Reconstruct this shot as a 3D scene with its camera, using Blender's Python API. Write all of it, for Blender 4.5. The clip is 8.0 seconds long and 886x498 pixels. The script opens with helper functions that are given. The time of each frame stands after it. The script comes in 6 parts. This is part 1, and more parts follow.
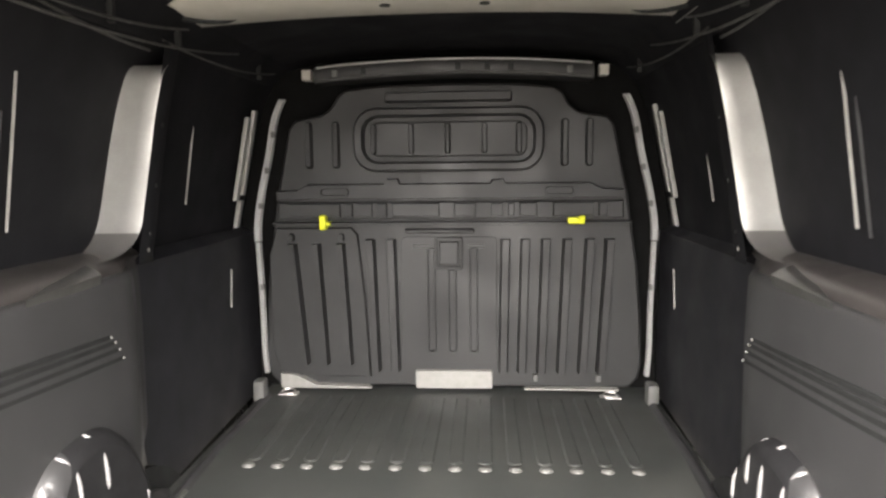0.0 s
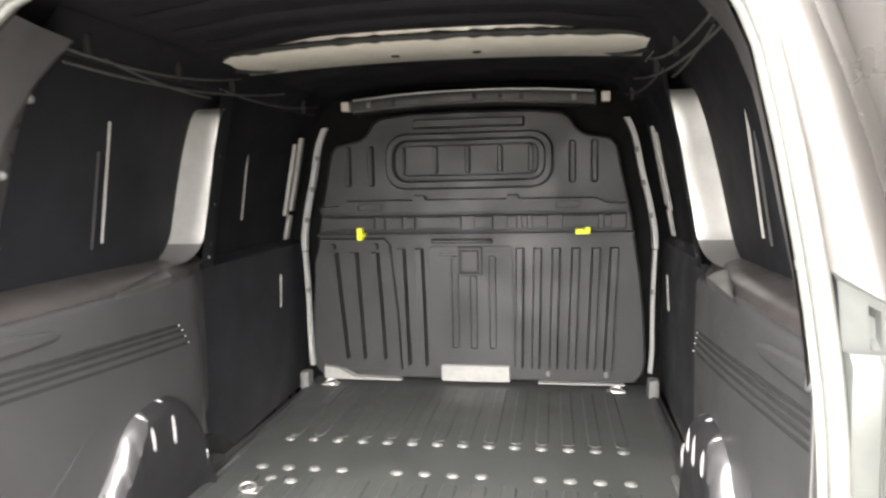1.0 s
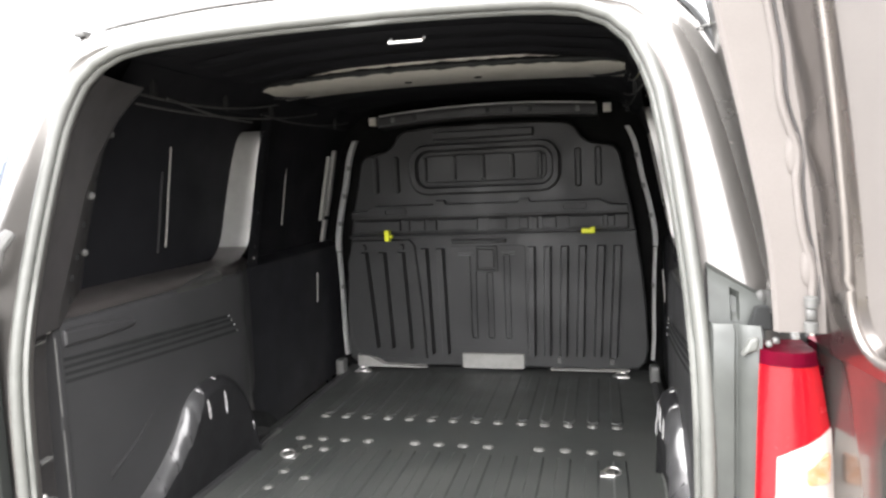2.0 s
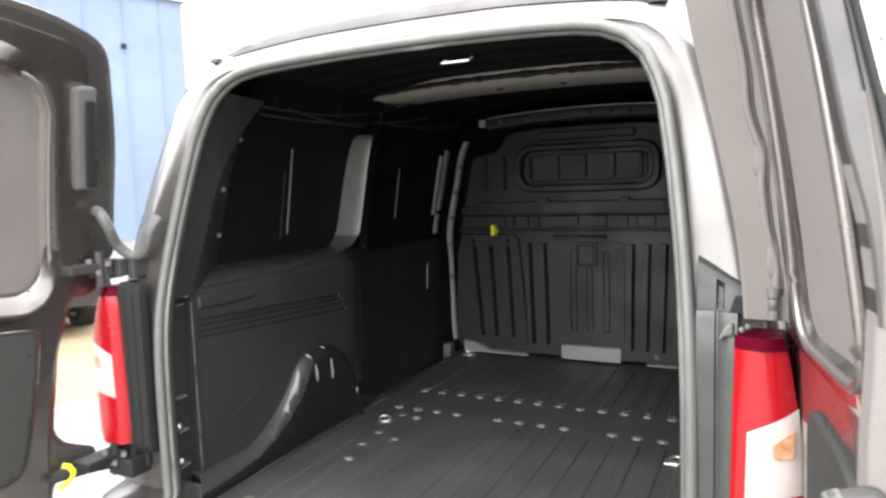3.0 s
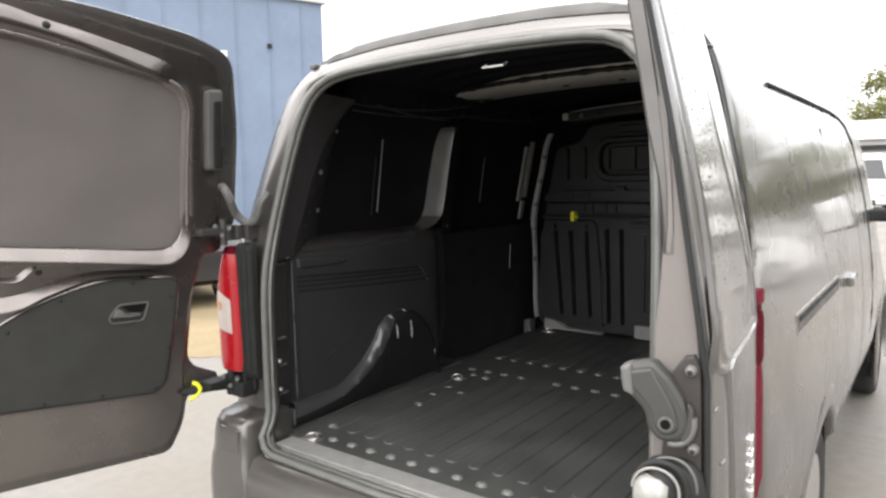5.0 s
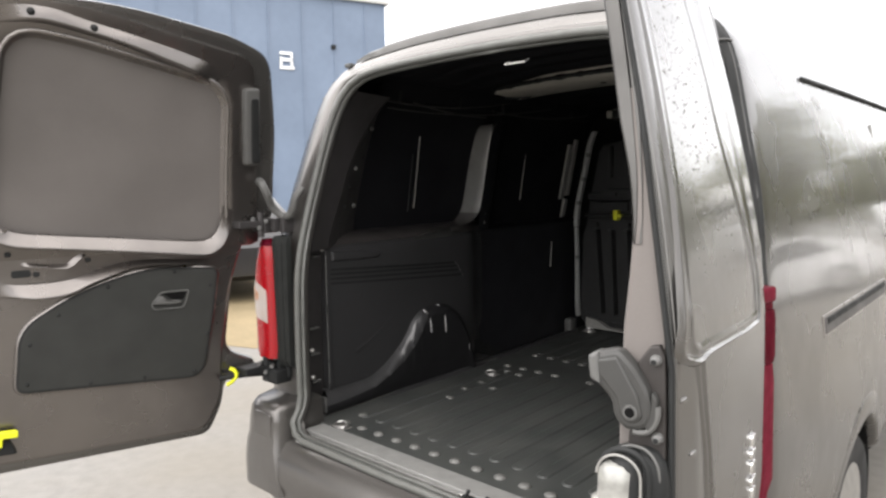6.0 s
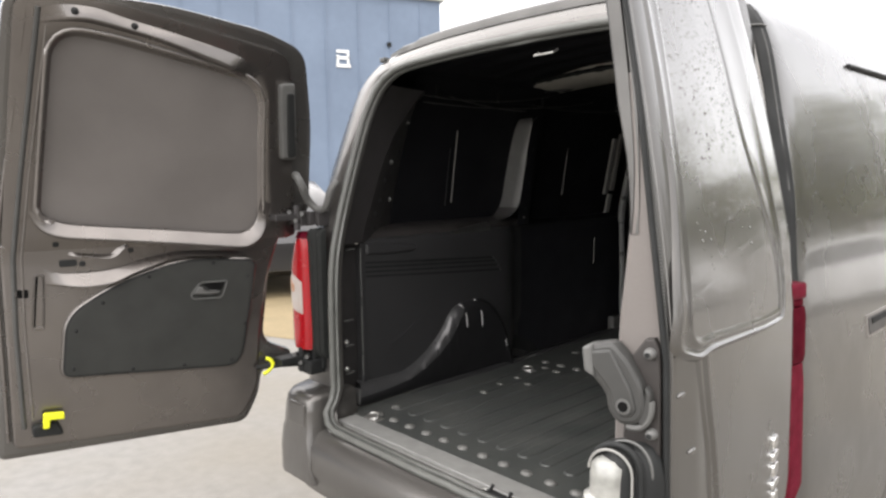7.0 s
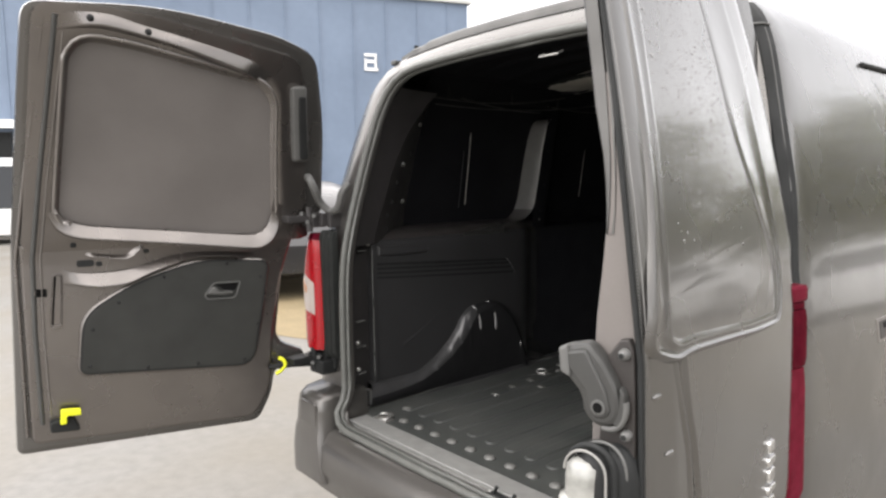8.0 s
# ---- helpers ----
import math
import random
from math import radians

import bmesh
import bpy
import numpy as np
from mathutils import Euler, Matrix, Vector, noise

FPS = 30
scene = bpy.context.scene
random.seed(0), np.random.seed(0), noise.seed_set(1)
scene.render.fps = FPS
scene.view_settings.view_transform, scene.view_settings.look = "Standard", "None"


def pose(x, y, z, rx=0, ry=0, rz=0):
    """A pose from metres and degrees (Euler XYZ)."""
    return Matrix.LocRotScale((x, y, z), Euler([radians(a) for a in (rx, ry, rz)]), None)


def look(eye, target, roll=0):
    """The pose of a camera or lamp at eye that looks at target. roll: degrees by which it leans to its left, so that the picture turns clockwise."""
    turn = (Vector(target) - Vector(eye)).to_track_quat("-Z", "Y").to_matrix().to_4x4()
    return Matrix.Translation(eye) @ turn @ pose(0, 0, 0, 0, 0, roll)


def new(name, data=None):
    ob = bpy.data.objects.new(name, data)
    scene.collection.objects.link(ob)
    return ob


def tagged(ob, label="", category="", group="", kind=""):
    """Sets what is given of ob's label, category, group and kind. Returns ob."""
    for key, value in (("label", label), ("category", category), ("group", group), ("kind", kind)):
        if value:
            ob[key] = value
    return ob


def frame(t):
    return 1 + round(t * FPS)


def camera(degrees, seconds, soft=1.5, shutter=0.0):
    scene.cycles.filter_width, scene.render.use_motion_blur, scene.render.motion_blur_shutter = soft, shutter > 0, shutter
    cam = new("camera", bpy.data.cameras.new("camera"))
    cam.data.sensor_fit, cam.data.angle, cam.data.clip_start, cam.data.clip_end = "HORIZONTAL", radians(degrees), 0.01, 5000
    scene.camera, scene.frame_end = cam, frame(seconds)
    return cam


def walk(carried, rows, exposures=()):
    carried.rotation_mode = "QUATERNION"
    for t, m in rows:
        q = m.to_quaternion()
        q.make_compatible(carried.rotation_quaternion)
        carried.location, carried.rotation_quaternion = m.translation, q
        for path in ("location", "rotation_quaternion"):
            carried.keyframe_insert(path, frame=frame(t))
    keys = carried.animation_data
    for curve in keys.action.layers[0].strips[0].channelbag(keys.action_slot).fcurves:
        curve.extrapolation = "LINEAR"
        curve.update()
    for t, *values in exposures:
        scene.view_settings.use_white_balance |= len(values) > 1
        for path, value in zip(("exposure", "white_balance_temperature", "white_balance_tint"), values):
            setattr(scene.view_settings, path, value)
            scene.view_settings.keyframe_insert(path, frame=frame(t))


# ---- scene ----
cam = camera(66.9, 8.0, soft=2.5, shutter=0.5)

PATH = [
    (0, (0.129, -0.561, 1.497), (-0.002, 1.42, 1.259), -0.6),
    (0.5, (0.223, -0.71, 1.524), (0.059, 1.271, 1.302), -1.3),
    (1, (0.354, -0.887, 1.525), (0.027, 1.076, 1.321), -1.3),
    (1.2, (0.375, -0.955, 1.54), (0.016, 1.003, 1.348), -1.5),
    (2.3, (0.62, -1.233, 1.555), (0.054, 0.674, 1.35), -2.6),
    (2.5, (0.679, -1.26, 1.552), (0.006, 0.613, 1.356), -2.5),
    (3, (0.837, -1.321, 1.55), (-0.041, 0.465, 1.356), -1.9),
    (3.5, (0.923, -1.421, 1.537), (-0.067, 0.309, 1.377), -2.2),
    (4, (1.02, -1.509, 1.53), (-0.043, 0.175, 1.355), -2.0),
    (4.5, (1.115, -1.537, 1.521), (0.006, 0.116, 1.32), -1.7),
    (4.7, (1.163, -1.53, 1.518), (0.016, 0.095, 1.314), -1.5),
    (5.8, (1.324, -1.474, 1.5), (0.019, 0.028, 1.298), -0.8),
    (6, (1.34, -1.466, 1.498), (0.002, 0.007, 1.296), -0.8),
    (6.5, (1.37, -1.431, 1.489), (-0.026, -0.014, 1.282), -0.5),
    (7, (1.398, -1.403, 1.485), (-0.057, -0.047, 1.276), -0.8),
    (7.5, (1.423, -1.381, 1.482), (-0.067, -0.062, 1.28), -0.9),
    (8, (1.449, -1.356, 1.481), (-0.063, -0.063, 1.281), -0.9),
]
EXPOSURES = [(0, 4.5, 7000, 13), (0.5, 4.95, 6900, 12.5), (1, 4.7, 6800, 12), (2.5, 3.08, 6450, 12), (3.5, 2.58, 6450, 12), (4.5, 2.09, 6550, 12), (6, 1.78, 6650, 12), (8, 1.71, 6650, 12)]
walk(cam, [(t, look(eye, target, roll)) for t, eye, target, roll in PATH], exposures=EXPOSURES)

# ---- light: bright overcast sky ----
world = bpy.data.worlds.new("overcast_sky")
scene.world = world
world.use_nodes = True
wn, wl = world.node_tree.nodes, world.node_tree.links
sky = wn.new("ShaderNodeTexSky")
sky.sky_type = "NISHITA"
sky.sun_disc = False
sky.sun_elevation, sky.sun_rotation = radians(60), radians(200)
sky.air_density, sky.dust_density = 1.0, 1.2
pale = wn.new("ShaderNodeHueSaturation")
pale.inputs["Saturation"].default_value = 0.10
wl.new(sky.outputs[0], pale.inputs["Color"])
wl.new(pale.outputs[0], wn["Background"].inputs["Color"])
wn["Background"].inputs["Strength"].default_value = 0.15
sun = new("sun", bpy.data.lights.new("sun", "SUN"))
sun.data.energy, sun.data.angle, sun.data.color = 1.5, radians(130), (1.0, 0.965, 0.92)
sun.matrix_world = look((0, 0, 30), (1.5, 5.5, 0))


# ---- materials ----
def material(name, color, rough=0.5, metal=0.0, coat=0.0, grain=0.0, scale=60.0, stain=0.0, stain_scale=3.0, bump=0.0, bump_scale=200.0, tint=None, spec=0.5, wave=0.0):
    """A surface with variation at two scales: fine grain and broad stains, both in colour and gloss, and a fine relief."""
    m = bpy.data.materials.new(name)
    m.use_nodes = True
    n, l = m.node_tree.nodes, m.node_tree.links
    b = n["Principled BSDF"]
    b.inputs["Base Color"].default_value = (*color, 1)
    b.inputs["Roughness"].default_value = rough
    b.inputs["Metallic"].default_value = metal
    b.inputs["Coat Weight"].default_value = coat
    b.inputs["Coat Roughness"].default_value = 0.08
    b.inputs["Specular IOR Level"].default_value = spec
    where = n.new("ShaderNodeTexCoord")
    last = None
    for amount, size, other in ((grain, scale, None), (stain, stain_scale, tint)):
        if not amount:
            continue
        tex = n.new("ShaderNodeTexNoise")
        tex.inputs["Scale"].default_value = size
        tex.inputs["Detail"].default_value = 5
        l.new(where.outputs["Object"], tex.inputs["Vector"])
        ramp = n.new("ShaderNodeMapRange")
        ramp.inputs["From Min"].default_value, ramp.inputs["From Max"].default_value = 0.3, 0.7
        ramp.inputs["To Min"].default_value, ramp.inputs["To Max"].default_value = 0.0, amount
        l.new(tex.outputs["Fac"], ramp.inputs["Value"])
        mix = n.new("ShaderNodeMix")
        mix.data_type = "RGBA"
        goal = other or tuple(c * 0.45 for c in color)
        mix.inputs["A"].default_value = (*color, 1)
        mix.inputs["B"].default_value = (*goal, 1)
        l.new(ramp.outputs["Result"], mix.inputs["Factor"])
        if last:
            l.new(last, mix.inputs["A"])
        last = mix.outputs["Result"]
        if amount == stain:
            gloss = n.new("ShaderNodeMapRange")
            gloss.inputs["From Min"].default_value, gloss.inputs["From Max"].default_value = 0.3, 0.7
            gloss.inputs["To Min"].default_value, gloss.inputs["To Max"].default_value = rough, min(1.0, rough * 1.35 + 0.04)
            l.new(tex.outputs["Fac"], gloss.inputs["Value"])
            l.new(gloss.outputs["Result"], b.inputs["Roughness"])
    if last:
        l.new(last, b.inputs["Base Color"])
    if bump:
        tex = n.new("ShaderNodeTexNoise")
        tex.inputs["Scale"].default_value = bump_scale
        tex.inputs["Detail"].default_value = 3
        l.new(where.outputs["Object"], tex.inputs["Vector"])
        relief = n.new("ShaderNodeBump")
        relief.inputs["Strength"].default_value = bump
        relief.inputs["Distance"].default_value = 0.003
        l.new(tex.outputs["Fac"], relief.inputs["Height"])
        l.new(relief.outputs["Normal"], b.inputs["Normal"])
        if wave:
            # slow unevenness of the clear coat, which bends the reflections
            slow = n.new("ShaderNodeBump")
            slow.inputs["Strength"].default_value = wave
            slow.inputs["Distance"].default_value = 0.003
            l.new(tex.outputs["Fac"], slow.inputs["Height"])
            l.new(slow.outputs["Normal"], b.inputs["Coat Normal"])
    return m


PAINT = material("grey_metallic_paint", (0.160, 0.155, 0.147), 0.21, 0.75, 0.55, grain=0.25, scale=900, stain=0.75, stain_scale=4, tint=(0.118, 0.113, 0.107), bump=0.35, bump_scale=8, wave=0.10)
BUMPER = material("darker_grey_paint", (0.125, 0.119, 0.112), 0.27, 0.7, 0.4, grain=0.25, scale=900, stain=0.6, stain_scale=5, tint=(0.09, 0.085, 0.08), bump=0.5, bump_scale=12)
INNER = material("shaded_inner_paint", (0.0098, 0.0100, 0.0118), 0.62, 0.0, 0.0, spec=0.15, grain=0.2, scale=700, stain=0.3, stain_scale=4)
LINING = material("dark_wall_lining", (0.0365, 0.0365, 0.0375), 0.30, stain=0.4, stain_scale=5, bump=0.25, bump_scale=500, grain=0.2, scale=300)
ARCHGLINT = material("arch_rib_glint", (0.32, 0.315, 0.315), 0.2, 0.2, 0.7, stain=0.4, stain_scale=30)
DOORIN = material("inner_door_paint", (0.205, 0.188, 0.176), 0.23, 0.9, 0.8, grain=0.25, scale=800, stain=0.5, stain_scale=5, tint=(0.11, 0.10, 0.094), bump=0.9, bump_scale=7)
ARCH = material("lit_arch_plastic", (0.046, 0.046, 0.047), 0.28, 0.0, 0.7, stain=0.4, stain_scale=12, bump=0.15)
ARCHFACE = material("shaded_arch_plastic", (0.014, 0.014, 0.015), 0.5, spec=0.3, stain=0.3, stain_scale=8, bump=0.2)
STUD = material("lighter_stud_plastic", (0.125, 0.125, 0.117), 0.42, 0.0, 0.1, stain=0.3, stain_scale=40)
SHADELINING = material("shaded_door_lining", (0.0125, 0.0128, 0.0155), 0.42, stain=0.3, stain_scale=6, spec=0.5, bump=0.2, bump_scale=400)
BULK = material("bulkhead_plastic", (0.0198, 0.0200, 0.0203), 0.44, 0.0, 0.0, spec=0.4, stain=0.3, stain_scale=6, bump=0.12, bump_scale=600, grain=0.2, scale=400)
MAT = material("floor_plastic", (0.040, 0.0433, 0.0415), 0.42, stain=0.5, stain_scale=5, bump=0.2, bump_scale=500, grain=0.25, scale=350, tint=(0.07, 0.072, 0.066))
SEAL = material("grey_door_seal", (0.105, 0.108, 0.100), 0.36, stain=0.3, stain_scale=20, bump=0.1)
LIP = material("roof_lip_paint", (0.075, 0.073, 0.069), 0.34, 0.5, 0.2, stain=0.4, stain_scale=10, bump=0.3, bump_scale=30)
RUBBER = material("seal_rubber", (0.055, 0.055, 0.052), 0.38, stain=0.3, stain_scale=20, bump=0.1)
BLACK = material("black_plastic", (0.014, 0.015, 0.015), 0.55, spec=0.3, stain=0.3, stain_scale=15, bump=0.1, bump_scale=400)
GREYPL = material("grey_plastic", (0.10, 0.10, 0.096), 0.42, stain=0.2, stain_scale=20)
PANEL = material("door_panel_plastic", (0.022, 0.0232, 0.0206), 0.55, stain=0.25, stain_scale=8, bump=0.35, bump_scale=700, grain=0.2, scale=500)
BEAD = material("bead_highlight_paint", (0.27, 0.25, 0.235), 0.25, 0.8, 0.6, stain=0.4, stain_scale=6)
SHEET = material("window_panel_sheet", (0.150, 0.136, 0.127), 0.75, stain=0.3, stain_scale=3, grain=0.1, scale=300, bump=0.08, bump_scale=400)
BLANK = material("brown_grey_blank_sheet", (0.152, 0.139, 0.130), 0.7, stain=0.3, stain_scale=3, grain=0.1, scale=300, bump=0.08, bump_scale=400)
ZINC = material("bare_zinc_metal", (0.55, 0.54, 0.52), 0.3, 0.9, stain=0.3, stain_scale=25)
CREAM = material("primer_roof_bow", (0.48, 0.465, 0.41), 0.30, 0.0, 0.4, stain=0.2, stain_scale=12)
AMBER = material("amber_lens", (0.42, 0.17, 0.06), 0.2, 0.0, 0.3, grain=0.5, scale=120, stain=0.4, stain_scale=60, tint=(0.5, 0.42, 0.38))
YELLOW = material("yellow_plastic", (0.75, 0.78, 0.02), 0.4, stain=0.15, stain_scale=30)
RED = material("red_lens", (0.30, 0.002, 0.007), 0.18, 0.0, 0.2, stain=0.15, stain_scale=30)
PILLAR = material("lit_pillar_metal", (0.38, 0.375, 0.36), 0.42, 0.7, 0.1, grain=0.15, scale=300, stain=0.3, stain_scale=9)
FOOT = material("shaded_foot_metal", (0.13, 0.125, 0.12), 0.35, 0.4, 0.2, stain=0.3, stain_scale=10)
SHELF = material("shelf_glint_metal", (0.21, 0.21, 0.20), 0.28, 0.85, stain=0.4, stain_scale=12)
SILLP = material("brown_sill_paint", (0.052, 0.047, 0.045), 0.33, 0.2, 0.3, grain=0.2, scale=500, stain=0.4, stain_scale=8)
TRIM = material("pale_edge_trim", (0.33, 0.33, 0.322), 0.30, 0.0, 0.3, stain=0.3, stain_scale=25)
POST = material("brown_grey_post_paint", (0.046, 0.043, 0.043), 0.42, 0.1, 0.2, grain=0.2, scale=500, stain=0.4, stain_scale=8)
SILVER = material("scuffed_sill_metal", (0.30, 0.30, 0.288), 0.42, 0.35, stain=0.4, stain_scale=12)
DARKRED = material("dark_red_lens", (0.075, 0.0012, 0.009), 0.4, 0.0, 0.0, spec=0.04, stain=0.5, stain_scale=40, bump=0.3, bump_scale=60)
SIDERED = material("side_red_lens", (0.13, 0.008, 0.022), 0.35, 0.0, 0.0, spec=0.06, stain=0.6, stain_scale=35, tint=(0.06, 0.002, 0.006), bump=0.3, bump_scale=60)
CLEAR = material("clear_lens", (0.42, 0.385, 0.36), 0.14, 0.0, 0.4, stain=0.2, stain_scale=40, tint=(0.45, 0.26, 0.17))
PLATE = material("dark_brown_lock_plate", (0.026, 0.022, 0.020), 0.5, stain=0.4, stain_scale=25)
LEVER = material("dark_grey_lever_plastic", (0.036, 0.036, 0.034), 0.40, stain=0.3, stain_scale=30)
WATER = material("rain_water_on_paint", (0.17, 0.165, 0.16), 0.12, 0.7, 1.0)
CHEEK = material("shadowed_cheek_paint", (0.046, 0.050, 0.046), 0.42, 0.2, 0.1, stain=0.4, stain_scale=20)
HOUSING = material("dark_lamp_housing", (0.016, 0.0175, 0.0165), 0.5, 0.0, 0.0, spec=0.25, stain=0.4, stain_scale=15)
LENSW = material("milky_plastic", (0.20, 0.20, 0.185), 0.18, 0.0, 0.8, stain=0.6, stain_scale=45, tint=(0.42, 0.42, 0.39))
PALE = material("pale_grey_plastic", (0.25, 0.245, 0.23), 0.35, 0.0, 0.3, stain=0.3, stain_scale=40)
TYRE = material("tyre_rubber", (0.02, 0.02, 0.02), 0.8, stain=0.3, stain_scale=10)
GROUND = material("worn_concrete", (0.19, 0.184, 0.172), 0.45, grain=0.45, scale=14, stain=0.8, stain_scale=0.6, tint=(0.165, 0.147, 0.117), bump=0.5, bump_scale=60)
SAND = material("sandy_dirt", (0.26, 0.203, 0.113), 0.85, grain=0.4, scale=25, stain=0.5, stain_scale=1.5, bump=0.6, bump_scale=80)
WHITE = material("white_paint", (0.8, 0.8, 0.79), 0.3, 0.0, 0.6, stain=0.1, stain_scale=4)
BLUE = material("blue_cladding", (0.165, 0.215, 0.295), 0.5, stain=0.25, stain_scale=0.5, grain=0.1, scale=4)
CHROME = material("worn_chrome", (0.75, 0.75, 0.74), 0.16, 1.0, stain=0.3, stain_scale=60)
MIRROR = material("mirror_silver", (0.85, 0.86, 0.87), 0.03, 1.0)
GLASS = material("dark_glass", (0.02, 0.022, 0.025), 0.06, 0.0, 0.0)
# near-black that paints the shade in gaps, hollows and slots
VOID = material("gap_shade_black", (0.005, 0.005, 0.005), 0.85, spec=0.12, stain=0.3, stain_scale=20)
DARKCAR = material("black_car_paint", (0.02, 0.02, 0.022), 0.25, 0.2, 0.8, stain=0.2)
GREYWALL = material("pale_cladding", (0.52, 0.52, 0.50), 0.55, stain=0.2, stain_scale=1.0)
BARK = material("bark", (0.14, 0.1, 0.07), 0.9, bump=0.8, bump_scale=30, stain=0.4)
LEAF = material("leaves", (0.11, 0.12, 0.03), 0.6, grain=0.6, scale=2, tint=(0.2, 0.19, 0.06), stain=0.3)


# ---- mesh helpers ----
def part(name, bm, mat, parent=None, label=""):
    """Links a bmesh as one mesh object under a thing or a part."""
    bmesh.ops.recalc_face_normals(bm, faces=bm.faces)
    me = bpy.data.meshes.new(name)
    bm.to_mesh(me)
    bm.free()
    me.materials.append(mat)
    ob = new(name, me)
    # never deeper than thing, part, sub-part
    while parent and parent.parent and parent.parent.parent:
        parent = parent.parent
    if parent:
        ob.parent = parent
    if label:
        tagged(ob, label)
    return ob


def smooth(ob, angle=40):
    me = ob.data
    me.polygons.foreach_set("use_smooth", [True] * len(me.polygons))
    b = bmesh.new()
    b.from_mesh(me)
    for e in b.edges:
        e.smooth = len(e.link_faces) == 2 and e.calc_face_angle(0) < radians(angle)
    b.to_mesh(me)
    b.free()
    return ob


def box(bm, x0, x1, y0, y1, z0, z1, bevel=0.0, warp=None, seg=2):
    r = bmesh.ops.create_cube(bm, size=1)
    vs = r["verts"]
    for v in vs:
        v.co = Vector((x0 + (v.co.x + 0.5) * (x1 - x0), y0 + (v.co.y + 0.5) * (y1 - y0), z0 + (v.co.z + 0.5) * (z1 - z0)))
    if bevel:
        es = list({e for v in vs for e in v.link_edges})
        out = bmesh.ops.bevel(bm, geom=es, offset=bevel, segments=seg, affect="EDGES", profile=0.6)
        vs = list({v for f in out["faces"] for v in f.verts} | {v for v in vs if v.is_valid})
    if warp:
        for v in vs:
            v.co = Vector(warp(*v.co))
    return vs


def grid(bm, rings, closed=True, cap=False):
    """A skin over rings of points, all of one length."""
    rows = [[bm.verts.new(p) for p in ring] for ring in rings]
    n = len(rings[0])
    for a, b in zip(rows, rows[1:]):
        for i in range(n if closed else n - 1):
            bm.faces.new((a[i], a[(i + 1) % n], b[(i + 1) % n], b[i]))
    if cap:
        bm.faces.new(rows[0])
        bm.faces.new(rows[-1])
    return rows


def tube(bm, path, r, n=8, closed=False):
    """A round bar along a path; r may be a number or one per point."""
    path = [Vector(p) for p in path]
    rings = []
    up = None
    for i, p in enumerate(path):
        a = path[i - 1] if i or closed else p
        b = path[(i + 1) % len(path)] if i + 1 < len(path) or closed else p
        d = (b - a).normalized()
        side = d.cross(up if up else (Vector((0, 0, 1)) if abs(d.z) < 0.9 else Vector((0, 1, 0))))
        side.normalize()
        up = side.cross(d).normalized()
        rad = r[i] if isinstance(r, (list, tuple)) else r
        rings.append([p + (side * math.cos(t) + up * math.sin(t)) * rad for t in (2 * math.pi * k / n for k in range(n))])
    if closed:
        rings.append(rings[0])
    grid(bm, rings, True, not closed)


def resample(pts, n):
    """n points evenly along a smooth line through pts."""
    pts = [np.array(p, float) for p in pts]
    fine = []
    for i in range(len(pts) - 1):
        p0, p1, p2, p3 = pts[max(i - 1, 0)], pts[i], pts[i + 1], pts[min(i + 2, len(pts) - 1)]
        for k in range(16):
            t = k / 16
            fine.append(0.5 * (2 * p1 + (p2 - p0) * t + (2 * p0 - 5 * p1 + 4 * p2 - p3) * t * t + (3 * p1 - p0 - 3 * p2 + p3) * t ** 3))
    fine.append(pts[-1])
    fine = np.array(fine)
    d = np.r_[0, np.cumsum(np.linalg.norm(np.diff(fine, axis=0), axis=1))]
    return [tuple(np.interp(s, d, fine[:, k]) for k in range(fine.shape[1])) for s in np.linspace(0, d[-1], n)]


def rounded(x0, x1, z0, z1, r, n=5):
    """A rounded rectangle, as points in a plane; r may be one radius or four (bottom left, bottom right, top right, top left)."""
    rr = r if isinstance(r, (tuple, list)) else (r,) * 4
    out = []
    for (cx, cz, a), q in zip(((x0, z0, 180), (x1, z0, 270), (x1, z1, 0), (x0, z1, 90)), rr):
        mx, mz = cx + (q if cx == x0 else -q), cz + (q if cz == z0 else -q)
        out += [(mx + q * math.cos(radians(a + 90 * k / n)), mz + q * math.sin(radians(a + 90 * k / n))) for k in range(n + 1)]
    return out


def roundpoly(corners, radii, n=5):
    """A polygon with rounded corners."""
    out = []
    m = len(corners)
    for i in range(m):
        p, a, b = (np.array(c, float) for c in (corners[i], corners[i - 1], corners[(i + 1) % m]))
        r = radii[i] if isinstance(radii, (list, tuple)) else radii
        da, db = (a - p) / np.linalg.norm(a - p), (b - p) / np.linalg.norm(b - p)
        s, e = p + da * r, p + db * r
        for k in range(n + 1):
            t = k / n
            out.append(tuple((1 - t) ** 2 * s + 2 * t * (1 - t) * p + t * t * e))
    return out


def inset(loop, d):
    """A closed loop of (a, b) moved inwards by d."""
    n = len(loop)
    area = sum(loop[i][0] * loop[(i + 1) % n][1] - loop[(i + 1) % n][0] * loop[i][1] for i in range(n))
    s = 1 if area > 0 else -1
    out = []
    for i in range(n):
        a, b = np.array(loop[i - 1]), np.array(loop[(i + 1) % n])
        t = (b - a) / (np.linalg.norm(b - a) + 1e-9)
        out.append((loop[i][0] - s * t[1] * d, loop[i][1] + s * t[0] * d))
    return out


def dense(loop, step=0.06):
    out = []
    for a, b in zip(loop, loop[1:] + loop[:1]):
        n = max(1, int(math.dist(a, b) / step))
        out += [(a[0] + (b[0] - a[0]) * k / n, a[1] + (b[1] - a[1]) * k / n) for k in range(n)]
    return out


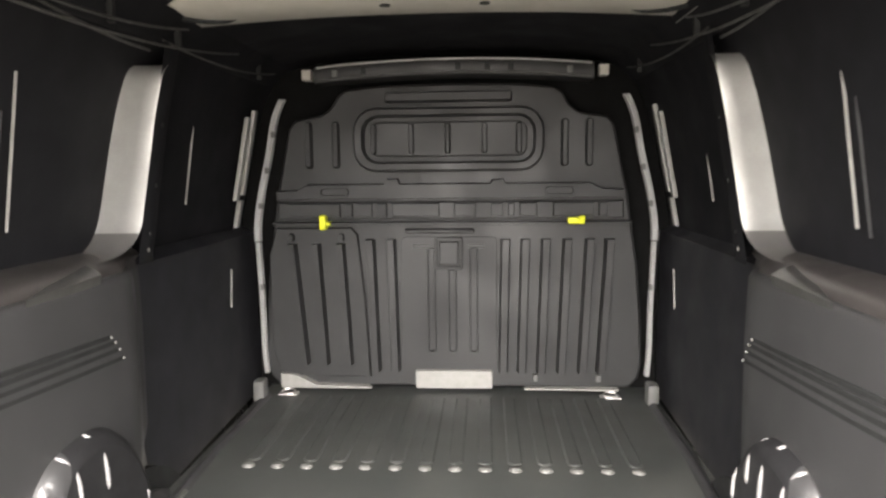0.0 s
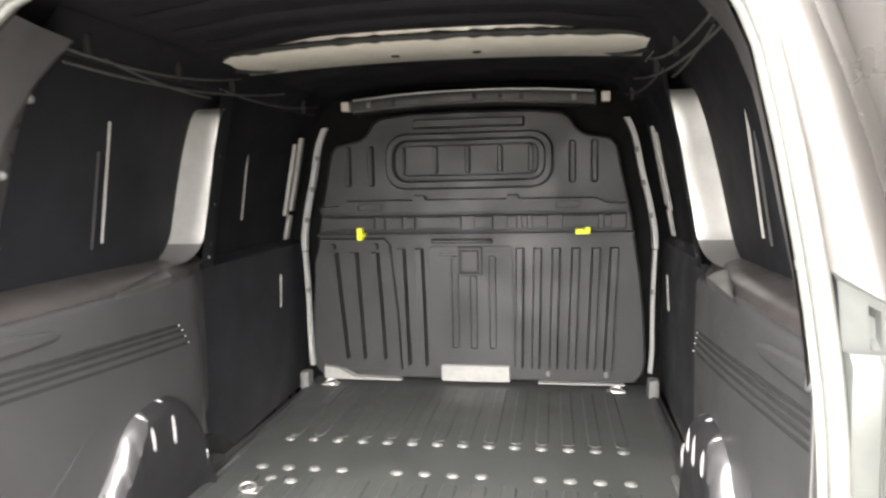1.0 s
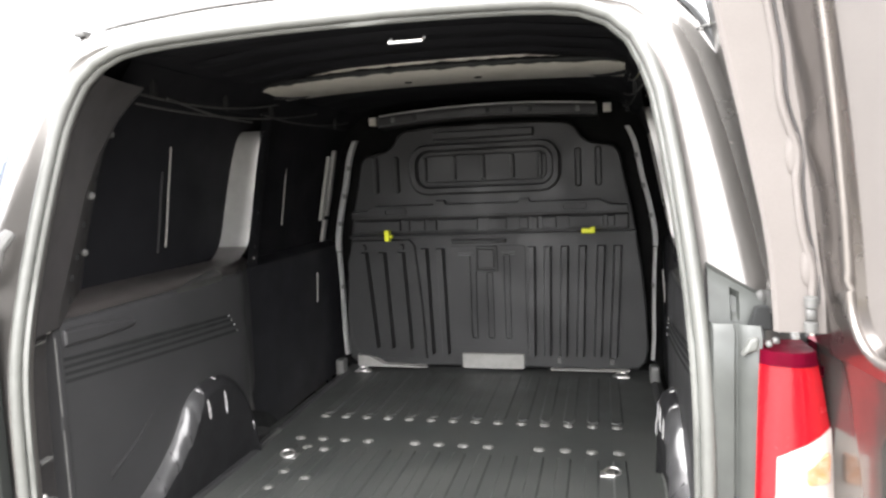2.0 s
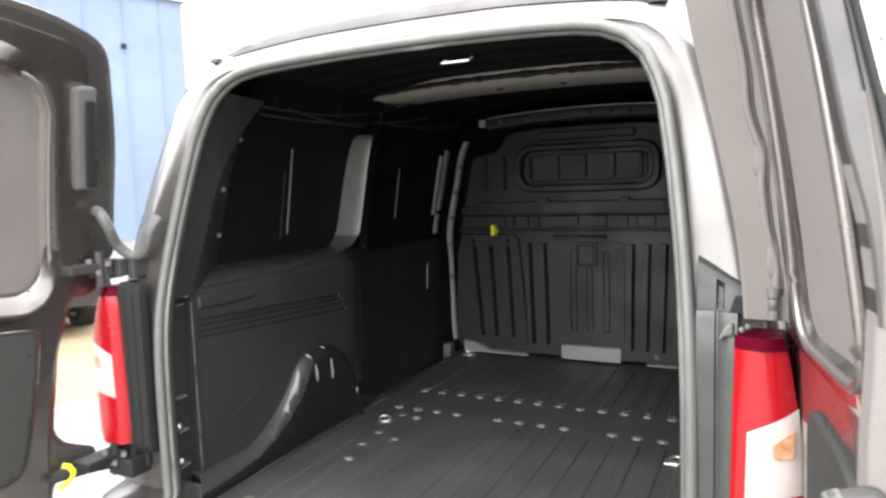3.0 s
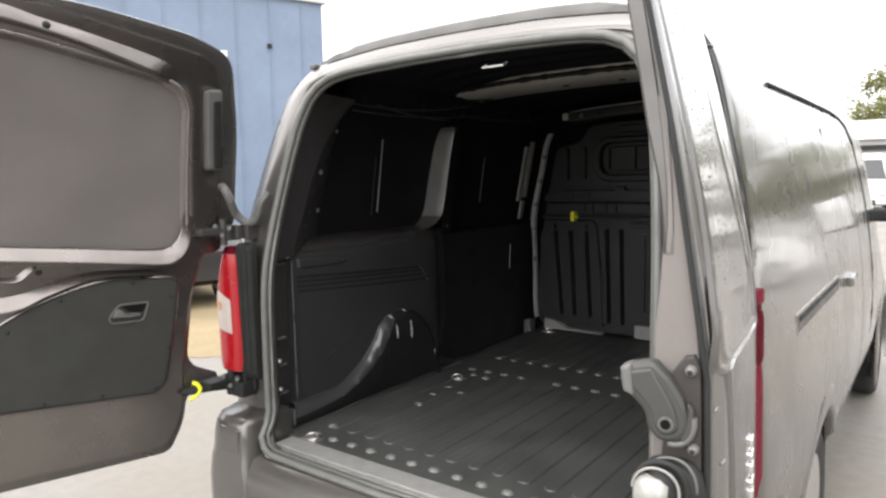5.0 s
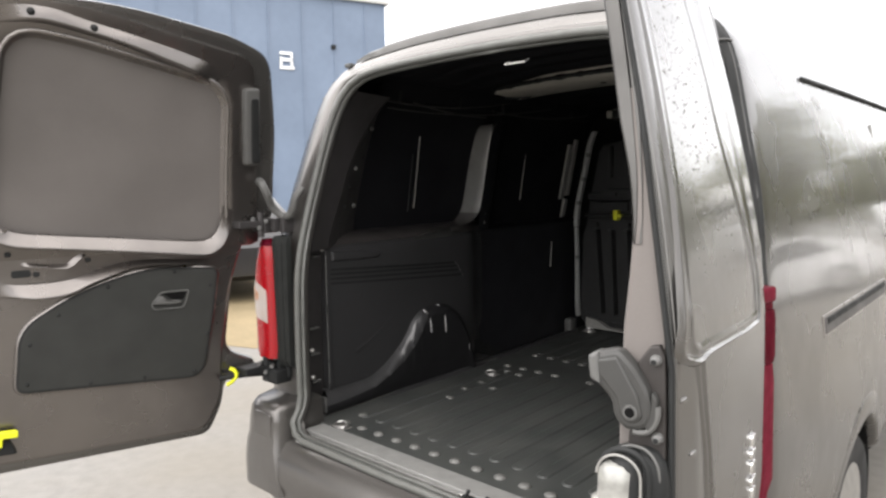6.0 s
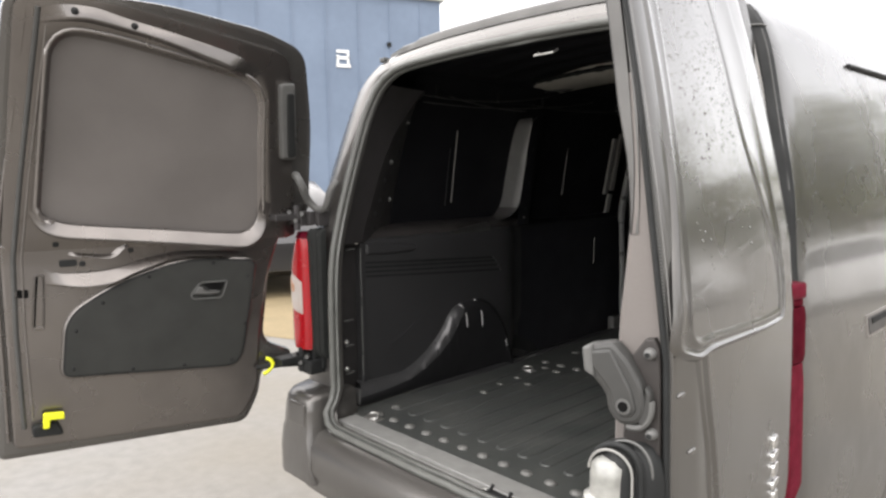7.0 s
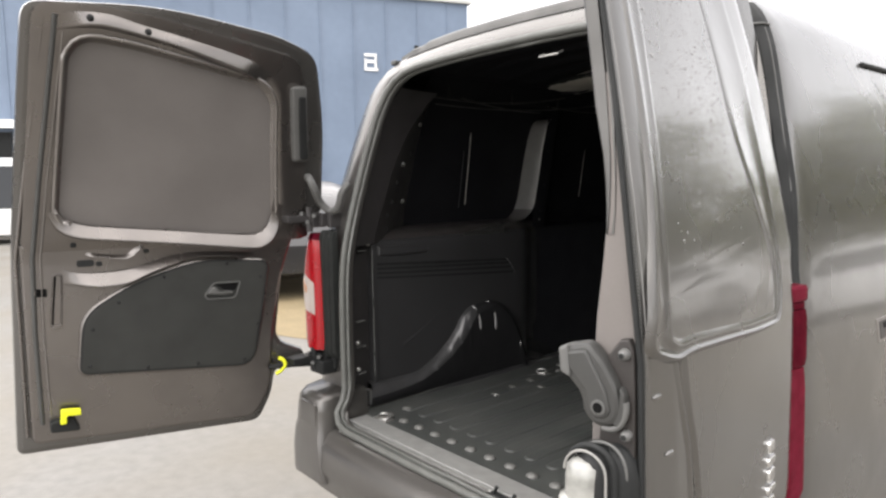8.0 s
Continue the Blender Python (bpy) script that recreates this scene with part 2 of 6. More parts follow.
def fill(bm, loop, put, w, step=0.08):
    """A face inside a loop of (a, b), cut in levels of b so that it can follow a bent surface."""
    flat = bmesh.new()
    flat.faces.new([flat.verts.new((a, b, 0)) for a, b in loop])
    lo, hi = min(b for _, b in loop), max(b for _, b in loop)
    k = lo + step
    while k < hi - 0.01:
        bmesh.ops.bisect_plane(flat, geom=flat.verts[:] + flat.edges[:] + flat.faces[:], plane_co=(0, k, 0), plane_no=(0, 1, 0))
        k += step
    bmesh.ops.triangulate(flat, faces=flat.faces[:])
    flat.verts.index_update()
    vs = [bm.verts.new(put(v.co.x, v.co.y, w)) for v in flat.verts]
    for f in flat.faces:
        bm.faces.new([vs[v.index] for v in f.verts])
    flat.free()


def slab(bm, loop, put, w0, w1, bevel=0.004):
    """A plate with a rounded rim: loop of (a, b), laid into the world by put(a, b, depth), from depth w0 to w1 (the seen side)."""
    s = 1 if w1 > w0 else -1
    rings = [[put(a, b, w0) for a, b in loop], [put(a, b, w1 - s * bevel) for a, b in loop],
             [put(a, b, w1 - s * bevel * 0.3) for a, b in inset(loop, bevel * 0.3)], [put(a, b, w1) for a, b in inset(loop, bevel)]]
    grid(bm, rings, True)
    fill(bm, inset(loop, bevel), put, w1)


# ---- ground ----
bm = bmesh.new()
grid(bm, [[(x, y, 0) for x in (-400, -60, -20, -8, 0, 8, 20, 60, 400)] for y in (-400, -60, -20, -6, 0, 6, 20, 60, 400)], False)
tagged(part("ground", bm, GROUND), "pale worn concrete yard with tan stains and puddle marks", "ground", kind="structure")


def dirt(name, cx, cy, rx, ry, seed):
    rng = random.Random(seed)
    bm = bmesh.new()
    n = 40
    f = bm.faces.new([bm.verts.new((cx + rx * math.cos(a) * (1 + 0.16 * math.sin(3 * a + seed) + rng.uniform(-0.05, 0.05)), cy + ry * math.sin(a) * (1 + 0.14 * math.cos(4 * a + seed) + rng.uniform(-0.05, 0.05)), 0.004)) for a in (2 * math.pi * k / n for k in range(n))])
    tagged(part(name, bm, SAND), "patch of tan sandy dirt on the concrete", "ground", kind="structure")


dirt("ground_dirt", -6.6, 2.8, 3.0, 2.0, 1)


# ---- the van ----
FLOOR = 0.58
van = tagged(new("van"), "dark grey metallic panel van with its rear doors standing open", "van")


def rear_y(z):
    """How far the tail leans forward at a height."""
    s = z - 1.2
    low = min(1, max(0, (0.69 - z) / 0.11))
    return 0.125 * (s + math.sqrt(s * s + 0.01)) - 0.003 - 0.055 * low * low * (3 - 2 * low)


def half_loop(bottom, side, top, nb=6, ns=30, nt=14):
    a, b, c = resample(bottom, nb), resample(side, ns), resample(top, nt)
    return a[:-1] + b[:-1] + c


def mirrored(half):
    return half + [(-x, z) for x, z in half[-2:0:-1]]


OPEN_HALF = half_loop([(0, 0.572), (0.3, 0.572), (0.625, 0.575)],
                      [(0.625, 0.575), (0.672, 0.597), (0.692, 0.645), (0.697, 0.9), (0.695, 1.15), (0.683, 1.35), (0.66, 1.55), (0.636, 1.70)],
                      [(0.636, 1.70), (0.60, 1.795), (0.54, 1.85), (0.44, 1.875), (0.2, 1.886), (0, 1.888)])
BODY_HALF = half_loop([(0, 0.44), (0.4, 0.44), (0.86, 0.44)],
                      [(0.86, 0.44), (0.92, 0.5), (0.943, 0.75), (0.935, 1.0), (0.905, 1.25), (0.87, 1.45), (0.825, 1.65), (0.785, 1.78)],
                      [(0.785, 1.78), (0.735, 1.87), (0.62, 1.945), (0.35, 1.978), (0.15, 1.985), (0, 1.987)])
ROOM_HALF = half_loop([(0, 0.55), (0.4, 0.55), (0.86, 0.55)],
                      [(0.86, 0.55), (0.90, 0.6), (0.918, 0.8), (0.915, 1.0), (0.899, 1.2), (0.868, 1.4), (0.818, 1.62), (0.775, 1.76)],
                      [(0.775, 1.76), (0.725, 1.85), (0.62, 1.915), (0.35, 1.950), (0.15, 1.957), (0, 1.959)])
OPENING, BODY, ROOM = mirrored(OPEN_HALF), [(x - 0.02, z) for x, z in mirrored(BODY_HALF)], [(x - 0.02, z) for x, z in mirrored(ROOM_HALF)]


def ring(loop, y, lean=1.0):
    return [(x, y + lean * rear_y(z), z) for x, z in loop]


def mixed(a, b, t):
    return [(p[0] + (q[0] - p[0]) * t, p[1] + (q[1] - p[1]) * t) for p, q in zip(a, b)]


# outer skin of sides and roof, as far as the cab's windscreen
CAB = 3.05
bm = bmesh.new()
upper = range(5, len(BODY) - 5 + 1)
skin = [ring(inset(BODY, 0.055), 0.012), ring(inset(BODY, 0.03), 0.018), ring(inset(BODY, 0.008), 0.045), ring(BODY, 0.10)]
for k in range(1, 61):
    y = 0.10 + (CAB - 0.10) * k / 60
    skin.append([(x, y + rear_y(z) * max(0, 1 - k / 30), z) for x, z in BODY])
rows = []
for s in skin:
    rows.append([s[i] for i in upper])
grid(bm, rows, False)
# wheel opening cut into the lower sides
WHEEL_Y, WHEEL_Z, ARCH_R = 1.08, 0.325, 0.362
doomed = []
for f in bm.faces:
    c = f.calc_center_median()
    if abs(c.x) > 0.6 and math.hypot(c.y - WHEEL_Y, c.z - WHEEL_Z) < ARCH_R + 0.02:
        doomed.append(f)
bmesh.ops.delete(bm, geom=doomed, context="FACES")
smooth(part("body_skin", bm, PAINT, van))

# inner skin, its near-black colour holding the shade of the load bay
bm = bmesh.new()
rows = [ring(mixed(OPENING, ROOM, 0.0), 0.022), ring(mixed(OPENING, ROOM, 0.25), 0.028), ring(mixed(OPENING, ROOM, 0.8), 0.06), ring(ROOM, 0.10)]
for k in range(1, 9):
    y = 0.10 + (2.24 - 0.10) * k / 8
    rows.append([(x, y + rear_y(z) * max(0, 1 - k / 4), z) for x, z in ROOM])
grid(bm, [[r[i] for i in upper] for r in rows], False)
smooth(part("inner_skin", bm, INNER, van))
bm = bmesh.new()
rows = [ring(mixed(OPENING, ROOM, 0.0), 0.0205), ring(mixed(OPENING, ROOM, 0.10), 0.0215), ring(mixed(OPENING, ROOM, 0.22), 0.0250), ring(mixed(OPENING, ROOM, 0.30), 0.0290)]
grid(bm, [[r[i] for i in upper] for r in rows], False)
smooth(part("flange_return", bm, BUMPER, van, "painted return of the rear opening"), 50)

# the frame round the rear opening: rebate and outer face; a darker copy of the body paint tones down its sky reflection
bm = bmesh.new()
outer = inset(BODY, 0.055)
flange = inset(OPENING, -0.021)
grid(bm, [ring(OPENING, 0.020), ring(inset(OPENING, -0.006), -0.004), ring(inset(OPENING, -0.016), -0.004), ring(flange, 0.008),
          ring(mixed(flange, outer, 0.12), 0.011), ring(mixed(flange, outer, 0.30), 0.010), ring(mixed(flange, outer, 0.5), 0.006),
          ring(mixed(OPENING, outer, 0.7), 0.003), ring(mixed(OPENING, outer, 0.85), 0.004), ring(outer, 0.012)], True)
rear_frame = smooth(part("rear_frame", bm, BUMPER, van), 35)
# rubber plug where the pillar meets the light
for s in (-1, 1):
    bm = bmesh.new()
    bmesh.ops.create_uvsphere(bm, u_segments=12, v_segments=6, radius=1, matrix=Matrix.Translation((s * 0.808 - 0.01, rear_y(1.335) - 0.006, 1.335)) @ Matrix.Diagonal((0.012, 0.007, 0.016, 1)))
    smooth(part("plug", bm, RUBBER, rear_frame), 80)

# door seal: a bulb on the flange with a lip
bm = bmesh.new()
tube(bm, ring(inset(OPENING, -0.010), -0.018), 0.013, 8, True)
tube(bm, ring(inset(OPENING, 0.004), -0.004), 0.008, 6, True)
smooth(part("door_seal", bm, SEAL, van, "grey rubber door seal round the rear opening"), 60)

# raised dark lip along the roof's rear edge, dying away at both ends
top_edge = sorted((x, z) for x, z in BODY if z > 1.80)
bm = bmesh.new()
rows = []
for k in range(41):
    x = -0.60 + 1.20 * k / 40
    z = float(np.interp(x, [p[0] for p in top_edge], [p[1] for p in top_edge]))
    f = min(1, k / 3, (40 - k) / 5) * (1 - 0.35 * (k in (3, 4)))
    y = rear_y(z)
    rows.append([(x, y + 0.020, z - 0.020), (x, y + 0.022, z - 0.008 + 0.012 * f), (x, y + 0.034, z - 0.004 + 0.018 * f), (x, y + 0.075, z - 0.002 + 0.018 * f), (x, y + 0.12, z - 0.001 + 0.008 * f), (x, y + 0.16, z - 0.005)])
grid(bm, rows, False)
smooth(part("roof_lip", bm, LIP, van, "dark grey raised lip along the roof's edge"), 50)
for x0, x1 in ((-0.655, -0.625), (0.595, 0.635)):
    bm = bmesh.new()
    z = float(np.interp((x0 + x1) / 2, [p[0] for p in top_edge], [p[1] for p in top_edge]))
    box(bm, x0, x1, rear_y(z) + 0.012, rear_y(z) + 0.05, z - 0.02, z - 0.003, 0.005)
    part("roof_stop", bm, RUBBER, van)
# floor: plastic liner with raised ribs
bm = bmesh.new()
box(bm, -0.80, 0.80, 0.062, 2.20, FLOOR - 0.03, FLOOR, 0.004)
floor_mat = part("load_floor", bm, MAT, van, "dark grey ribbed plastic load floor")
RIBS = [-0.619 + 0.0926 * k for k in range(14)]
for x in RIBS:
    for y0, y1 in ((1.43, 2.06), (0.20, 1.10)):
        bm = bmesh.new()
        n = 6
        wide = 0.026
        loop = rounded(x - wide, x + wide, y0, y1, wide * 0.95, 5)
        slab(bm, loop, lambda a, b, w: (a, b, FLOOR + w), -0.002, 0.0045, 0.008)
        smooth(part("rib", bm, MAT, floor_mat), 50)
STUDS = [(x, y) for y in (1.40, 1.155, 0.125) for k, x in enumerate(RIBS) if not (y == 1.155 and k in (4, 9))]
STUDS += [(-0.512, 0.60), (-0.535, 0.73), (-0.54, 0.853), (-0.445, 0.815), (-0.63, 0.22), (-0.55, 1.07), (-0.48, 1.06)]
# studs are set paler than the floor plastic
for x, y in STUDS:
    bm = bmesh.new()
    bmesh.ops.create_uvsphere(bm, u_segments=10, v_segments=6, radius=1)
    for v in bm.verts:
        v.co = Vector((x + v.co.x * 0.022, y + v.co.y * 0.019, FLOOR + v.co.z * 0.010))
    smooth(part("stud", bm, STUD, floor_mat), 80)

for s in (-1, 1):
    bm = bmesh.new()
    rows = []
    for y, x in ((0.06, 0.772), (0.3, 0.745), (0.6, 0.728), (0.85, 0.726), (1.1, 0.735), (1.5, 0.76), (2.05, 0.762)):
        rows.append([(s * (x + 0.03), y, FLOOR - 0.002), (s * (x + 0.02), y, FLOOR + 0.010), (s * (x + 0.004), y, FLOOR + 0.012), (s * (x - 0.006), y, FLOOR + 0.006), (s * (x - 0.012), y, FLOOR - 0.002)])
    grid(bm, rows, False)
    smooth(part("floor_lip", bm, LINING, floor_mat), 50)

# metal threshold between floor liner and opening
bm = bmesh.new()
box(bm, -0.68, 0.68, -0.022, 0.060, FLOOR - 0.05, FLOOR + 0.003, 0.004)
box(bm, -0.67, 0.67, -0.075, -0.020, FLOOR - 0.06, FLOOR - 0.012, 0.004)
sill = part("threshold", bm, SILVER, van, "scuffed silver sill strip behind the seal")
for x in (-0.5, -0.25, 0.25, 0.5):
    bm = bmesh.new()
    bmesh.ops.create_uvsphere(bm, u_segments=8, v_segments=5, radius=0.007, matrix=Matrix.Translation((x, -0.05, FLOOR - 0.012)))
    part("screw", bm, ZINC, sill)

# panel added behind the bulkhead, closing the load bay from side to side; stops leaking light and paints the gaps'
# shade
bm = bmesh.new()
back = [(x, 2.225, z) for x, z in BODY]
grid(bm, [back, [(x, 2.245, z) for x, z in BODY]], True, True)
part("light_block_panel", bm, VOID, van)

# bulkhead
BY = 2.13
bm = bmesh.new()
half = [(0, 0.60), (0.72, 0.60), (0.76, 0.64), (0.773, 0.70), (0.765, 0.9), (0.747, 1.1), (0.722, 1.27), (0.705, 1.39), (0.672, 1.54), (0.648, 1.66), (0.62, 1.695), (0.51, 1.715), (0.475, 1.74), (0.445, 1.79), (0.41, 1.812), (0.27, 1.826), (0, 1.83)]
loop = [(x - 0.02, z) for x, z in half] + [(-x - 0.02, z) for x, z in half[-2:0:-1]]
slab(bm, loop, lambda a, b, w: (a, BY - w, b), -0.03, 0.0, 0.01)
bulkhead = part("bulkhead", bm, BULK, van, "dark grey moulded plastic bulkhead with ribs and a blanked window")


def wall(bm, loop, put, base, w, bevel=0.008):
    """A raised field with steep sloping walls."""
    grid(bm, [[put(a, b, base) for a, b in loop], [put(a, b, w * 0.88) for a, b in inset(loop, bevel * 0.75)], [put(a, b, w) for a, b in inset(loop, bevel)]], True)
    fill(bm, inset(loop, bevel), put, w)


def on_bulk(a, b, w):
    return (a, BY - w * (1.15 if w > 0 else 1.0), b)


def raised(name, loop, w, mat=BULK, bevel=0.008, base=-0.004, parent=None, put=on_bulk, label=""):
    bm = bmesh.new()
    wall(bm, loop, put, base, w, bevel)
    return smooth(part(name, bm, mat, parent or bulkhead, label), 35)


BC = -0.02


def bar_loop(x0, x1, z0, z1, r=None):
    return rounded(BC + x0, BC + x1, z0, z1, r if r is not None else 0.45 * min(x1 - x0, z1 - z0), 4)


# blanked window: rim, sunk field and its ribs
def rim(name, loop_o, loop_i, w, parent, mat, put, bevel=0.008, label=""):
    """A raised frame between two loops of one length."""
    bm = bmesh.new()
    grid(bm, [[put(a, b, -0.004) for a, b in loop_o], [put(a, b, w * 0.7) for a, b in loop_o], [put(a, b, w) for a, b in inset(loop_o, bevel)],
              [put(a, b, w) for a, b in inset(loop_i, -bevel)], [put(a, b, w * 0.7) for a, b in loop_i], [put(a, b, -0.004) for a, b in loop_i]], True)
    return smooth(part(name, bm, mat, parent, label), 40)


rim("window_rim", bar_loop(-0.378, 0.372, 1.486, 1.735, 0.09), bar_loop(-0.338, 0.332, 1.525, 1.70, 0.06), 0.042, bulkhead, BULK, on_bulk)
raised("window_blank", bar_loop(-0.315, 0.31, 1.542, 1.685, 0.04), 0.010)
for x in (-0.30, -0.15, -0.005, 0.14, 0.275):
    raised("rib", bar_loop(x - 0.015, x + 0.015, 1.552, 1.678), 0.028, bevel=0.009)
for x in (-0.565, -0.455, 0.455, 0.55):
    raised("rib", bar_loop(x - 0.017, x + 0.017, 1.50, 1.69), 0.018, bevel=0.009)
raised("grip_ledge", bar_loop(-0.255, 0.25, 1.755, 1.80, 0.012), 0.03)
# cross band with its tabs and slots
band = [(-0.70, 1.375), (0.685, 1.375), (0.685, 1.412), (0.60, 1.417), (0.555, 1.44), (0.225, 1.44), (0.215, 1.456), (0.172, 1.456), (0.162, 1.44),
        (-0.195, 1.44), (-0.205, 1.46), (-0.25, 1.46), (-0.262, 1.44), (-0.57, 1.44), (-0.615, 1.418), (-0.70, 1.412)]
bm = bmesh.new()
wall(bm, dense([(BC + a, b) for a, b in band], 0.02), on_bulk, -0.004, 0.034, 0.005)
part("cross_band", bm, BULK, bulkhead)
for x in (-0.46, 0.435):
    rim("slot", bar_loop(x - 0.06, x + 0.06, 1.39, 1.425, 0.016), bar_loop(x - 0.05, x + 0.05, 1.397, 1.418, 0.010), 0.042, bulkhead, BULK, on_bulk, 0.002)
raised("lower_band", bar_loop(-0.70, 0.69, 1.293, 1.370, 0.008), 0.014)
edges = (-0.665, -0.43, -0.38, -0.30, -0.24, -0.03, 0.01, 0.115, 0.156, 0.222, 0.268, 0.357, 0.40, 0.578, 0.632)
for a, b in zip(edges, edges[1:]):
    if b - a > 0.045:
        raised("pad", bar_loop(a + 0.006, b - 0.006, 1.304, 1.364, 0.006), 0.026, bevel=0.007)
raised("seam_lip", bar_loop(-0.72, 0.72, 1.272, 1.288, 0.004), 0.034, bevel=0.004)
# hatch and ribs of the lower half
hatch = [(-0.70, 0.64), (-0.33, 0.64), (-0.345, 0.95), (-0.372, 1.235), (-0.40, 1.265), (-0.71, 1.265), (-0.745, 1.15), (-0.745, 0.75)]
bm = bmesh.new()
wall(bm, dense([(BC + a, b) for a, b in hatch], 0.03), on_bulk, -0.004, 0.014, 0.007)
hatch_part = part("hatch", bm, BULK, bulkhead)
for x0, x1 in ((-0.64, -0.60), (-0.542, -0.517), (-0.442, -0.418)):
    bm = bmesh.new()
    wall(bm, [(BC + x0 - 0.02, 1.20), (BC + x0 + 0.018, 1.20), (BC + x1 + 0.018, 0.70), (BC + x1 - 0.018, 0.70)], on_bulk, 0.012, 0.050, 0.007)
    part("rib", bm, BULK, hatch_part)
for x in (-0.645, -0.44):
    raised("hinge_boss", bar_loop(x - 0.016, x + 0.016, 1.205, 1.245, 0.014), 0.03, parent=hatch_part)
for x in (-0.323, -0.238, 0.223, 0.302, 0.384, 0.469, 0.557, 0.635):
    low = x * 0.955
    bm = bmesh.new()
    wall(bm, [(BC + x - 0.02, 1.215), (BC + x + 0.02, 1.215), (BC + low + 0.02, 0.67), (BC + low - 0.02, 0.67)], on_bulk, -0.002, 0.040, 0.007)
    part("rib", bm, BULK, bulkhead)
for x, z1 in ((-0.077, 1.18), (0.008, 1.09), (0.095, 1.18)):
    rim("rib", bar_loop(x - 0.018, x + 0.018, 0.745, z1, 0.012), bar_loop(x - 0.010, x + 0.010, 0.753, z1 - 0.008, 0.008), 0.012, bulkhead, BULK, on_bulk, 0.002)
raised("grip_bar", bar_loop(-0.185, 0.10, 1.237, 1.260), 0.022)
rim("square_cap", bar_loop(-0.062, 0.052, 1.092, 1.222, 0.012), bar_loop(-0.05, 0.04, 1.104, 1.21, 0.008), 0.014, bulkhead, BULK, on_bulk, 0.003)
raised("cap_face", bar_loop(-0.048, 0.038, 1.106, 1.208, 0.006), 0.010)
for x in (-0.115, 0.105):
    for z in (1.188, 1.175):
        raised("vent_line", bar_loop(x - 0.035, x + 0.035, z, z + 0.006, 0.002), 0.010, GREYPL, 0.002)
raised("centre_field", bar_loop(-0.2, 0.19, 0.70, 1.225, 0.02), 0.004, bevel=0.003)
raised("floor_cutout", bar_loop(-0.148, 0.172, 0.592, 0.672, 0.008), 0.012, PALE, 0.004, label="pale plate in the bulkhead's foot")
raised("foot_strip", [(-0.73, 0.592), (-0.35, 0.592), (-0.36, 0.605), (-0.58, 0.612), (-0.66, 0.655), (-0.73, 0.66)], 0.025, PALE, 0.004, label="pale grey foot strip")
raised("foot_strip", [(0.28, 0.592), (0.66, 0.592), (0.66, 0.603), (0.28, 0.603)], 0.02, PALE, 0.003)
for x in (0.345, 0.60):
    raised("foot_stud", bar_loop(x - 0.012, x + 0.012, 0.625, 0.66, 0.008), 0.014, GREYPL, 0.004)
for x, turn in ((-0.508, 0), (0.50, 1)):
    bm = bmesh.new()
    if turn:
        box(bm, BC + x - 0.035, BC + x + 0.03, BY - 0.06, BY - 0.015, 1.278, 1.302, 0.006)
        box(bm, BC + x + 0.005, BC + x + 0.03, BY - 0.07, BY - 0.05, 1.285, 1.31, 0.006)
    else:
        box(bm, BC + x - 0.012, BC + x + 0.014, BY - 0.06, BY - 0.015, 1.258, 1.315, 0.006)
        box(bm, BC + x - 0.004, BC + x + 0.03, BY - 0.05, BY - 0.02, 1.275, 1.29, 0.005)
    part("catch", bm, YELLOW, bulkhead, "small yellow plastic catch")
# header beam over the bulkhead
def header_z(x):
    return 1.912 - 0.026 * (x / 0.53) ** 2


bm = bmesh.new()
rows = []
for k in range(23):
    x = -0.53 + 1.06 * k / 22
    z = header_z(x)
    rows.append([(x, BY + 0.02, z), (x, BY - 0.088, z), (x, BY - 0.098, z - 0.004), (x, BY - 0.102, z - 0.014), (x, BY - 0.100, z - 0.050), (x, BY - 0.092, z - 0.060), (x, BY + 0.02, z - 0.062)])
grid(bm, rows, True, True)
header = smooth(part("header_beam", bm, BULK, van, "arched dark beam over the bulkhead"), 40)
bm = bmesh.new()
tube(bm, [(x, BY - 0.100, header_z(x) - 0.003) for x in (-0.52 + 1.04 * k / 20 for k in range(21))], 0.0045, 8)
smooth(part("lip", bm, PILLAR, header), 60)
bm = bmesh.new()
tube(bm, [(x, BY - 0.099, header_z(x) - 0.054) for x in (-0.52 + 1.04 * k / 20 for k in range(21))], 0.003, 6)
smooth(part("lip", bm, GREYPL, header), 60)
for x in (-0.45, -0.34, 0.02, 0.13, 0.22, 0.44):
    bm = bmesh.new()
    z = header_z(x) - 0.032
    box(bm, x - 0.010, x + 0.010, BY - 0.108, BY - 0.096, z - 0.013, z + 0.013, 0.004)
    part("clip", bm, BLACK if x > -0.4 and x < 0.3 else GREYPL, header)
for s in (-1, 1):
    bm = bmesh.new()
    box(bm, s * 0.575 - 0.018, s * 0.575 + 0.018, BY - 0.05, BY + 0.0, 1.845, 1.885, 0.004)
    part("roof_clip", bm, CREAM, van, "pale square roof clip")

# roof bow with two holes, its mastic line and end brackets
def bow_z(x):
    return 1.922 - 0.018 * (abs(x + 0.02) / 0.72) ** 2.2


bm = bmesh.new()
rows = []
for k in range(29):
    x = -0.70 + 1.325 * k / 28
    z = bow_z(x)
    y0 = 1.06 + 0.05 * (abs(x + 0.02) / 0.69) ** 2
    y1 = 1.30 + 0.045 * (abs(x + 0.02) / 0.69) ** 2
    rows.append([(x, y0 - 0.012, z + 0.034), (x, y0, z + 0.006), (x, y0 + 0.012, z - 0.001), (x, y0 + 0.5 * (y1 - y0), z - 0.008), (x, y1 - 0.012, z - 0.012), (x, y1, z - 0.008), (x, y1 + 0.004, z + 0.03)])
grid(bm, rows, False)
bow = smooth(part("roof_bow", bm, CREAM, van, "cream primer roof bow"), 30)
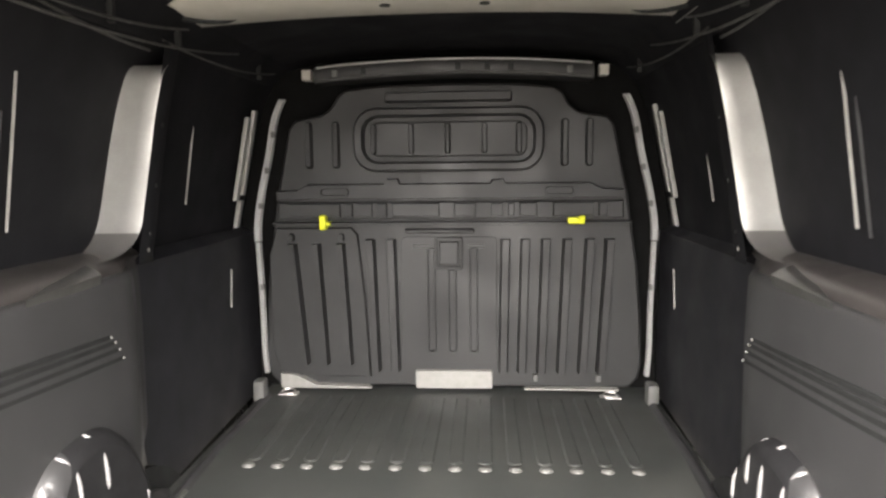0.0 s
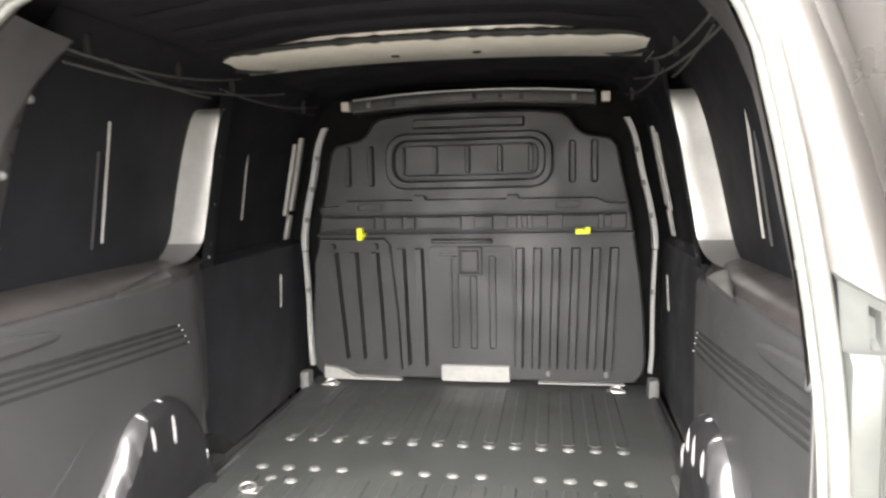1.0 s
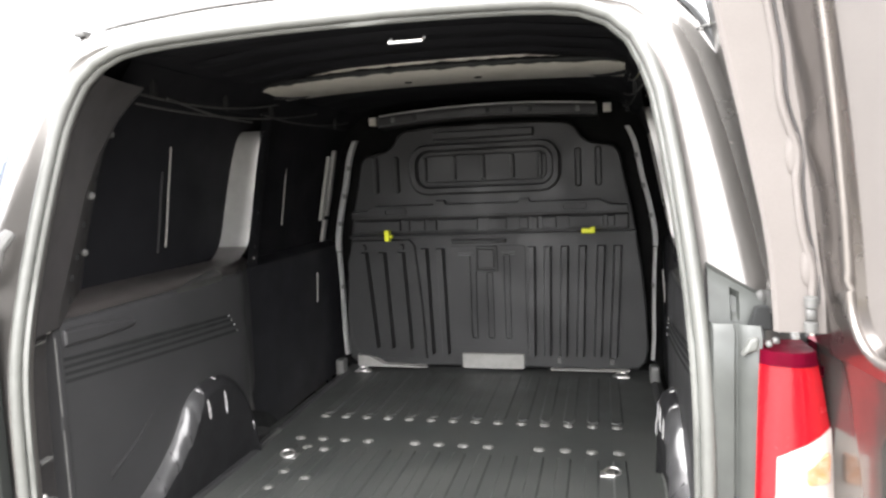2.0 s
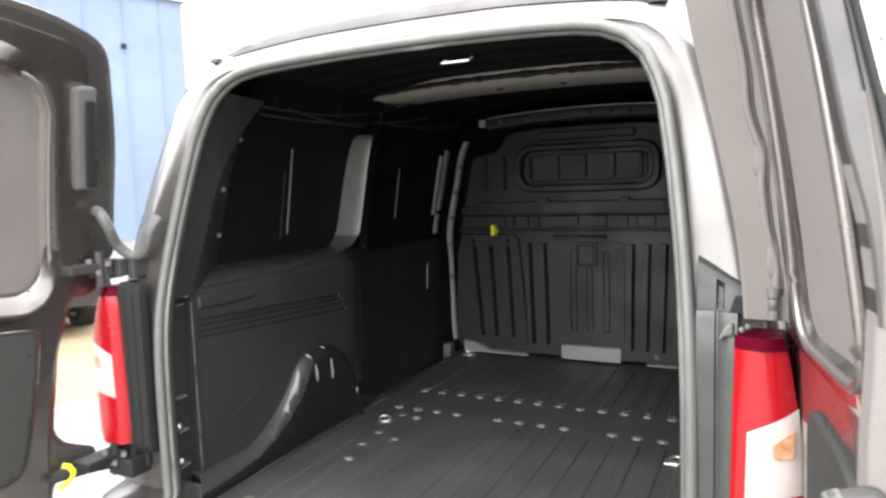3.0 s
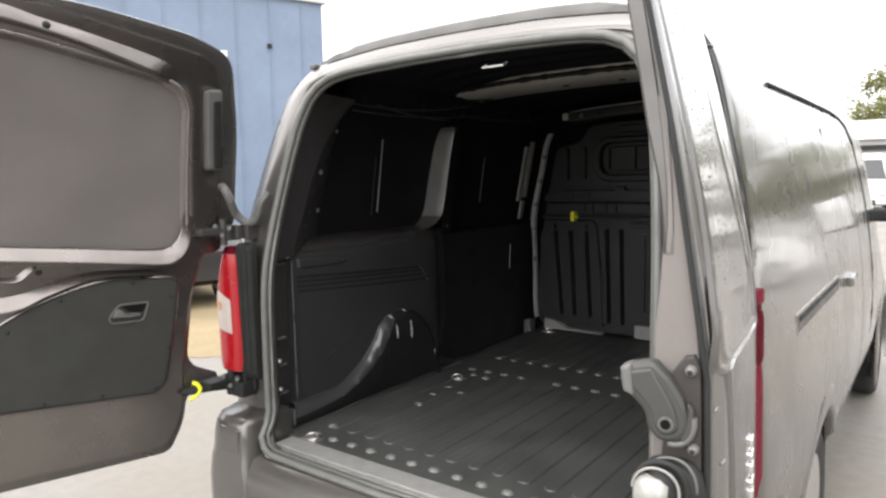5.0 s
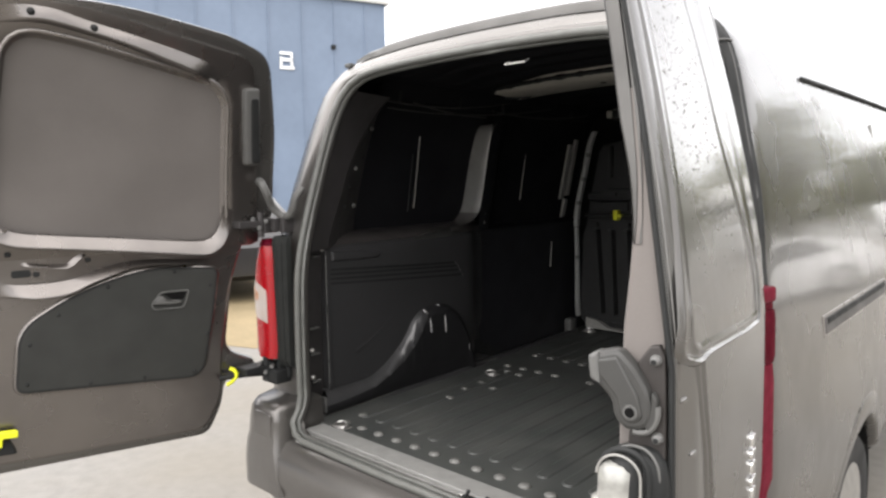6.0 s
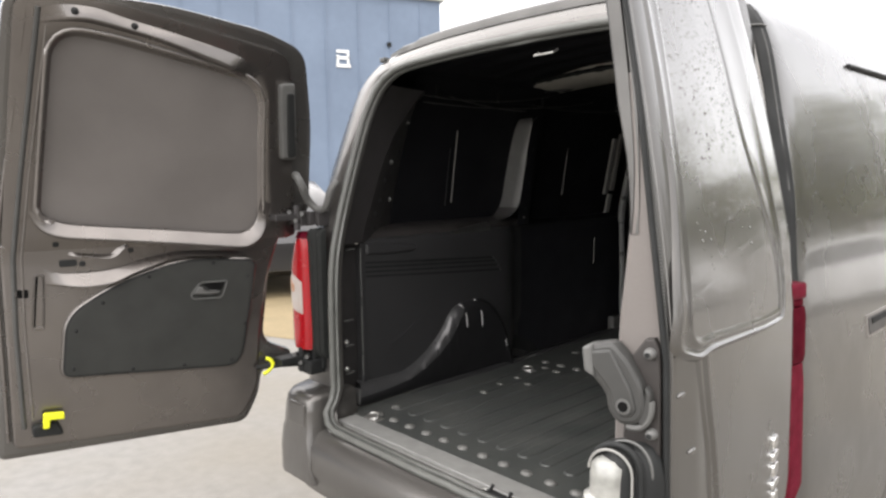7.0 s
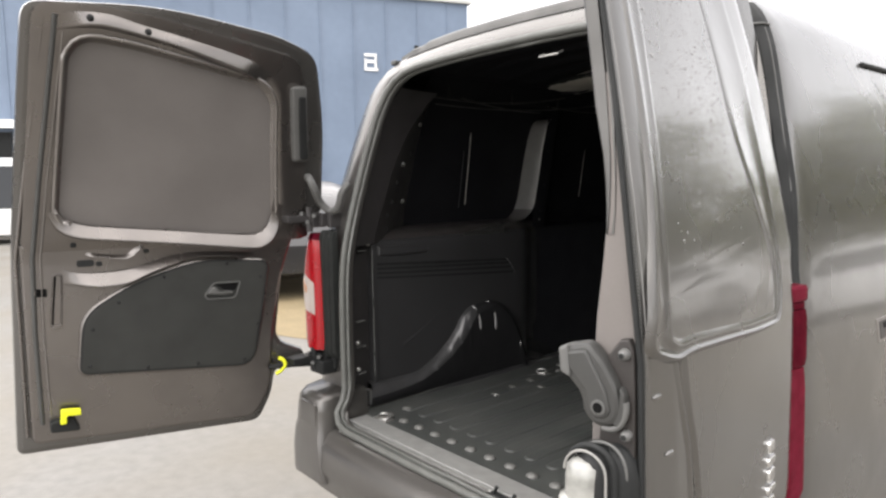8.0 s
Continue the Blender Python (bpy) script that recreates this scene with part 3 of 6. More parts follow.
for x in (-0.13, 0.125):
    bm = bmesh.new()
    tube(bm, [(x, 1.20, bow_z(x) - 0.004), (x, 1.20, bow_z(x) - 0.0115)], 0.014, 16)
    part("hole", bm, BLACK, bow)
# uneven bead of mastic between bow and roof skin
bm = bmesh.new()
rng = random.Random(8)
line, size = [], []
for k in range(60):
    x = -0.66 + 1.30 * k / 59
    line.append((x, 1.045 + 0.05 * (abs(x + 0.02) / 0.69) ** 2, bow_z(x) + 0.014))
    size.append(0.009 + 0.005 * rng.random() ** 2 + (0.004 if k % 13 == 5 else 0))
tube(bm, line, size, 7)
smooth(part("mastic", bm, BLACK, bow, "dark bead of mastic along the bow"), 80)
for s in (-1, 1):
    bm = bmesh.new()
    x0 = s * 0.665 - 0.02
    box(bm, x0 - 0.006, x0 + 0.006, 1.16, 1.352, 1.880, 1.905, 0.003)
    bracket = part("bow_bracket", bm, PILLAR, bow, "pressed end bracket of the roof bow")
    bm = bmesh.new()
    tube(bm, resample([(x0 - s * 0.004, 1.20, 1.897), (x0 - s * 0.05, 1.255, 1.899), (x0 - s * 0.10, 1.28, 1.902), (x0 - s * 0.14, 1.275, 1.905)], 12), [0.009] * 10 + [0.006, 0.003], 8)
    smooth(part("slot", bm, BLACK, bracket), 60)
# shallow ribs pressed into the roof skin behind the bow
for y in (0.30, 0.46, 0.62, 0.78, 0.94):
    bm = bmesh.new()
    rows = []
    for k in range(21):
        x = -0.62 + 1.2 * k / 20
        z = float(np.interp(abs(x + 0.02), [0, 0.15, 0.35, 0.62], [1.957, 1.955, 1.948, 1.913]))
        f = 0.012 * math.sin(math.pi * k / 20) ** 0.5
        rows.append([(x, y - 0.035, z + 0.002), (x, y - 0.018, z - f), (x, y + 0.018, z - f), (x, y + 0.035, z + 0.002)])
    grid(bm, rows, False)
    smooth(part("roof_rib", bm, INNER, van), 50)

# ---- inner sides ----
MID = -0.009


def inner_side(s):
    def at(x, y, z):
        return (s * x + MID, y, z)

    def room_x(z):
        """Half width of the outer wall at a height."""
        return float(np.interp(z, [0.6, 0.8, 1.0, 1.2, 1.4, 1.62, 1.76, 1.85, 1.915, 1.95], [0.90, 0.918, 0.915, 0.899, 0.868, 0.818, 0.775, 0.725, 0.62, 0.35])) + (0.010 if s < 0 else -0.012)

    # lower lining: one moulded sheet whose front end turns out towards the sliding door
    bm = bmesh.new()
    rows = []
    for k in range(23):
        y = 0.165 + (1.235 - 0.165) * k / 22
        f = min(1, max(0, (y - 1.03) / 0.19))
        e = 0.085 * f * f * (3 - 2 * f)
        bulge = 0.006 * math.sin(math.pi * min(1, max(0, (y - 0.2) / 0.8)))
        rows.append([at(0.765 + 0.95 * e, y, 0.56), at(0.757 + e - 0.3 * bulge, y, 0.66), at(0.751 + e - 0.5 * bulge, y, 0.80), at(0.749 + e - bulge, y, 0.95), at(0.748 + e - bulge, y, 1.08), at(0.749 + e, y, 1.18),
                     at(0.751 + e, y, 1.228), at(0.757 + e, y, 1.243), at(0.768 + e, y, 1.248), at(0.79 + e, y, 1.246)])
    grid(bm, rows, False)
    lining = smooth(part("side_lining", bm, LINING, van, "dark moulded side lining with long grooves"), 50)
    # four long grooves, each with a light bead at its front end
    for k in range(4):
        z0, z1, y1 = 1.155 - 0.0185 * k, (1.111, 1.094, 1.073, 1.048)[k] - (0.012 if s > 0 else 0), 0.925 + 0.016 * k + (0.06 if s > 0 else 0)
        bm = bmesh.new()
        path = [(0.18 + (y1 - 0.18) * j / 10, z0 + (z1 - z0) * j / 10) for j in range(11)]
        rows = []
        for y, z in path:
            x = 0.7486 - 0.006 * math.sin(math.pi * min(1, max(0, (y - 0.2) / 0.8)))
            rows.append([at(x + 0.006, y, z - 0.006), at(x - 0.0012, y, z - 0.0045), at(x - 0.0012, y, z + 0.0045), at(x + 0.006, y, z + 0.006)])
        grid(bm, rows, False)
        part("groove", bm, BLACK, lining)
        bm = bmesh.new()
        bmesh.ops.create_uvsphere(bm, u_segments=8, v_segments=5, radius=0.004, matrix=Matrix.Translation(at(0.7465, y1 + 0.006, z1 - 0.001)))
        part("bead", bm, GREYPL, lining)
    # moulded pad near the tail and a faint arc concentric with the wheel
    bm = bmesh.new()
    slab(bm, roundpoly([(0.185, 1.186), (0.30, 1.181), (0.435, 1.183), (0.452, 1.198), (0.435, 1.210), (0.30, 1.222), (0.185, 1.228)], [0.008, 0.02, 0.01, 0.008, 0.01, 0.02, 0.008], 4), lambda a, b, w: at(0.750 - w, a, b), -0.004, 0.009, 0.008)
    smooth(part("moulded_pad", bm, LINING, lining), 50)
    bm = bmesh.new()
    arc = resample([(0.30, 0.80), (0.393, 0.845), (0.472, 0.90), (0.535, 0.955), (0.60, 0.998), (0.70, 1.022), (0.82, 1.018)], 26)
    grid(bm, [[at(0.7500, y, z - 0.014), at(0.7475 - 0.004 * math.sin(math.pi * k / 25), y, z - 0.004), at(0.7475 - 0.004 * math.sin(math.pi * k / 25), y, z + 0.004), at(0.7500, y, z + 0.014)] for k, (y, z) in enumerate(arc)], False)
    smooth(part("moulded_arc", bm, LINING, lining), 80)
    # painted window sill above the lining, sloping up to the outer wall
    bm = bmesh.new()
    rows = []
    for y in (0.19, 0.3, 0.5, 0.7, 0.9, 1.05, 1.15, 1.24):
        f = min(1, max(0, (y - 1.03) / 0.19))
        e = 0.07 * f * f * (3 - 2 * f)
        rows.append([at(0.772 + e, y, 1.236), at(0.776 + e, y, 1.252), at(0.79 + e * 0.6, y, 1.268), at(0.82 + e * 0.3, y, 1.280), at(0.86, y, 1.288), at(room_x(1.29) + 0.004, y, 1.292)])
    grid(bm, rows, False)
    sill_part = smooth(part("window_sill", bm, SILLP, van, "brown-grey painted sill under the blanked window"), 60)
    # three-cornered shelf at the pillar's foot, added for the glint on the sill, its brightness in the colour
    bm = bmesh.new()
    tip, low, far = Vector((0.752, 0.66, 1.252)), Vector((0.750, 0.915, 1.262)), Vector((0.836, 0.965, 1.276))
    rows = []
    for k in range(9):
        f = k / 8
        a, b = tip.lerp(low, f), tip.lerp(far, f)
        rows.append([at(*(a + Vector((0.004, 0, -0.022)))), at(*a), at(*(a.lerp(b, 0.3) + Vector((0, 0, 0.006 * f)))), at(*(a.lerp(b, 0.7) + Vector((0, 0, 0.006 * f)))), at(*b)])
    grid(bm, rows, False)
    smooth(part("shelf", bm, SHELF, sill_part, "small shelf holding the bright glint at the pillar's foot"), 60)
    # reveal of the window's front edge: a broad face, the sky's reflection put into its colour, with a rounded, shaded
    # foot that runs out into the sill
    edge_in = ([1.27, 1.30, 1.356, 1.408, 1.504, 1.628, 1.73, 1.775, 1.81], [0.785, 0.780, 0.769, 0.762, 0.744, 0.721, 0.698, 0.689, 0.681])
    bm = bmesh.new()
    rows = []
    for y, z in resample([(0.985, 1.277), (1.04, 1.281), (1.085, 1.293), (1.118, 1.316), (1.138, 1.348), (1.147, 1.385), (1.15, 1.45), (1.15, 1.55), (1.15, 1.65), (1.152, 1.72), (1.160, 1.755), (1.180, 1.772)], 34):
        xi = float(np.interp(z, *edge_in)) + 0.02 * max(0, (1.12 - y) / 0.12) * (1 if z < 1.4 else 0)
        xo = max(room_x(z) + 0.003, xi + 0.03)
        rows.append([at(xi + 0.004, y + 0.012, z), at(xi, y + 0.001, z), at(xi + 0.004, y - 0.001, z), at(xi + 0.4 * (xo - xi), y - 0.001, z), at(xi + 0.8 * (xo - xi), y - 0.001, z), at(xo, y - 0.003, z)])
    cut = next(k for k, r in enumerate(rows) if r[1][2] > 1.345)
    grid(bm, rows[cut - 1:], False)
    pillar = smooth(part("middle_pillar", bm, PILLAR, van, "window pillar face with the sky's reflection in its colour"), 50)
    # foot takes a darker copy of the pillar's colour, as shade
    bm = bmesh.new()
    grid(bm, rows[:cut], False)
    smooth(part("pillar_foot", bm, FOOT, pillar, "rounded pillar foot in a shaded colour"), 50)
    # the pillar's inner face, turned from the sky, its shade painted near-black, with its holes
    bm = bmesh.new()
    rows = []
    for z in (1.25, 1.27, 1.356, 1.408, 1.504, 1.628, 1.73, 1.80, 1.84):
        xi = float(np.interp(z, *edge_in))
        rows.append([at(xi + 0.002, 1.153, z), at(xi + 0.001, 1.17, z), at(xi + 0.004, 1.235, z), at(xi + 0.014, 1.255, z), at(max(room_x(z), xi + 0.03) + 0.003, 1.30, z)])
    grid(bm, rows, False)
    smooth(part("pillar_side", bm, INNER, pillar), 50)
    for y, z in ((1.20, 1.33), (1.205, 1.46), (1.20, 1.62), (1.20, 1.285)):
        bm = bmesh.new()
        bmesh.ops.create_uvsphere(bm, u_segments=8, v_segments=5, radius=1, matrix=Matrix.Translation(at(float(np.interp(z, *edge_in)) + 0.001, y, z)) @ Matrix.Diagonal((0.003, 0.007, 0.007, 1)))
        part("hole", bm, STUD if z < 1.3 else BLACK, pillar)
    # wheel arch cover: a rounded shoulder along the top and a flat inner face; one plastic in a lit and a shaded colour
    outer = resample([(0.13, 0.672), (0.258, 0.667), (0.382, 0.674), (0.482, 0.722), (0.552, 0.778), (0.595, 0.826), (0.636, 0.883), (0.692, 0.916), (0.798, 0.926), (0.88, 0.905), (0.95, 0.84), (1.0, 0.75), (1.03, 0.66), (1.05, 0.58)], 90)
    inner = resample([(0.11, 0.626), (0.24, 0.632), (0.373, 0.650), (0.496, 0.698), (0.577, 0.752), (0.628, 0.80), (0.667, 0.855), (0.715, 0.886), (0.80, 0.894), (0.865, 0.872), (0.925, 0.815), (0.97, 0.735), (1.0, 0.65), (1.02, 0.575)], 90)
    steps = (0.40, 0.475, 0.545, 0.605, 0.655)
    bm = bmesh.new()
    rows, faces = [], []
    for (yo, zo), (yi, zi) in zip(outer, inner):
        prev = max([q for q in steps if q <= yo], default=yo)
        p = 0.005 * max(0, 1 - (yo - prev) / 0.05) if yo > 0.38 and yo < 0.70 else 0
        mix = lambda f, d: at(0.742 - 0.036 * d - p, yo + (yi - yo) * f, zo + (zi - zo) * f)
        rows.append([at(0.775, yo, zo + 0.006), at(0.748, yo, zo + 0.004), mix(0.0, 0.12), mix(0.18, 0.5), mix(0.45, 0.78), mix(0.75, 0.94), mix(1.0, 1.0)])
        faces.append([mix(1.0, 1.0), at(0.705, yi, zi - 0.3 * (zi - 0.575)), at(0.716, yi, zi - 0.7 * (zi - 0.575)), at(0.735, yi, 0.57)])
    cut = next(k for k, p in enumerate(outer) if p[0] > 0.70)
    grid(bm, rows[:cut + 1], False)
    arch = smooth(part("wheel_arch", bm, ARCH, van, "dark ribbed plastic wheel arch cover, its rising shoulder coloured as lit"), 55)
    # crown and inner face take the shaded copy of the arch colour
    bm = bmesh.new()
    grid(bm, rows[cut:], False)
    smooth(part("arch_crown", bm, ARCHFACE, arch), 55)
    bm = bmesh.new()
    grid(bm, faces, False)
    smooth(part("arch_face", bm, ARCHFACE, arch, "inner face in the shaded arch colour"), 55)
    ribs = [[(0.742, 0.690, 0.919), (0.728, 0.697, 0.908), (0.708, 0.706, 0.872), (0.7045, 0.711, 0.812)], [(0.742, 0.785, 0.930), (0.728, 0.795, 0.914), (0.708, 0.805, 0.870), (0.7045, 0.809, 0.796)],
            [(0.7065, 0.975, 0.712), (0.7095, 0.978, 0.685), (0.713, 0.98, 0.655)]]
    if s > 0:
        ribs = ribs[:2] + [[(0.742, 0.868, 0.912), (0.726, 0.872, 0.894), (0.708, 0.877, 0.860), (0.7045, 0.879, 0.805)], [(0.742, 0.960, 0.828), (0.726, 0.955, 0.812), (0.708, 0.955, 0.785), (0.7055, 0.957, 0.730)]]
    # pale colour paints the sky's glint onto the ribs
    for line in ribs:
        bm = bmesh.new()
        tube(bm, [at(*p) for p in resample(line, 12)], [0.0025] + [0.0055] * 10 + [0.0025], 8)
        smooth(part("arch_rib", bm, ARCHGLINT, arch), 80)
    for q in steps[1:4]:
        i = min(range(90), key=lambda j: abs(outer[j][0] - q))
        (yo, zo), (yi, zi) = outer[i], inner[i]
        bm = bmesh.new()
        tube(bm, [at(0.742 - 0.036 * min(1, f * 1.5) - 0.0015, yo + (yi - yo) * f, zo + (zi - zo) * f) for f in (0.0, 0.3, 0.65, 0.95)], 0.003, 6)
        part("seam", bm, BLACK, arch)
    # raised edge of the floor covering along the wall
    bm = bmesh.new()
    box(bm, 0.722, 0.742, 0.10, 1.22, FLOOR - 0.012, FLOOR + 0.010, 0.004, warp=at)
    part("floor_edge", bm, SEAL, van)
    # light edge of the lining beside the corner post
    bm = bmesh.new()
    box(bm, 0.743, 0.80, 0.152, 0.172, 0.60, 1.235, 0.004, warp=at)
    part("lining_edge", bm, LINING, lining)
    for z0, z1 in ((0.70, 0.785), (0.80, 0.985), (1.02, 1.215)):
        bm = bmesh.new()
        tube(bm, [at(0.7425, 0.154, z0), at(0.7425, 0.153, (z0 + z1) / 2), at(0.7425, 0.154, z1)], 0.0024, 6)
        part("lining_rim", bm, GREYPL, lining)
    bm = bmesh.new()
    box(bm, 0.708, 0.746, 0.106, 0.114, 0.60, 0.660, 0.004, warp=at)
    part("arch_end", bm, GREYPL, arch)
    # highlights on the edges of the pressed window frames, added as thin pale strips
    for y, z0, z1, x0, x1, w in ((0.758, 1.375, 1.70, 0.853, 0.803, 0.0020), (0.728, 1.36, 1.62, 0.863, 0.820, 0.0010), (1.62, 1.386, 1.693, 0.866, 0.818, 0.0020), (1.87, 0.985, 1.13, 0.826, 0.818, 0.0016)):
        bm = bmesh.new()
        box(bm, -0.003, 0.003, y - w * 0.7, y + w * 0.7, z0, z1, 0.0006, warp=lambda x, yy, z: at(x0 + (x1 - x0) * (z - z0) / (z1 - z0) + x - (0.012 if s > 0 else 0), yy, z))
        part("frame_glint", bm, PALE if w > 0.001 else LINING, van)
    # sliding door lining: the fall of light into the bay is put into its colour
    bm = bmesh.new()
    grid(bm, [[at(0.812 + 0.03 * f, y, 0.56), at(0.836, y, 0.75), at(0.842, y, 1.0), at(0.840, y, 1.2), at(0.842, y, 1.238), at(0.872, y, 1.252), at(room_x(1.26) + 0.004, y, 1.262)] for f, y in ((0, 1.20), (0.25, 1.4), (0.5, 1.6), (0.7, 1.8), (0.9, 2.06), (1, 2.21))], False)
    smooth(part("door_lining", bm, SHADELINING, van, "sliding door lining, darkened for the light's falloff"), 50)
    # door post by the bulkhead: two strips with holes, and a long trim
    bm = bmesh.new()
    for y, z0, z1 in ((2.06, 1.40, 1.73), (2.0, 1.38, 1.70), (2.05, 1.27, 1.38)):
        x0, x1 = 0.865 - 0.2 * (z0 - 1.25), 0.865 - 0.2 * (z1 - 1.25)
        box(bm, -0.008, 0.008, y - 0.018, y + 0.018, z0, z1, 0.004, warp=lambda x, yy, z: at(x0 + (x1 - x0) * (z - z0) / (z1 - z0) + x, yy, z))
    post = part("post_strip", bm, PALE, van, "pale metal post strips with bolt holes")
    for z in (1.45, 1.62):
        bm = bmesh.new()
        box(bm, 0.808 - 0.2 * (z - 1.5), 0.83 - 0.2 * (z - 1.5), 2.045, 2.07, z, z + 0.022, 0.003, warp=at)
        part("hole", bm, BLACK, post)
    for line, w in (([(0.672, 1.775), (0.706, 1.695), (0.735, 1.55), (0.768, 1.415), (0.79, 1.288), (0.793, 1.21)], 0.0105), ([(0.792, 1.205), (0.788, 1.10), (0.784, 0.937), (0.783, 0.76), (0.776, 0.66)], 0.0065)):
        bm = bmesh.new()
        rows = []
        for x, z in resample(line, 16):
            rows.append([at(x - w, 2.125, z), at(x - w, 2.102, z), at(x - w + 0.003, 2.098, z), at(x + w - 0.004, 2.098, z), at(x + w - 0.002, 2.092, z), at(x + w + 0.001, 2.092, z), at(x + w + 0.001, 2.125, z)])
        grid(bm, rows, False)
        trim_part = smooth(part("post_trim", bm, TRIM, van, "pale grey plastic edge trim beside the bulkhead"), 40)
        for x, z in (resample(line, 5)[1:4] if w > 0.01 else resample(line, 4)[1:2]):
            bm = bmesh.new()
            box(bm, x - w - 0.004, x + w * 0.2, 2.088, 2.11, z - 0.012, z + 0.012, 0.003, warp=at)
            part("trim_clip", bm, GREYPL, trim_part)
    bm = bmesh.new()
    box(bm, 0.755, 0.80, 1.98, 2.05, FLOOR - 0.01, FLOOR + 0.08, 0.015, warp=at)
    part("post_foot", bm, GREYPL, van)
    # corner post inside the opening, with bolts and pressed slots
    bm = bmesh.new()
    rows = []
    for x, z in resample([(0.735, 0.59), (0.742, 0.8), (0.742, 1.0), (0.738, 1.2), (0.72, 1.4), (0.69, 1.6), (0.655, 1.75)], 18):
        y = rear_y(z)
        rows.append([at(x - 0.02, y + 0.035, z), at(x, y + 0.045, z), at(x + 0.02, y + 0.13, z), at(x + 0.045, y + 0.165, z), at(x + 0.11, y + 0.17, z)])
    grid(bm, rows, False)
    corner = smooth(part("corner_post", bm, POST, van), 35)
    for y, z, r in ((0.075, 0.743, 0.010), (0.075, 0.851, 0.010), (0.135, 1.24, 0.009), (0.165, 1.39, 0.010)):
        bm = bmesh.new()
        bmesh.ops.create_uvsphere(bm, u_segments=10, v_segments=6, radius=r, matrix=Matrix.Translation(at(0.742 - 0.0 if z < 1.3 else 0.72, y, z)))
        part("bolt", bm, ZINC, corner)
    for z in (0.725, 0.833, 0.935, 1.215):
        bm = bmesh.new()
        box(bm, 0.738, 0.756, 0.072, 0.115, z - 0.0035, z + 0.0035, 0.002, warp=lambda x, y, z: at(x + 0.21 * (y - 0.09) - 0.002, y + rear_y(z), z))
        part("pressed_edge", bm, GREYPL, corner)
    levels = (1.24, 1.30, 1.40, 1.53, 1.65, 1.76, 1.83)

    def near_edge(z):
        return float(np.interp(z, levels, [0.738, 0.732, 0.718, 0.70, 0.688, 0.665, 0.62])), float(np.interp(z, levels, [0.165, 0.175, 0.205, 0.238, 0.29, 0.36, 0.40]))

    def far_edge(z):
        return room_x(z) - 0.004, 0.425 + 0.10 * (z - 1.4)

    def reveal_edge(z):
        return float(np.interp(z, [1.15, 1.35, 1.55, 1.70, 1.795, 1.85], [0.695, 0.683, 0.66, 0.636, 0.60, 0.54])) + 0.004, rear_y(z) + 0.03
    bm = bmesh.new()
    rows = []
    for k in range(15):
        z = 1.24 + (1.83 - 1.24) * k / 14
        (x0, y0), (x1, y1) = near_edge(z), far_edge(z)
        rows.append([at(x0 - 0.004, y0 - 0.008, z), at(x0 + 0.004, y0 + 0.006, z), at(x0 + (x1 - x0) * 0.5 - 0.004, y0 + (y1 - y0) * 0.5, z), at(x1, y1, z), at(x1 + 0.012, y1 + 0.02, z)])
    grid(bm, rows, False)
    quarter = smooth(part("quarter_panel", bm, POST, van, "brown-grey painted quarter panel inside the rear corner"), 50)
    bm = bmesh.new()
    rows = []
    for k in range(15):
        z = 1.24 + (1.83 - 1.24) * k / 14
        (x0, y0), (x1, y1) = reveal_edge(z), near_edge(z)
        rows.append([at(x0, y0, z), at(x0 * 0.6 + x1 * 0.4 + 0.003, y0 * 0.6 + y1 * 0.4, z), at(x1 - 0.004, y1 - 0.008, z)])
    grid(bm, rows, False)
    smooth(part("reveal", bm, POST, quarter), 50)
    for z, f in ((1.553, 0.35), (1.349, 0.25), (1.483, 0.3), (1.402, 0.3), (1.29, 0.35), (1.66, 0.5), (1.60, 0.75)):
        (x0, y0), (x1, y1) = near_edge(z), far_edge(z)
        bm = bmesh.new()
        bmesh.ops.create_uvsphere(bm, u_segments=8, v_segments=6, radius=0.008, matrix=Matrix.Translation(at(x0 + (x1 - x0) * f - 0.002, y0 + (y1 - y0) * f, z)) @ Matrix.Diagonal((0.4, 1, 1.2, 1)))
        part("hole", bm, BLACK, quarter)
    for y, z in ((0.411, 1.718), (0.384, 1.40), (0.32, 1.554)):
        (x0, y0), (x1, y1) = near_edge(z), far_edge(z)
        x = x0 + (x1 - x0) * min(1, max(0, (y - y0) / (y1 - y0))) - 0.006
        bm = bmesh.new()
        bmesh.ops.create_uvsphere(bm, u_segments=10, v_segments=6, radius=0.011, matrix=Matrix.Translation(at(x, y, z)))
        part("plug", bm, GREYPL, quarter)


for side in (-1, 1):
    inner_side(side)

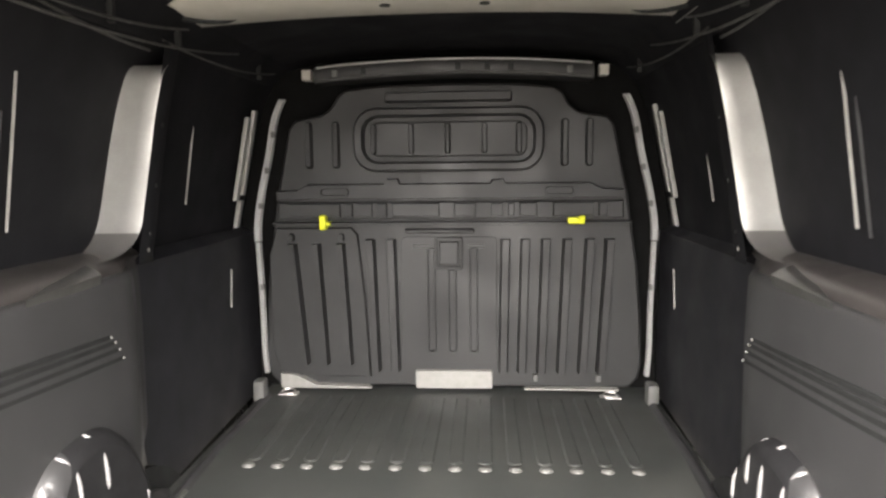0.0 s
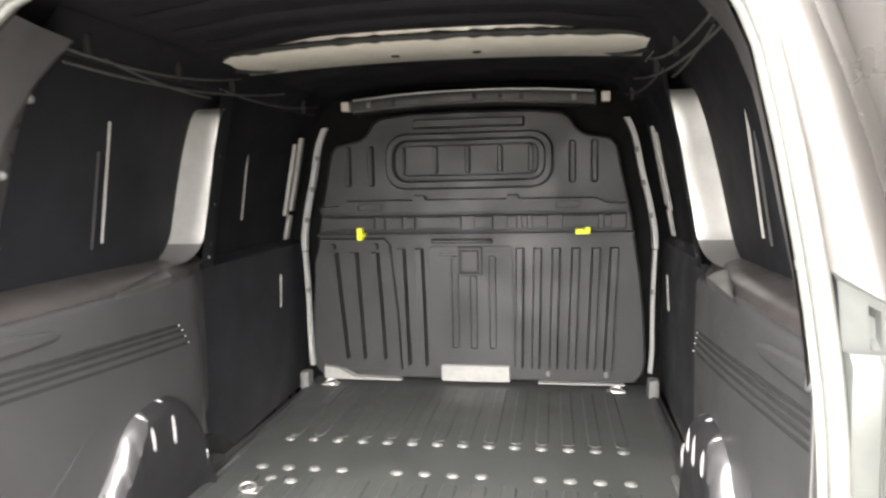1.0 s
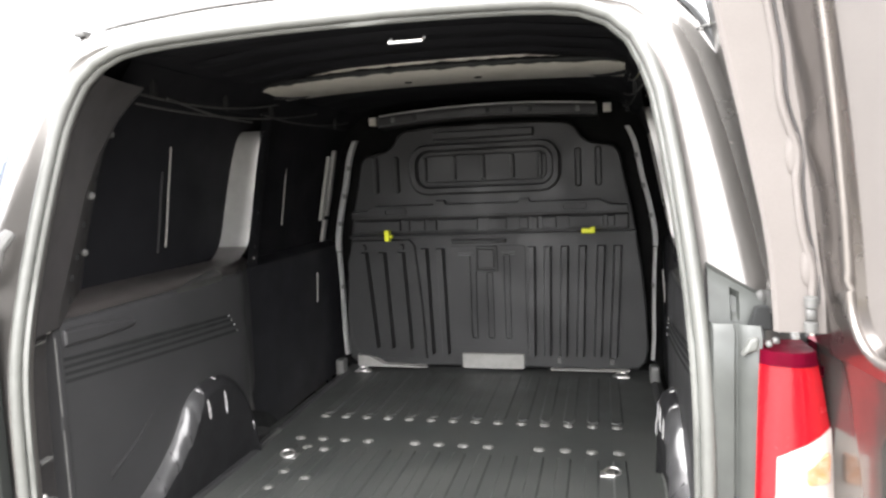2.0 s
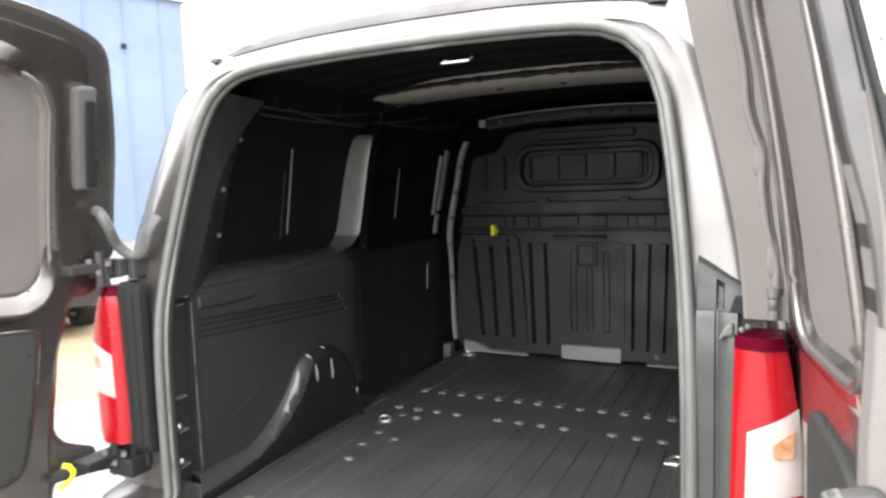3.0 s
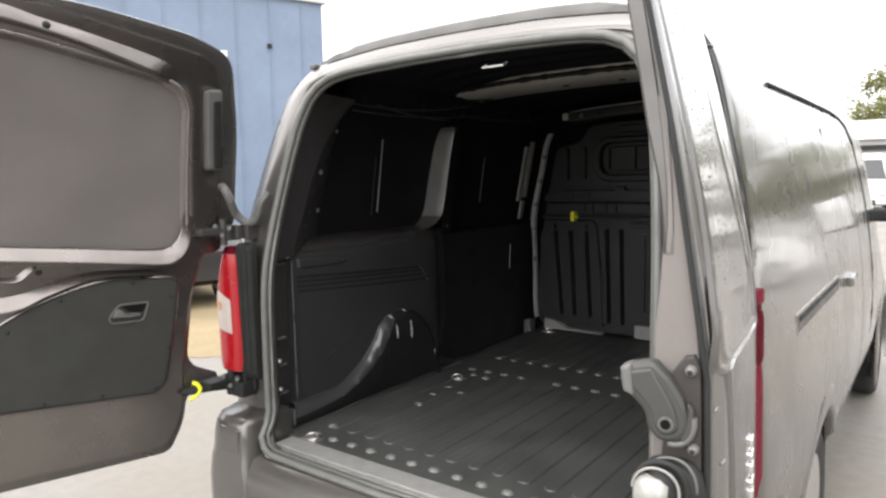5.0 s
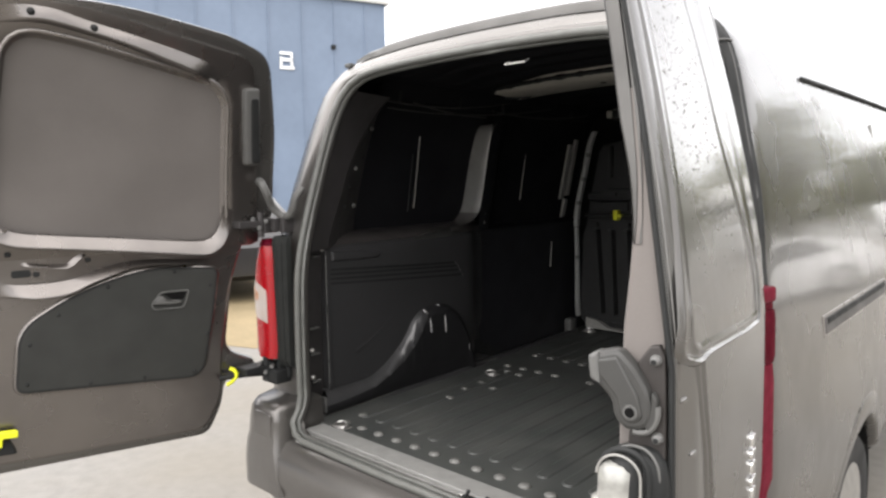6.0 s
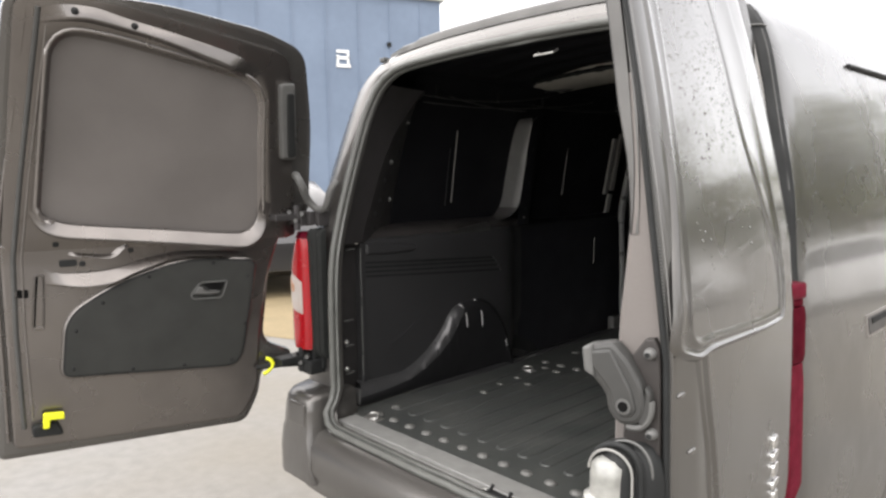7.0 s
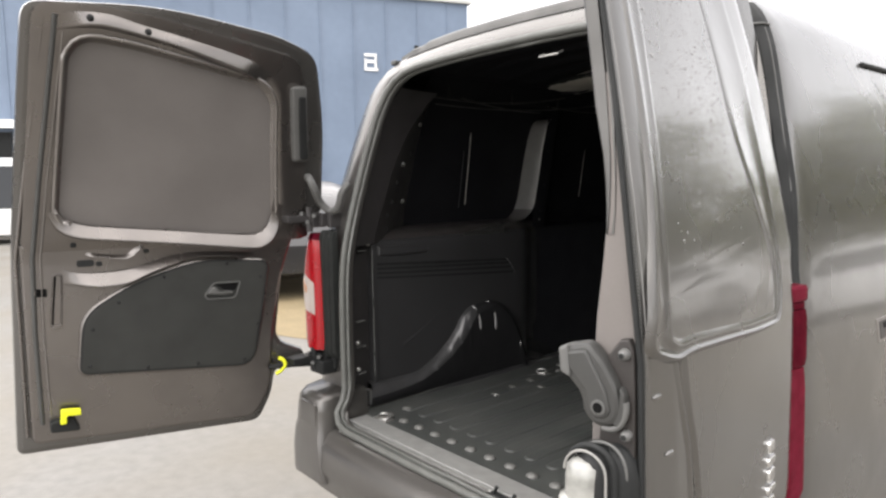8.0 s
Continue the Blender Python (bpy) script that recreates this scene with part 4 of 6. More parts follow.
# thin cables under the roof's edge, sagging between dark clips
for s in (-1, 1):
    for y0, y1, x0, x1, z0, z1, sag in ((0.30, 1.25, 0.66, 0.655, 1.835, 1.875, 0.035), (0.45, 1.60, 0.68, 0.65, 1.80, 1.868, 0.03), (0.62, 1.12, 0.70, 0.70, 1.835, 1.80, 0.012), (1.15, 2.0, 0.68, 0.66, 1.83, 1.86, 0.025)):
        bm = bmesh.new()
        tube(bm, [(s * (x0 + (x1 - x0) * f) - 0.015, y0 + (y1 - y0) * f, z0 + (z1 - z0) * f - sag * 4 * f * (1 - f)) for f in (k / 16 for k in range(17))], 0.0032, 6)
        smooth(part("roof_cable", bm, RUBBER, van, "thin dark cable hanging under the roof edge"), 80)
    for y in (0.52, 0.9, 1.22, 1.86):
        bm = bmesh.new()
        box(bm, s * 0.672 - 0.023, s * 0.672 - 0.007, y - 0.007, y + 0.007, 1.82, 1.872, 0.003)
        part("cable_clip", bm, BLACK, van)
    # painted cant rail where the wall turns into the roof
    bm = bmesh.new()
    rows = []
    for k in range(13):
        y = 0.40 + 1.70 * k / 12
        rows.append([(s * 0.745 - 0.018, y, 1.835), (s * 0.715 - 0.018, y, 1.828), (s * 0.690 - 0.018, y, 1.845), (s * 0.655 - 0.018, y, 1.885), (s * 0.640 - 0.018, y, 1.905)])
    grid(bm, rows, False)
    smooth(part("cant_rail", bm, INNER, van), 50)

# lashing rings
for x, y in ((-0.69, 2.075), (0.62, 2.075), (-0.591, 0.985), (0.56, 0.985), (-0.60, 0.085), (0.60, 0.085)):
    bm = bmesh.new()
    box(bm, x - 0.04, x + 0.04, y - 0.022, y + 0.022, FLOOR - 0.005, FLOOR + 0.004, 0.003)
    eye = part("lashing_ring", bm, ZINC, van, "bright metal lashing ring in the floor")
    bm = bmesh.new()
    tube(bm, [(x + 0.026 * math.cos(a), y + 0.018 * math.sin(a), FLOOR + 0.010 + 0.006 * math.sin(a)) for a in (2 * math.pi * k / 14 for k in range(14))], 0.0045, 6, True)
    part("loop", bm, ZINC, eye)

# striker plates at the top and foot of the opening
for y, z in ((0.155, 1.836), (-0.05, 0.578)):
    bm = bmesh.new()
    lift = 0.010 if z > 1 else 0.02
    tube(bm, [(0.125, y + 0.02, z + lift), (0.125, y, z), (0.195, y, z), (0.195, y + 0.02, z + lift)], 0.003 if z > 1 else 0.006, 8)
    if z < 1:
        box(bm, 0.10, 0.22, y + 0.01, y + 0.05, z - 0.012, z - 0.002, 0.003)
    striker = part("striker", bm, ZINC if z > 1 else BLACK, van)

    if z < 1:
        bm = bmesh.new()
        tube(bm, [(0.085, -0.076, FLOOR - 0.009), (0.235, -0.076, FLOOR - 0.009), (0.235, -0.026, FLOOR - 0.009), (0.085, -0.026, FLOOR - 0.009)], 0.003, 6, True)
        part("striker_rim", bm, ZINC, striker, "bright rim round the black striker recess")
        bm = bmesh.new()
        box(bm, 0.088, 0.232, -0.074, -0.028, FLOOR - 0.02, FLOOR - 0.0105, 0.002)
        part("striker_recess", bm, BLACK, striker)


# ---- tail lights ----
def tail_light(s):
    def at(x, y, z):
        return (s * x - (0.045 if s < 0 else 0), y, z)
    bm = bmesh.new()
    rows = []
    for z in (0.80, 0.815, 0.84, 1.0, 1.2, 1.27, 1.29, 1.30):
        e = 0.016 if z in (0.80, 1.30) else 0.005 if z in (0.815, 1.29) else 0
        rows.append([at(0.712, 0.0, z), at(0.716, -0.022 + e, z), at(0.732, -0.026 + e, z), at(0.735, -0.022 + e, z), at(0.739, -0.022 + e, z), at(0.742, -0.029 + e, z), at(0.758, -0.033 + e, z), at(0.761, -0.029 + e, z), at(0.765, -0.029 + e, z), at(0.768, -0.035 + e, z), at(0.785, -0.038 + e, z), at(0.79, -0.02, z), at(0.79, 0.05, z)])
    if s > 0:
        rows = []
        for z in (0.80, 0.815, 0.84, 1.0, 1.2, 1.285, 1.30):
            e = 0.012 if z in (0.80, 1.30) else 0
            rows.append([at(x, y + e, z) for x, y in ((0.708, 0.01), (0.714, -0.018), (0.720, -0.021), (0.746, -0.023), (0.749, -0.019), (0.752, -0.019), (0.756, -0.027), (0.772, -0.034), (0.785, -0.036), (0.79, -0.02), (0.79, 0.05))])
    grid(bm, rows, False)
    # right housing and cheek: grey paint with its shadow put into the colour
    housing = smooth(part("tail_light", bm, CHEEK if s > 0 else HOUSING, van, "upright tail light, red with a clear middle band"), 40)
    if s < 0:
        bm = bmesh.new()
        tube(bm, [at(0.737, -0.020, 0.82), at(0.737, -0.021, 1.05), at(0.737, -0.020, 1.285)], 0.0022, 6)
        part("housing_line", bm, LEVER, housing)
    else:
        # stepped cheek where the pillar runs down to the light, with a pressed pocket, hinge pocket and stop
        bm = bmesh.new()
        rows = []
        for x in (0.712, 0.717, 0.732, 0.746, 0.749, 0.758, 0.761, 0.775, 0.792, 0.800):
            top = 1.383 - 0.58 * (x - 0.73)
            deep = 0.012 if 0.747 < x < 0.760 else 0.0
            rows.append([at(x, rear_y(z) + d, z) for z, d in ((1.27, -0.012), (1.30, -0.013), (1.312, -0.013 + deep), (top - 0.030, -0.013 + deep), (top - 0.018, -0.013), (top - 0.006, -0.010), (top, 0.004), (top + 0.004, 0.016))])
        grid(bm, rows, False)
        smooth(part("cheek", bm, CHEEK, housing, "stepped cheek above the tail light"), 35)
        bm = bmesh.new()
        slab(bm, roundpoly([(0.768, 1.290), (0.806, 1.290), (0.806, 1.330), (0.780, 1.330)], 0.005, 3), lambda a, b, w: at(a, -0.002 - w, b), 0.0, 0.012, 0.003)
        part("hinge_pocket", bm, BLACK, housing)
        bm = bmesh.new()
        slab(bm, roundpoly([(0.752, 1.252), (0.780, 1.262), (0.780, 1.286), (0.766, 1.282)], 0.006, 3), lambda a, b, w: at(a, -0.030 - w, b), 0.0, 0.012, 0.005)
        smooth(part("stop", bm, SEAL, housing), 40)
        for x, z in ((0.793, 1.275), (0.803, 1.281)):
            bm = bmesh.new()
            bmesh.ops.create_uvsphere(bm, u_segments=8, v_segments=6, radius=0.006, matrix=Matrix.Translation(at(x, -0.045, z)))
            smooth(part("knob", bm, GREYPL, housing), 80)

    def edge_out(z):
        return float(np.interp(z, [0.83, 0.85, 1.0, 1.14, 1.22, 1.27, 1.29], [0.895, 0.905, 0.908, 0.905, 0.885, 0.862, 0.845] if s < 0 else [0.895, 0.912, 0.905, 0.895, 0.882, 0.87, 0.86]))

    def section(z, d=0.0):
        o, inn = edge_out(z), 0.772 + 0.02 * (z - 0.83) + (0.006 if z > 1.27 or z < 0.845 else 0)
        return [at(inn, 0.03, z), at(inn, -0.035 - d, z), at(inn + 0.012, -0.052 - d, z), at(inn + 0.03, -0.058 - d, z), at(o - 0.05, -0.062 - d, z), at(o - 0.028, -0.056 - d, z), at(o - 0.012 + d * 0.5, -0.042 - d, z), at(o - 0.012, 0.03, z)]

    bm = bmesh.new()
    high = 0.0 if s < 0 else -0.025
    grid(bm, [section(z) for z in (0.83, 0.838, 0.86, 0.95, 1.05, 1.14, 1.2, 1.25 + high, 1.275 + high, 1.287 + high)], True, True)
    smooth(part("red_lens", bm, RED, housing), 45)
    # clear lens let into the red one, cut slanting at the top
    bm = bmesh.new()
    rows = []
    for k in range(7):
        row = []
        for j in range(9):
            f = j / 8
            lo, hi = 0.968 + 0.022 * f, 1.094 + 0.048 * f
            z = lo + (hi - lo) * k / 6
            o, inn = edge_out(z), 0.772 + 0.02 * (z - 0.83)
            x = inn + 0.026 + (o - 0.010 - inn - 0.026) * f
            y = float(np.interp(x, [inn + 0.012, inn + 0.03, o - 0.05, o - 0.028, o - 0.012], [-0.052, -0.058, -0.062, -0.056, -0.042])) - (0.001 if k in (0, 6) or j in (0, 8) else 0.005)
            row.append(at(x, y, z))
        rows.append(row)
    grid(bm, rows, False)
    clear = smooth(part("clear_lens", bm, CLEAR, housing), 45)
    bm = bmesh.new()
    slab(bm, roundpoly([(0.845, 1.052), (0.880, 1.056), (0.880, 1.108), (0.862, 1.098), (0.842, 1.078)], 0.008, 3), lambda a, b, w: at(a, -0.064 - w + 0.35 * max(0, a - 0.858), b), -0.003, 0.0045, 0.002)
    part("amber_bulb", bm, AMBER, clear)
    bm = bmesh.new()
    grid(bm, [section(z, 0.002) for z in ((1.264, 1.272, 1.284, 1.290) if s < 0 else (1.242, 1.247, 1.258, 1.265))], True, True)
    smooth(part("lens_cap", bm, DARKRED, housing), 45)
    for name, z0, z1, swell, mat in (("side_lens", 0.798, 1.095, 0.0, SIDERED), ("side_lens", 1.098, 1.214, 0.0015, DARKRED), ("lens_step", 1.214, 1.230, -0.004, DARKRED), ("side_lens", 1.231, 1.263, 0.0015, SIDERED)):
        bm = bmesh.new()
        rows = []
        for k in range(8):
            z = z0 + (z1 - z0) * k / 7
            o = 0.913 - 0.008 * (z - 0.83) / 0.42 + swell - (0.003 if k in (0, 7) else 0)
            rows.append([at(o - 0.020, -0.012, z), at(o - 0.012, -0.008, z), at(o - 0.005, 0.004, z), at(o + 0.001, 0.022, z), at(o + 0.0005, 0.028, z), at(o + 0.004, 0.040, z), at(o + 0.006, 0.066, z), at(o - 0.03, 0.072, z)])
        grid(bm, rows, True, True)
        smooth(part(name, bm, mat, housing, "dark red side lens"), 35)


for side in (-1, 1):
    tail_light(side)


# ---- rear doors ----
def door_lean(z):
    s = max(z - 1.25, 0)
    return 0.18 * s + 0.2 * s * s


def door_frame(base, way, inward, lean=1.0, taper=0.0):
    """The map from (along the door, height, depth towards its inner side) to the world."""
    def put(u, z, w):
        k = lean * door_lean(z) + w
        u = u * (1 - taper * max(z - 1.25, 0))
        return (base[0] + u * way[0] + k * inward[0], base[1] + u * way[1] + k * inward[1], z)
    return put


def door_leaf(name, label, put, outline, radii, frame_o, frame_i, fo_r, fi_r, low, low_r):
    # outer shell: a plate with a rolled rim; its broad faces are split so that they can follow the lean
    loop = dense(roundpoly(outline, radii), 0.05)
    bm = bmesh.new()
    rings = [[put(a, b, w) for a, b in inset(loop, d)] for d, w in ((0.03, -0.0585), (0.012, -0.057), (0.002, -0.048), (0.0, -0.035), (0.004, -0.024), (0.02, -0.020))]
    grid(bm, rings, True)
    fill(bm, inset(loop, 0.03), put, -0.0585)
    fill(bm, inset(loop, 0.02), put, -0.020)
    shell = smooth(part(name, bm, PAINT, van, label), 35)
    # inner pressing: upper frame round the blanked window, lower field
    fo, fi = roundpoly(frame_o, fo_r, 7), roundpoly(frame_i, fi_r, 7)
    fi = resample(fi + fi[:1], 121)[:-1]
    mx, mz = sum(p[0] for p in fi) / 120, sum(p[1] for p in fi) / 120

    def meet(p):
        """Where the line from the middle through p leaves the outer outline."""
        dx, dz = p[0] - mx, p[1] - mz
        best = 9.0
        for a, b in zip(fo, fo[1:] + fo[:1]):
            ex, ez = b[0] - a[0], b[1] - a[1]
            det = dx * -ez + dz * ex
            if abs(det) < 1e-9:
                continue
            t = ((a[0] - mx) * -ez + (a[1] - mz) * ex) / det
            k = (dx * (a[1] - mz) - dz * (a[0] - mx)) / det
            if t > 1 and -1e-6 <= k <= 1 + 1e-6:
                best = min(best, t)
        return (mx + dx * best, mz + dz * best)

    fo = [meet(p) for p in fi]
    bm = bmesh.new()
    mid = [((a[0] * 0.35 + b[0] * 0.65), (a[1] * 0.35 + b[1] * 0.65)) for a, b in zip(fo, fi)]
    near = [((a[0] * 0.88 + b[0] * 0.12), (a[1] * 0.88 + b[1] * 0.12)) for a, b in zip(fo, fi)]
    lip = inset(fi, -0.018)
    grid(bm, [[put(a, b, w) for a, b in r] for r, w in ((fo, -0.026), (fo, -0.001), (near, 0.002), (mid, 0.003), (lip, 0.005), (inset(fi, -0.008), -0.002), (fi, -0.014), (inset(fi, 0.006), -0.019))], True)
    smooth(part("inner_frame", bm, DOORIN, shell), 45)
    # bead wears the door paint lightened to a highlight
    bm = bmesh.new()
    tube(bm, [put(a, b, 0.004) for a, b in inset(fi, -0.013)], 0.0075, 8, True)
    smooth(part("window_bead", bm, BEAD, shell, "rolled bead round the blanked window, highlight in its colour"), 80)
    bm = bmesh.new()
    fill(bm, inset(fi, 0.002), put, -0.0165)
    part("window_blank", bm, BLANK, shell, "plain brown-grey sheet blanking the door window")
    lo = dense(roundpoly(low, low_r), 0.06)
    bm = bmesh.new()
    slab(bm, lo, put, -0.026, 0.0, 0.010)
    lower = smooth(part("inner_panel", bm, DOORIN, shell), 40)
    return shell, lower


A = radians(8.5)
left_put = door_frame((-0.92, -0.03), (-math.sin(A), -math.cos(A)), (math.cos(A), -math.sin(A)))
LEFT = [(0.225, 0.556), (1.03, 0.60), (1.005, 1.25), (0.962, 1.72), (0.928, 2.02), (0.55, 2.045), (0.17, 1.995), (0.02, 1.945), (-0.04, 1.70), (-0.06, 1.36), (0.092, 1.295), (0.112, 1.1), (0.145, 0.87), (0.03, 0.815), (0.03, 0.765), (0.152, 0.752), (0.168, 0.66)]
left_door, left_panel = door_leaf("rear_door", "wide left rear door, grey metallic, standing open", left_put, LEFT,
    [0.04, 0.03, 0.1, 0.2, 0.05, 0.15, 0.05, 0.06, 0.1, 0.04, 0.03, 0.05, 0.05, 0.02, 0.015, 0.03, 0.04],
    [(0.0, 1.265), (0.975, 1.265), (0.90, 2.015), (0.66, 2.022), (0.085, 1.92)], [(0.148, 1.285), (0.868, 1.36), (0.808, 1.93), (0.64, 1.915), (0.178, 1.825)],
    [0.04, 0.04, 0.05, 0.15, 0.05], [0.08, 0.07, 0.085, 0.06, 0.09],
    [(0.245, 0.585), (0.985, 0.635), (0.98, 1.30), (0.06, 1.30), (0.128, 1.1), (0.165, 0.87), (0.175, 0.70)], [0.04, 0.03, 0.01, 0.01, 0.05, 0.05, 0.05])


def on_door(name, loop, w0, w1, mat, parent, put, bevel=0.004, label="", step=0.05):
    bm = bmesh.new()
    slab(bm, dense(loop, step), put, w0, w1, bevel)
    return smooth(part(name, bm, mat, parent, label), 40)


def door_bar(name, path, r, mat, parent, put, label="", n=8):
    bm = bmesh.new()
    tube(bm, [put(*p) for p in path], r, n)
    return smooth(part(name, bm, mat, parent, label), 70)


# left door: trim panel, handle, ledges, buffer, latch, seal
trim_loop = roundpoly([(0.83, 0.853), (0.808, 1.05), (0.65, 1.146), (0.42, 1.212), (0.176, 1.188), (0.205, 1.0), (0.25, 0.797)], [0.03, 0.06, 0.1, 0.1, 0.03, 0.1, 0.06], 6)
on_door("trim_panel_edge", inset(trim_loop, -0.011), -0.002, 0.012, DOORIN, left_panel, left_put, 0.007)
on_door("panel_gap", inset(trim_loop, -0.004), -0.002, 0.0138, BLACK, left_panel, left_put, 0.002)
trim = on_door("trim_panel", trim_loop, -0.002, 0.0145, PANEL, left_panel, left_put, 0.005, "dark green-grey plastic trim panel")
for u, z in ((0.80, 0.875), (0.62, 0.845), (0.45, 0.83), (0.28, 0.82), (0.225, 0.95), (0.205, 1.13), (0.33, 1.19), (0.55, 1.16), (0.70, 1.085), (0.785, 1.0)):
    bm = bmesh.new()
    bmesh.ops.create_uvsphere(bm, u_segments=8, v_segments=5, radius=0.007, matrix=Matrix.Translation(left_put(u, z, 0.012)))
    part("fastener", bm, BLACK, trim)
grip = roundpoly([(0.414, 1.082), (0.380, 1.122), (0.284, 1.120), (0.304, 1.060), (0.408, 1.064)], [0.010, 0.014, 0.008, 0.016, 0.012], 4)
pull = rim("pull_handle", inset(grip, -0.004), inset(grip, 0.003), 0.019, left_panel, GREYPL, left_put, 0.002, "grey plastic pull handle in a dark hollow")
on_door("hollow", inset(grip, 0.004), 0.010, 0.0155, PANEL, pull, left_put, 0.001)
# black plate for the shade in the handle's hollow
on_door("hollow_shade", roundpoly([(0.376, 1.117), (0.292, 1.115), (0.304, 1.088), (0.345, 1.094)], 0.006, 3), 0.010, 0.0165, VOID, pull, left_put, 0.001)
on_door("lever", roundpoly([(0.408, 1.083), (0.388, 1.110), (0.374, 1.106), (0.362, 1.092), (0.320, 1.088), (0.312, 1.080), (0.345, 1.076)], 0.006, 3), 0.012, 0.026, GREYPL, pull, left_put, 0.005)


def ramp(name, top, bottom, w_top, w_bottom, mat, parent, put, label="", n=44):
    """A pressed ledge between two lines on the door: its face slopes out from the upper to the lower one, and dies away at both ends."""
    bm = bmesh.new()
    rows = []
    a, b = resample(top, n), resample(bottom, n)
    for k in range(n):
        f = min(1.0, 6.0 * k / (n - 1), 6.0 * (n - 1 - k) / (n - 1))
        f = f * f * (3 - 2 * f)
        row = []
        for t, g in ((0.0, -0.15), (0.03, 0.05), (0.12, 0.16), (0.5, 0.55), (0.85, 0.92), (0.95, 1.0), (1.02, 0.97), (1.08, 0.6), (1.11, -0.2)):
            row.append(put(a[k][0] + (b[k][0] - a[k][0]) * t, a[k][1] + (b[k][1] - a[k][1]) * t, w_top + (w_bottom - w_top) * (g if g < 0.1 else g * f + 0.05 * (1 - f))))
        rows.append(row)
    grid(bm, rows, False)
    return smooth(part(name, bm, mat, parent, label), 60)


ramp("swage", [(0.865, 1.215), (0.835, 1.200), (0.80, 1.196), (0.699, 1.196), (0.632, 1.206), (0.57, 1.224), (0.498, 1.238), (0.406, 1.241), (0.198, 1.223)],
     [(0.862, 1.165), (0.84, 1.160), (0.80, 1.152), (0.738, 1.144), (0.663, 1.151), (0.594, 1.181), (0.513, 1.207), (0.43, 1.223), (0.196, 1.205)], 0.0, 0.032, DOORIN, left_panel, left_put)
ramp("swage", [(0.80, 1.266), (0.74, 1.256), (0.685, 1.250), (0.665, 1.252), (0.645, 1.268), (0.615, 1.290)], [(0.80, 1.252), (0.74, 1.242), (0.675, 1.232), (0.65, 1.238), (0.628, 1.256), (0.602, 1.280)], 0.0, 0.012, DOORIN, left_panel, left_put)
ramp("window_sill_pressing", [(0.872, 1.43), (0.852, 1.385), (0.80, 1.360), (0.70, 1.346), (0.5, 1.324), (0.26, 1.297), (0.205, 1.302), (0.168, 1.337), (0.152, 1.42)],
     [(0.892, 1.40), (0.868, 1.345), (0.81, 1.314), (0.70, 1.298), (0.5, 1.274), (0.26, 1.243), (0.185, 1.247), (0.138, 1.30), (0.118, 1.40)], 0.004, 0.036, DOORIN, left_door, left_put)
for u, z, a, b in ((0.793, 1.226, 0.026, 0.011), (0.752, 1.221, 0.009, 0.008), (0.825, 1.29, 0.009, 0.008), (0.603, 1.255, 0.009, 0.007)):
    on_door("hole", roundpoly([(u - a, z - b), (u + a, z - b), (u + a, z + b), (u - a, z + b)], b * 0.7, 3), 0.0, 0.006, BLACK, left_panel, left_put, 0.001)
rim("slot", roundpoly([(0.872, 1.018), (0.908, 1.022), (0.892, 1.198), (0.862, 1.196)], 0.008, 3), roundpoly([(0.878, 1.026), (0.902, 1.028), (0.886, 1.192), (0.867, 1.190)], 0.005, 3), 0.010, left_panel, DOORIN, left_put, 0.002)
# shade and bright end of the slot, added as a dark and a pale bar
door_bar("slot_shade", [(0.901, 1.030, 0.002), (0.892, 1.12, 0.002), (0.884, 1.188, 0.002)], 0.0035, VOID, left_panel, left_put)
door_bar("slot_end", [(0.902, 1.022, 0.006), (0.876, 1.021, 0.006)], 0.004, BEAD, left_panel, left_put)
lock_slot = on_door("lock_slot", roundpoly([(0.910, 1.124), (0.940, 1.126), (0.942, 1.152), (0.910, 1.150)], 0.003, 3), 0.0, 0.004, VOID, left_panel, left_put, 0.001)
# bright end of the lock slot, painted as a pale bar
door_bar("slot_lip", [(0.949, 1.122, 0.004), (0.945, 1.138, 0.006), (0.944, 1.154, 0.004)], 0.004, BEAD, lock_slot, left_put)
ramp("upper_swage", [(0.845, 1.975), (0.805, 1.994), (0.705, 1.999), (0.603, 1.978), (0.476, 1.954), (0.266, 1.905), (0.19, 1.862)],
     [(0.842, 1.945), (0.806, 1.953), (0.72, 1.960), (0.61, 1.944), (0.475, 1.915), (0.28, 1.857), (0.205, 1.832)], 0.004, 0.028, DOORIN, left_door, left_put, n=50)
for u, z in ((0.752, 1.980), (0.592, 1.957)):
    bm = bmesh.new()
    bmesh.ops.create_uvsphere(bm, u_segments=10, v_segments=6, radius=0.011, matrix=Matrix.Translation(left_put(u, z, 0.018)))
    part("plug", bm, BLACK, left_door)
buffer_part = on_door("buffer", roundpoly([(0.119, 1.826), (0.062, 1.830), (0.030, 1.565), (0.088, 1.562)], 0.016, 4), -0.004, 0.030, GREYPL, left_door, left_put, 0.009, "grey door buffer block with a dark face")
on_door("buffer_face", roundpoly([(0.092, 1.792), (0.066, 1.794), (0.036, 1.572), (0.066, 1.570)], 0.010, 4), 0.02, 0.038, BLACK, buffer_part, left_put, 0.005)
door_bar("flange_line", [(0.995, 0.66, -0.014), (0.990, 1.25, -0.012), (0.952, 1.5, -0.010), (0.90, 1.8, -0.006), (0.872, 1.98, -0.004)], 0.006, DOORIN, left_door, left_put)
door_bar("door_seal", [(0.950, 0.70, 0.001), (0.952, 1.0, 0.002), (0.944, 1.25, 0.002), (0.911, 1.5, 0.003), (0.868, 1.8, 0.003), (0.842, 1.985, 0.002)], 0.008, RUBBER, left_door, left_put)
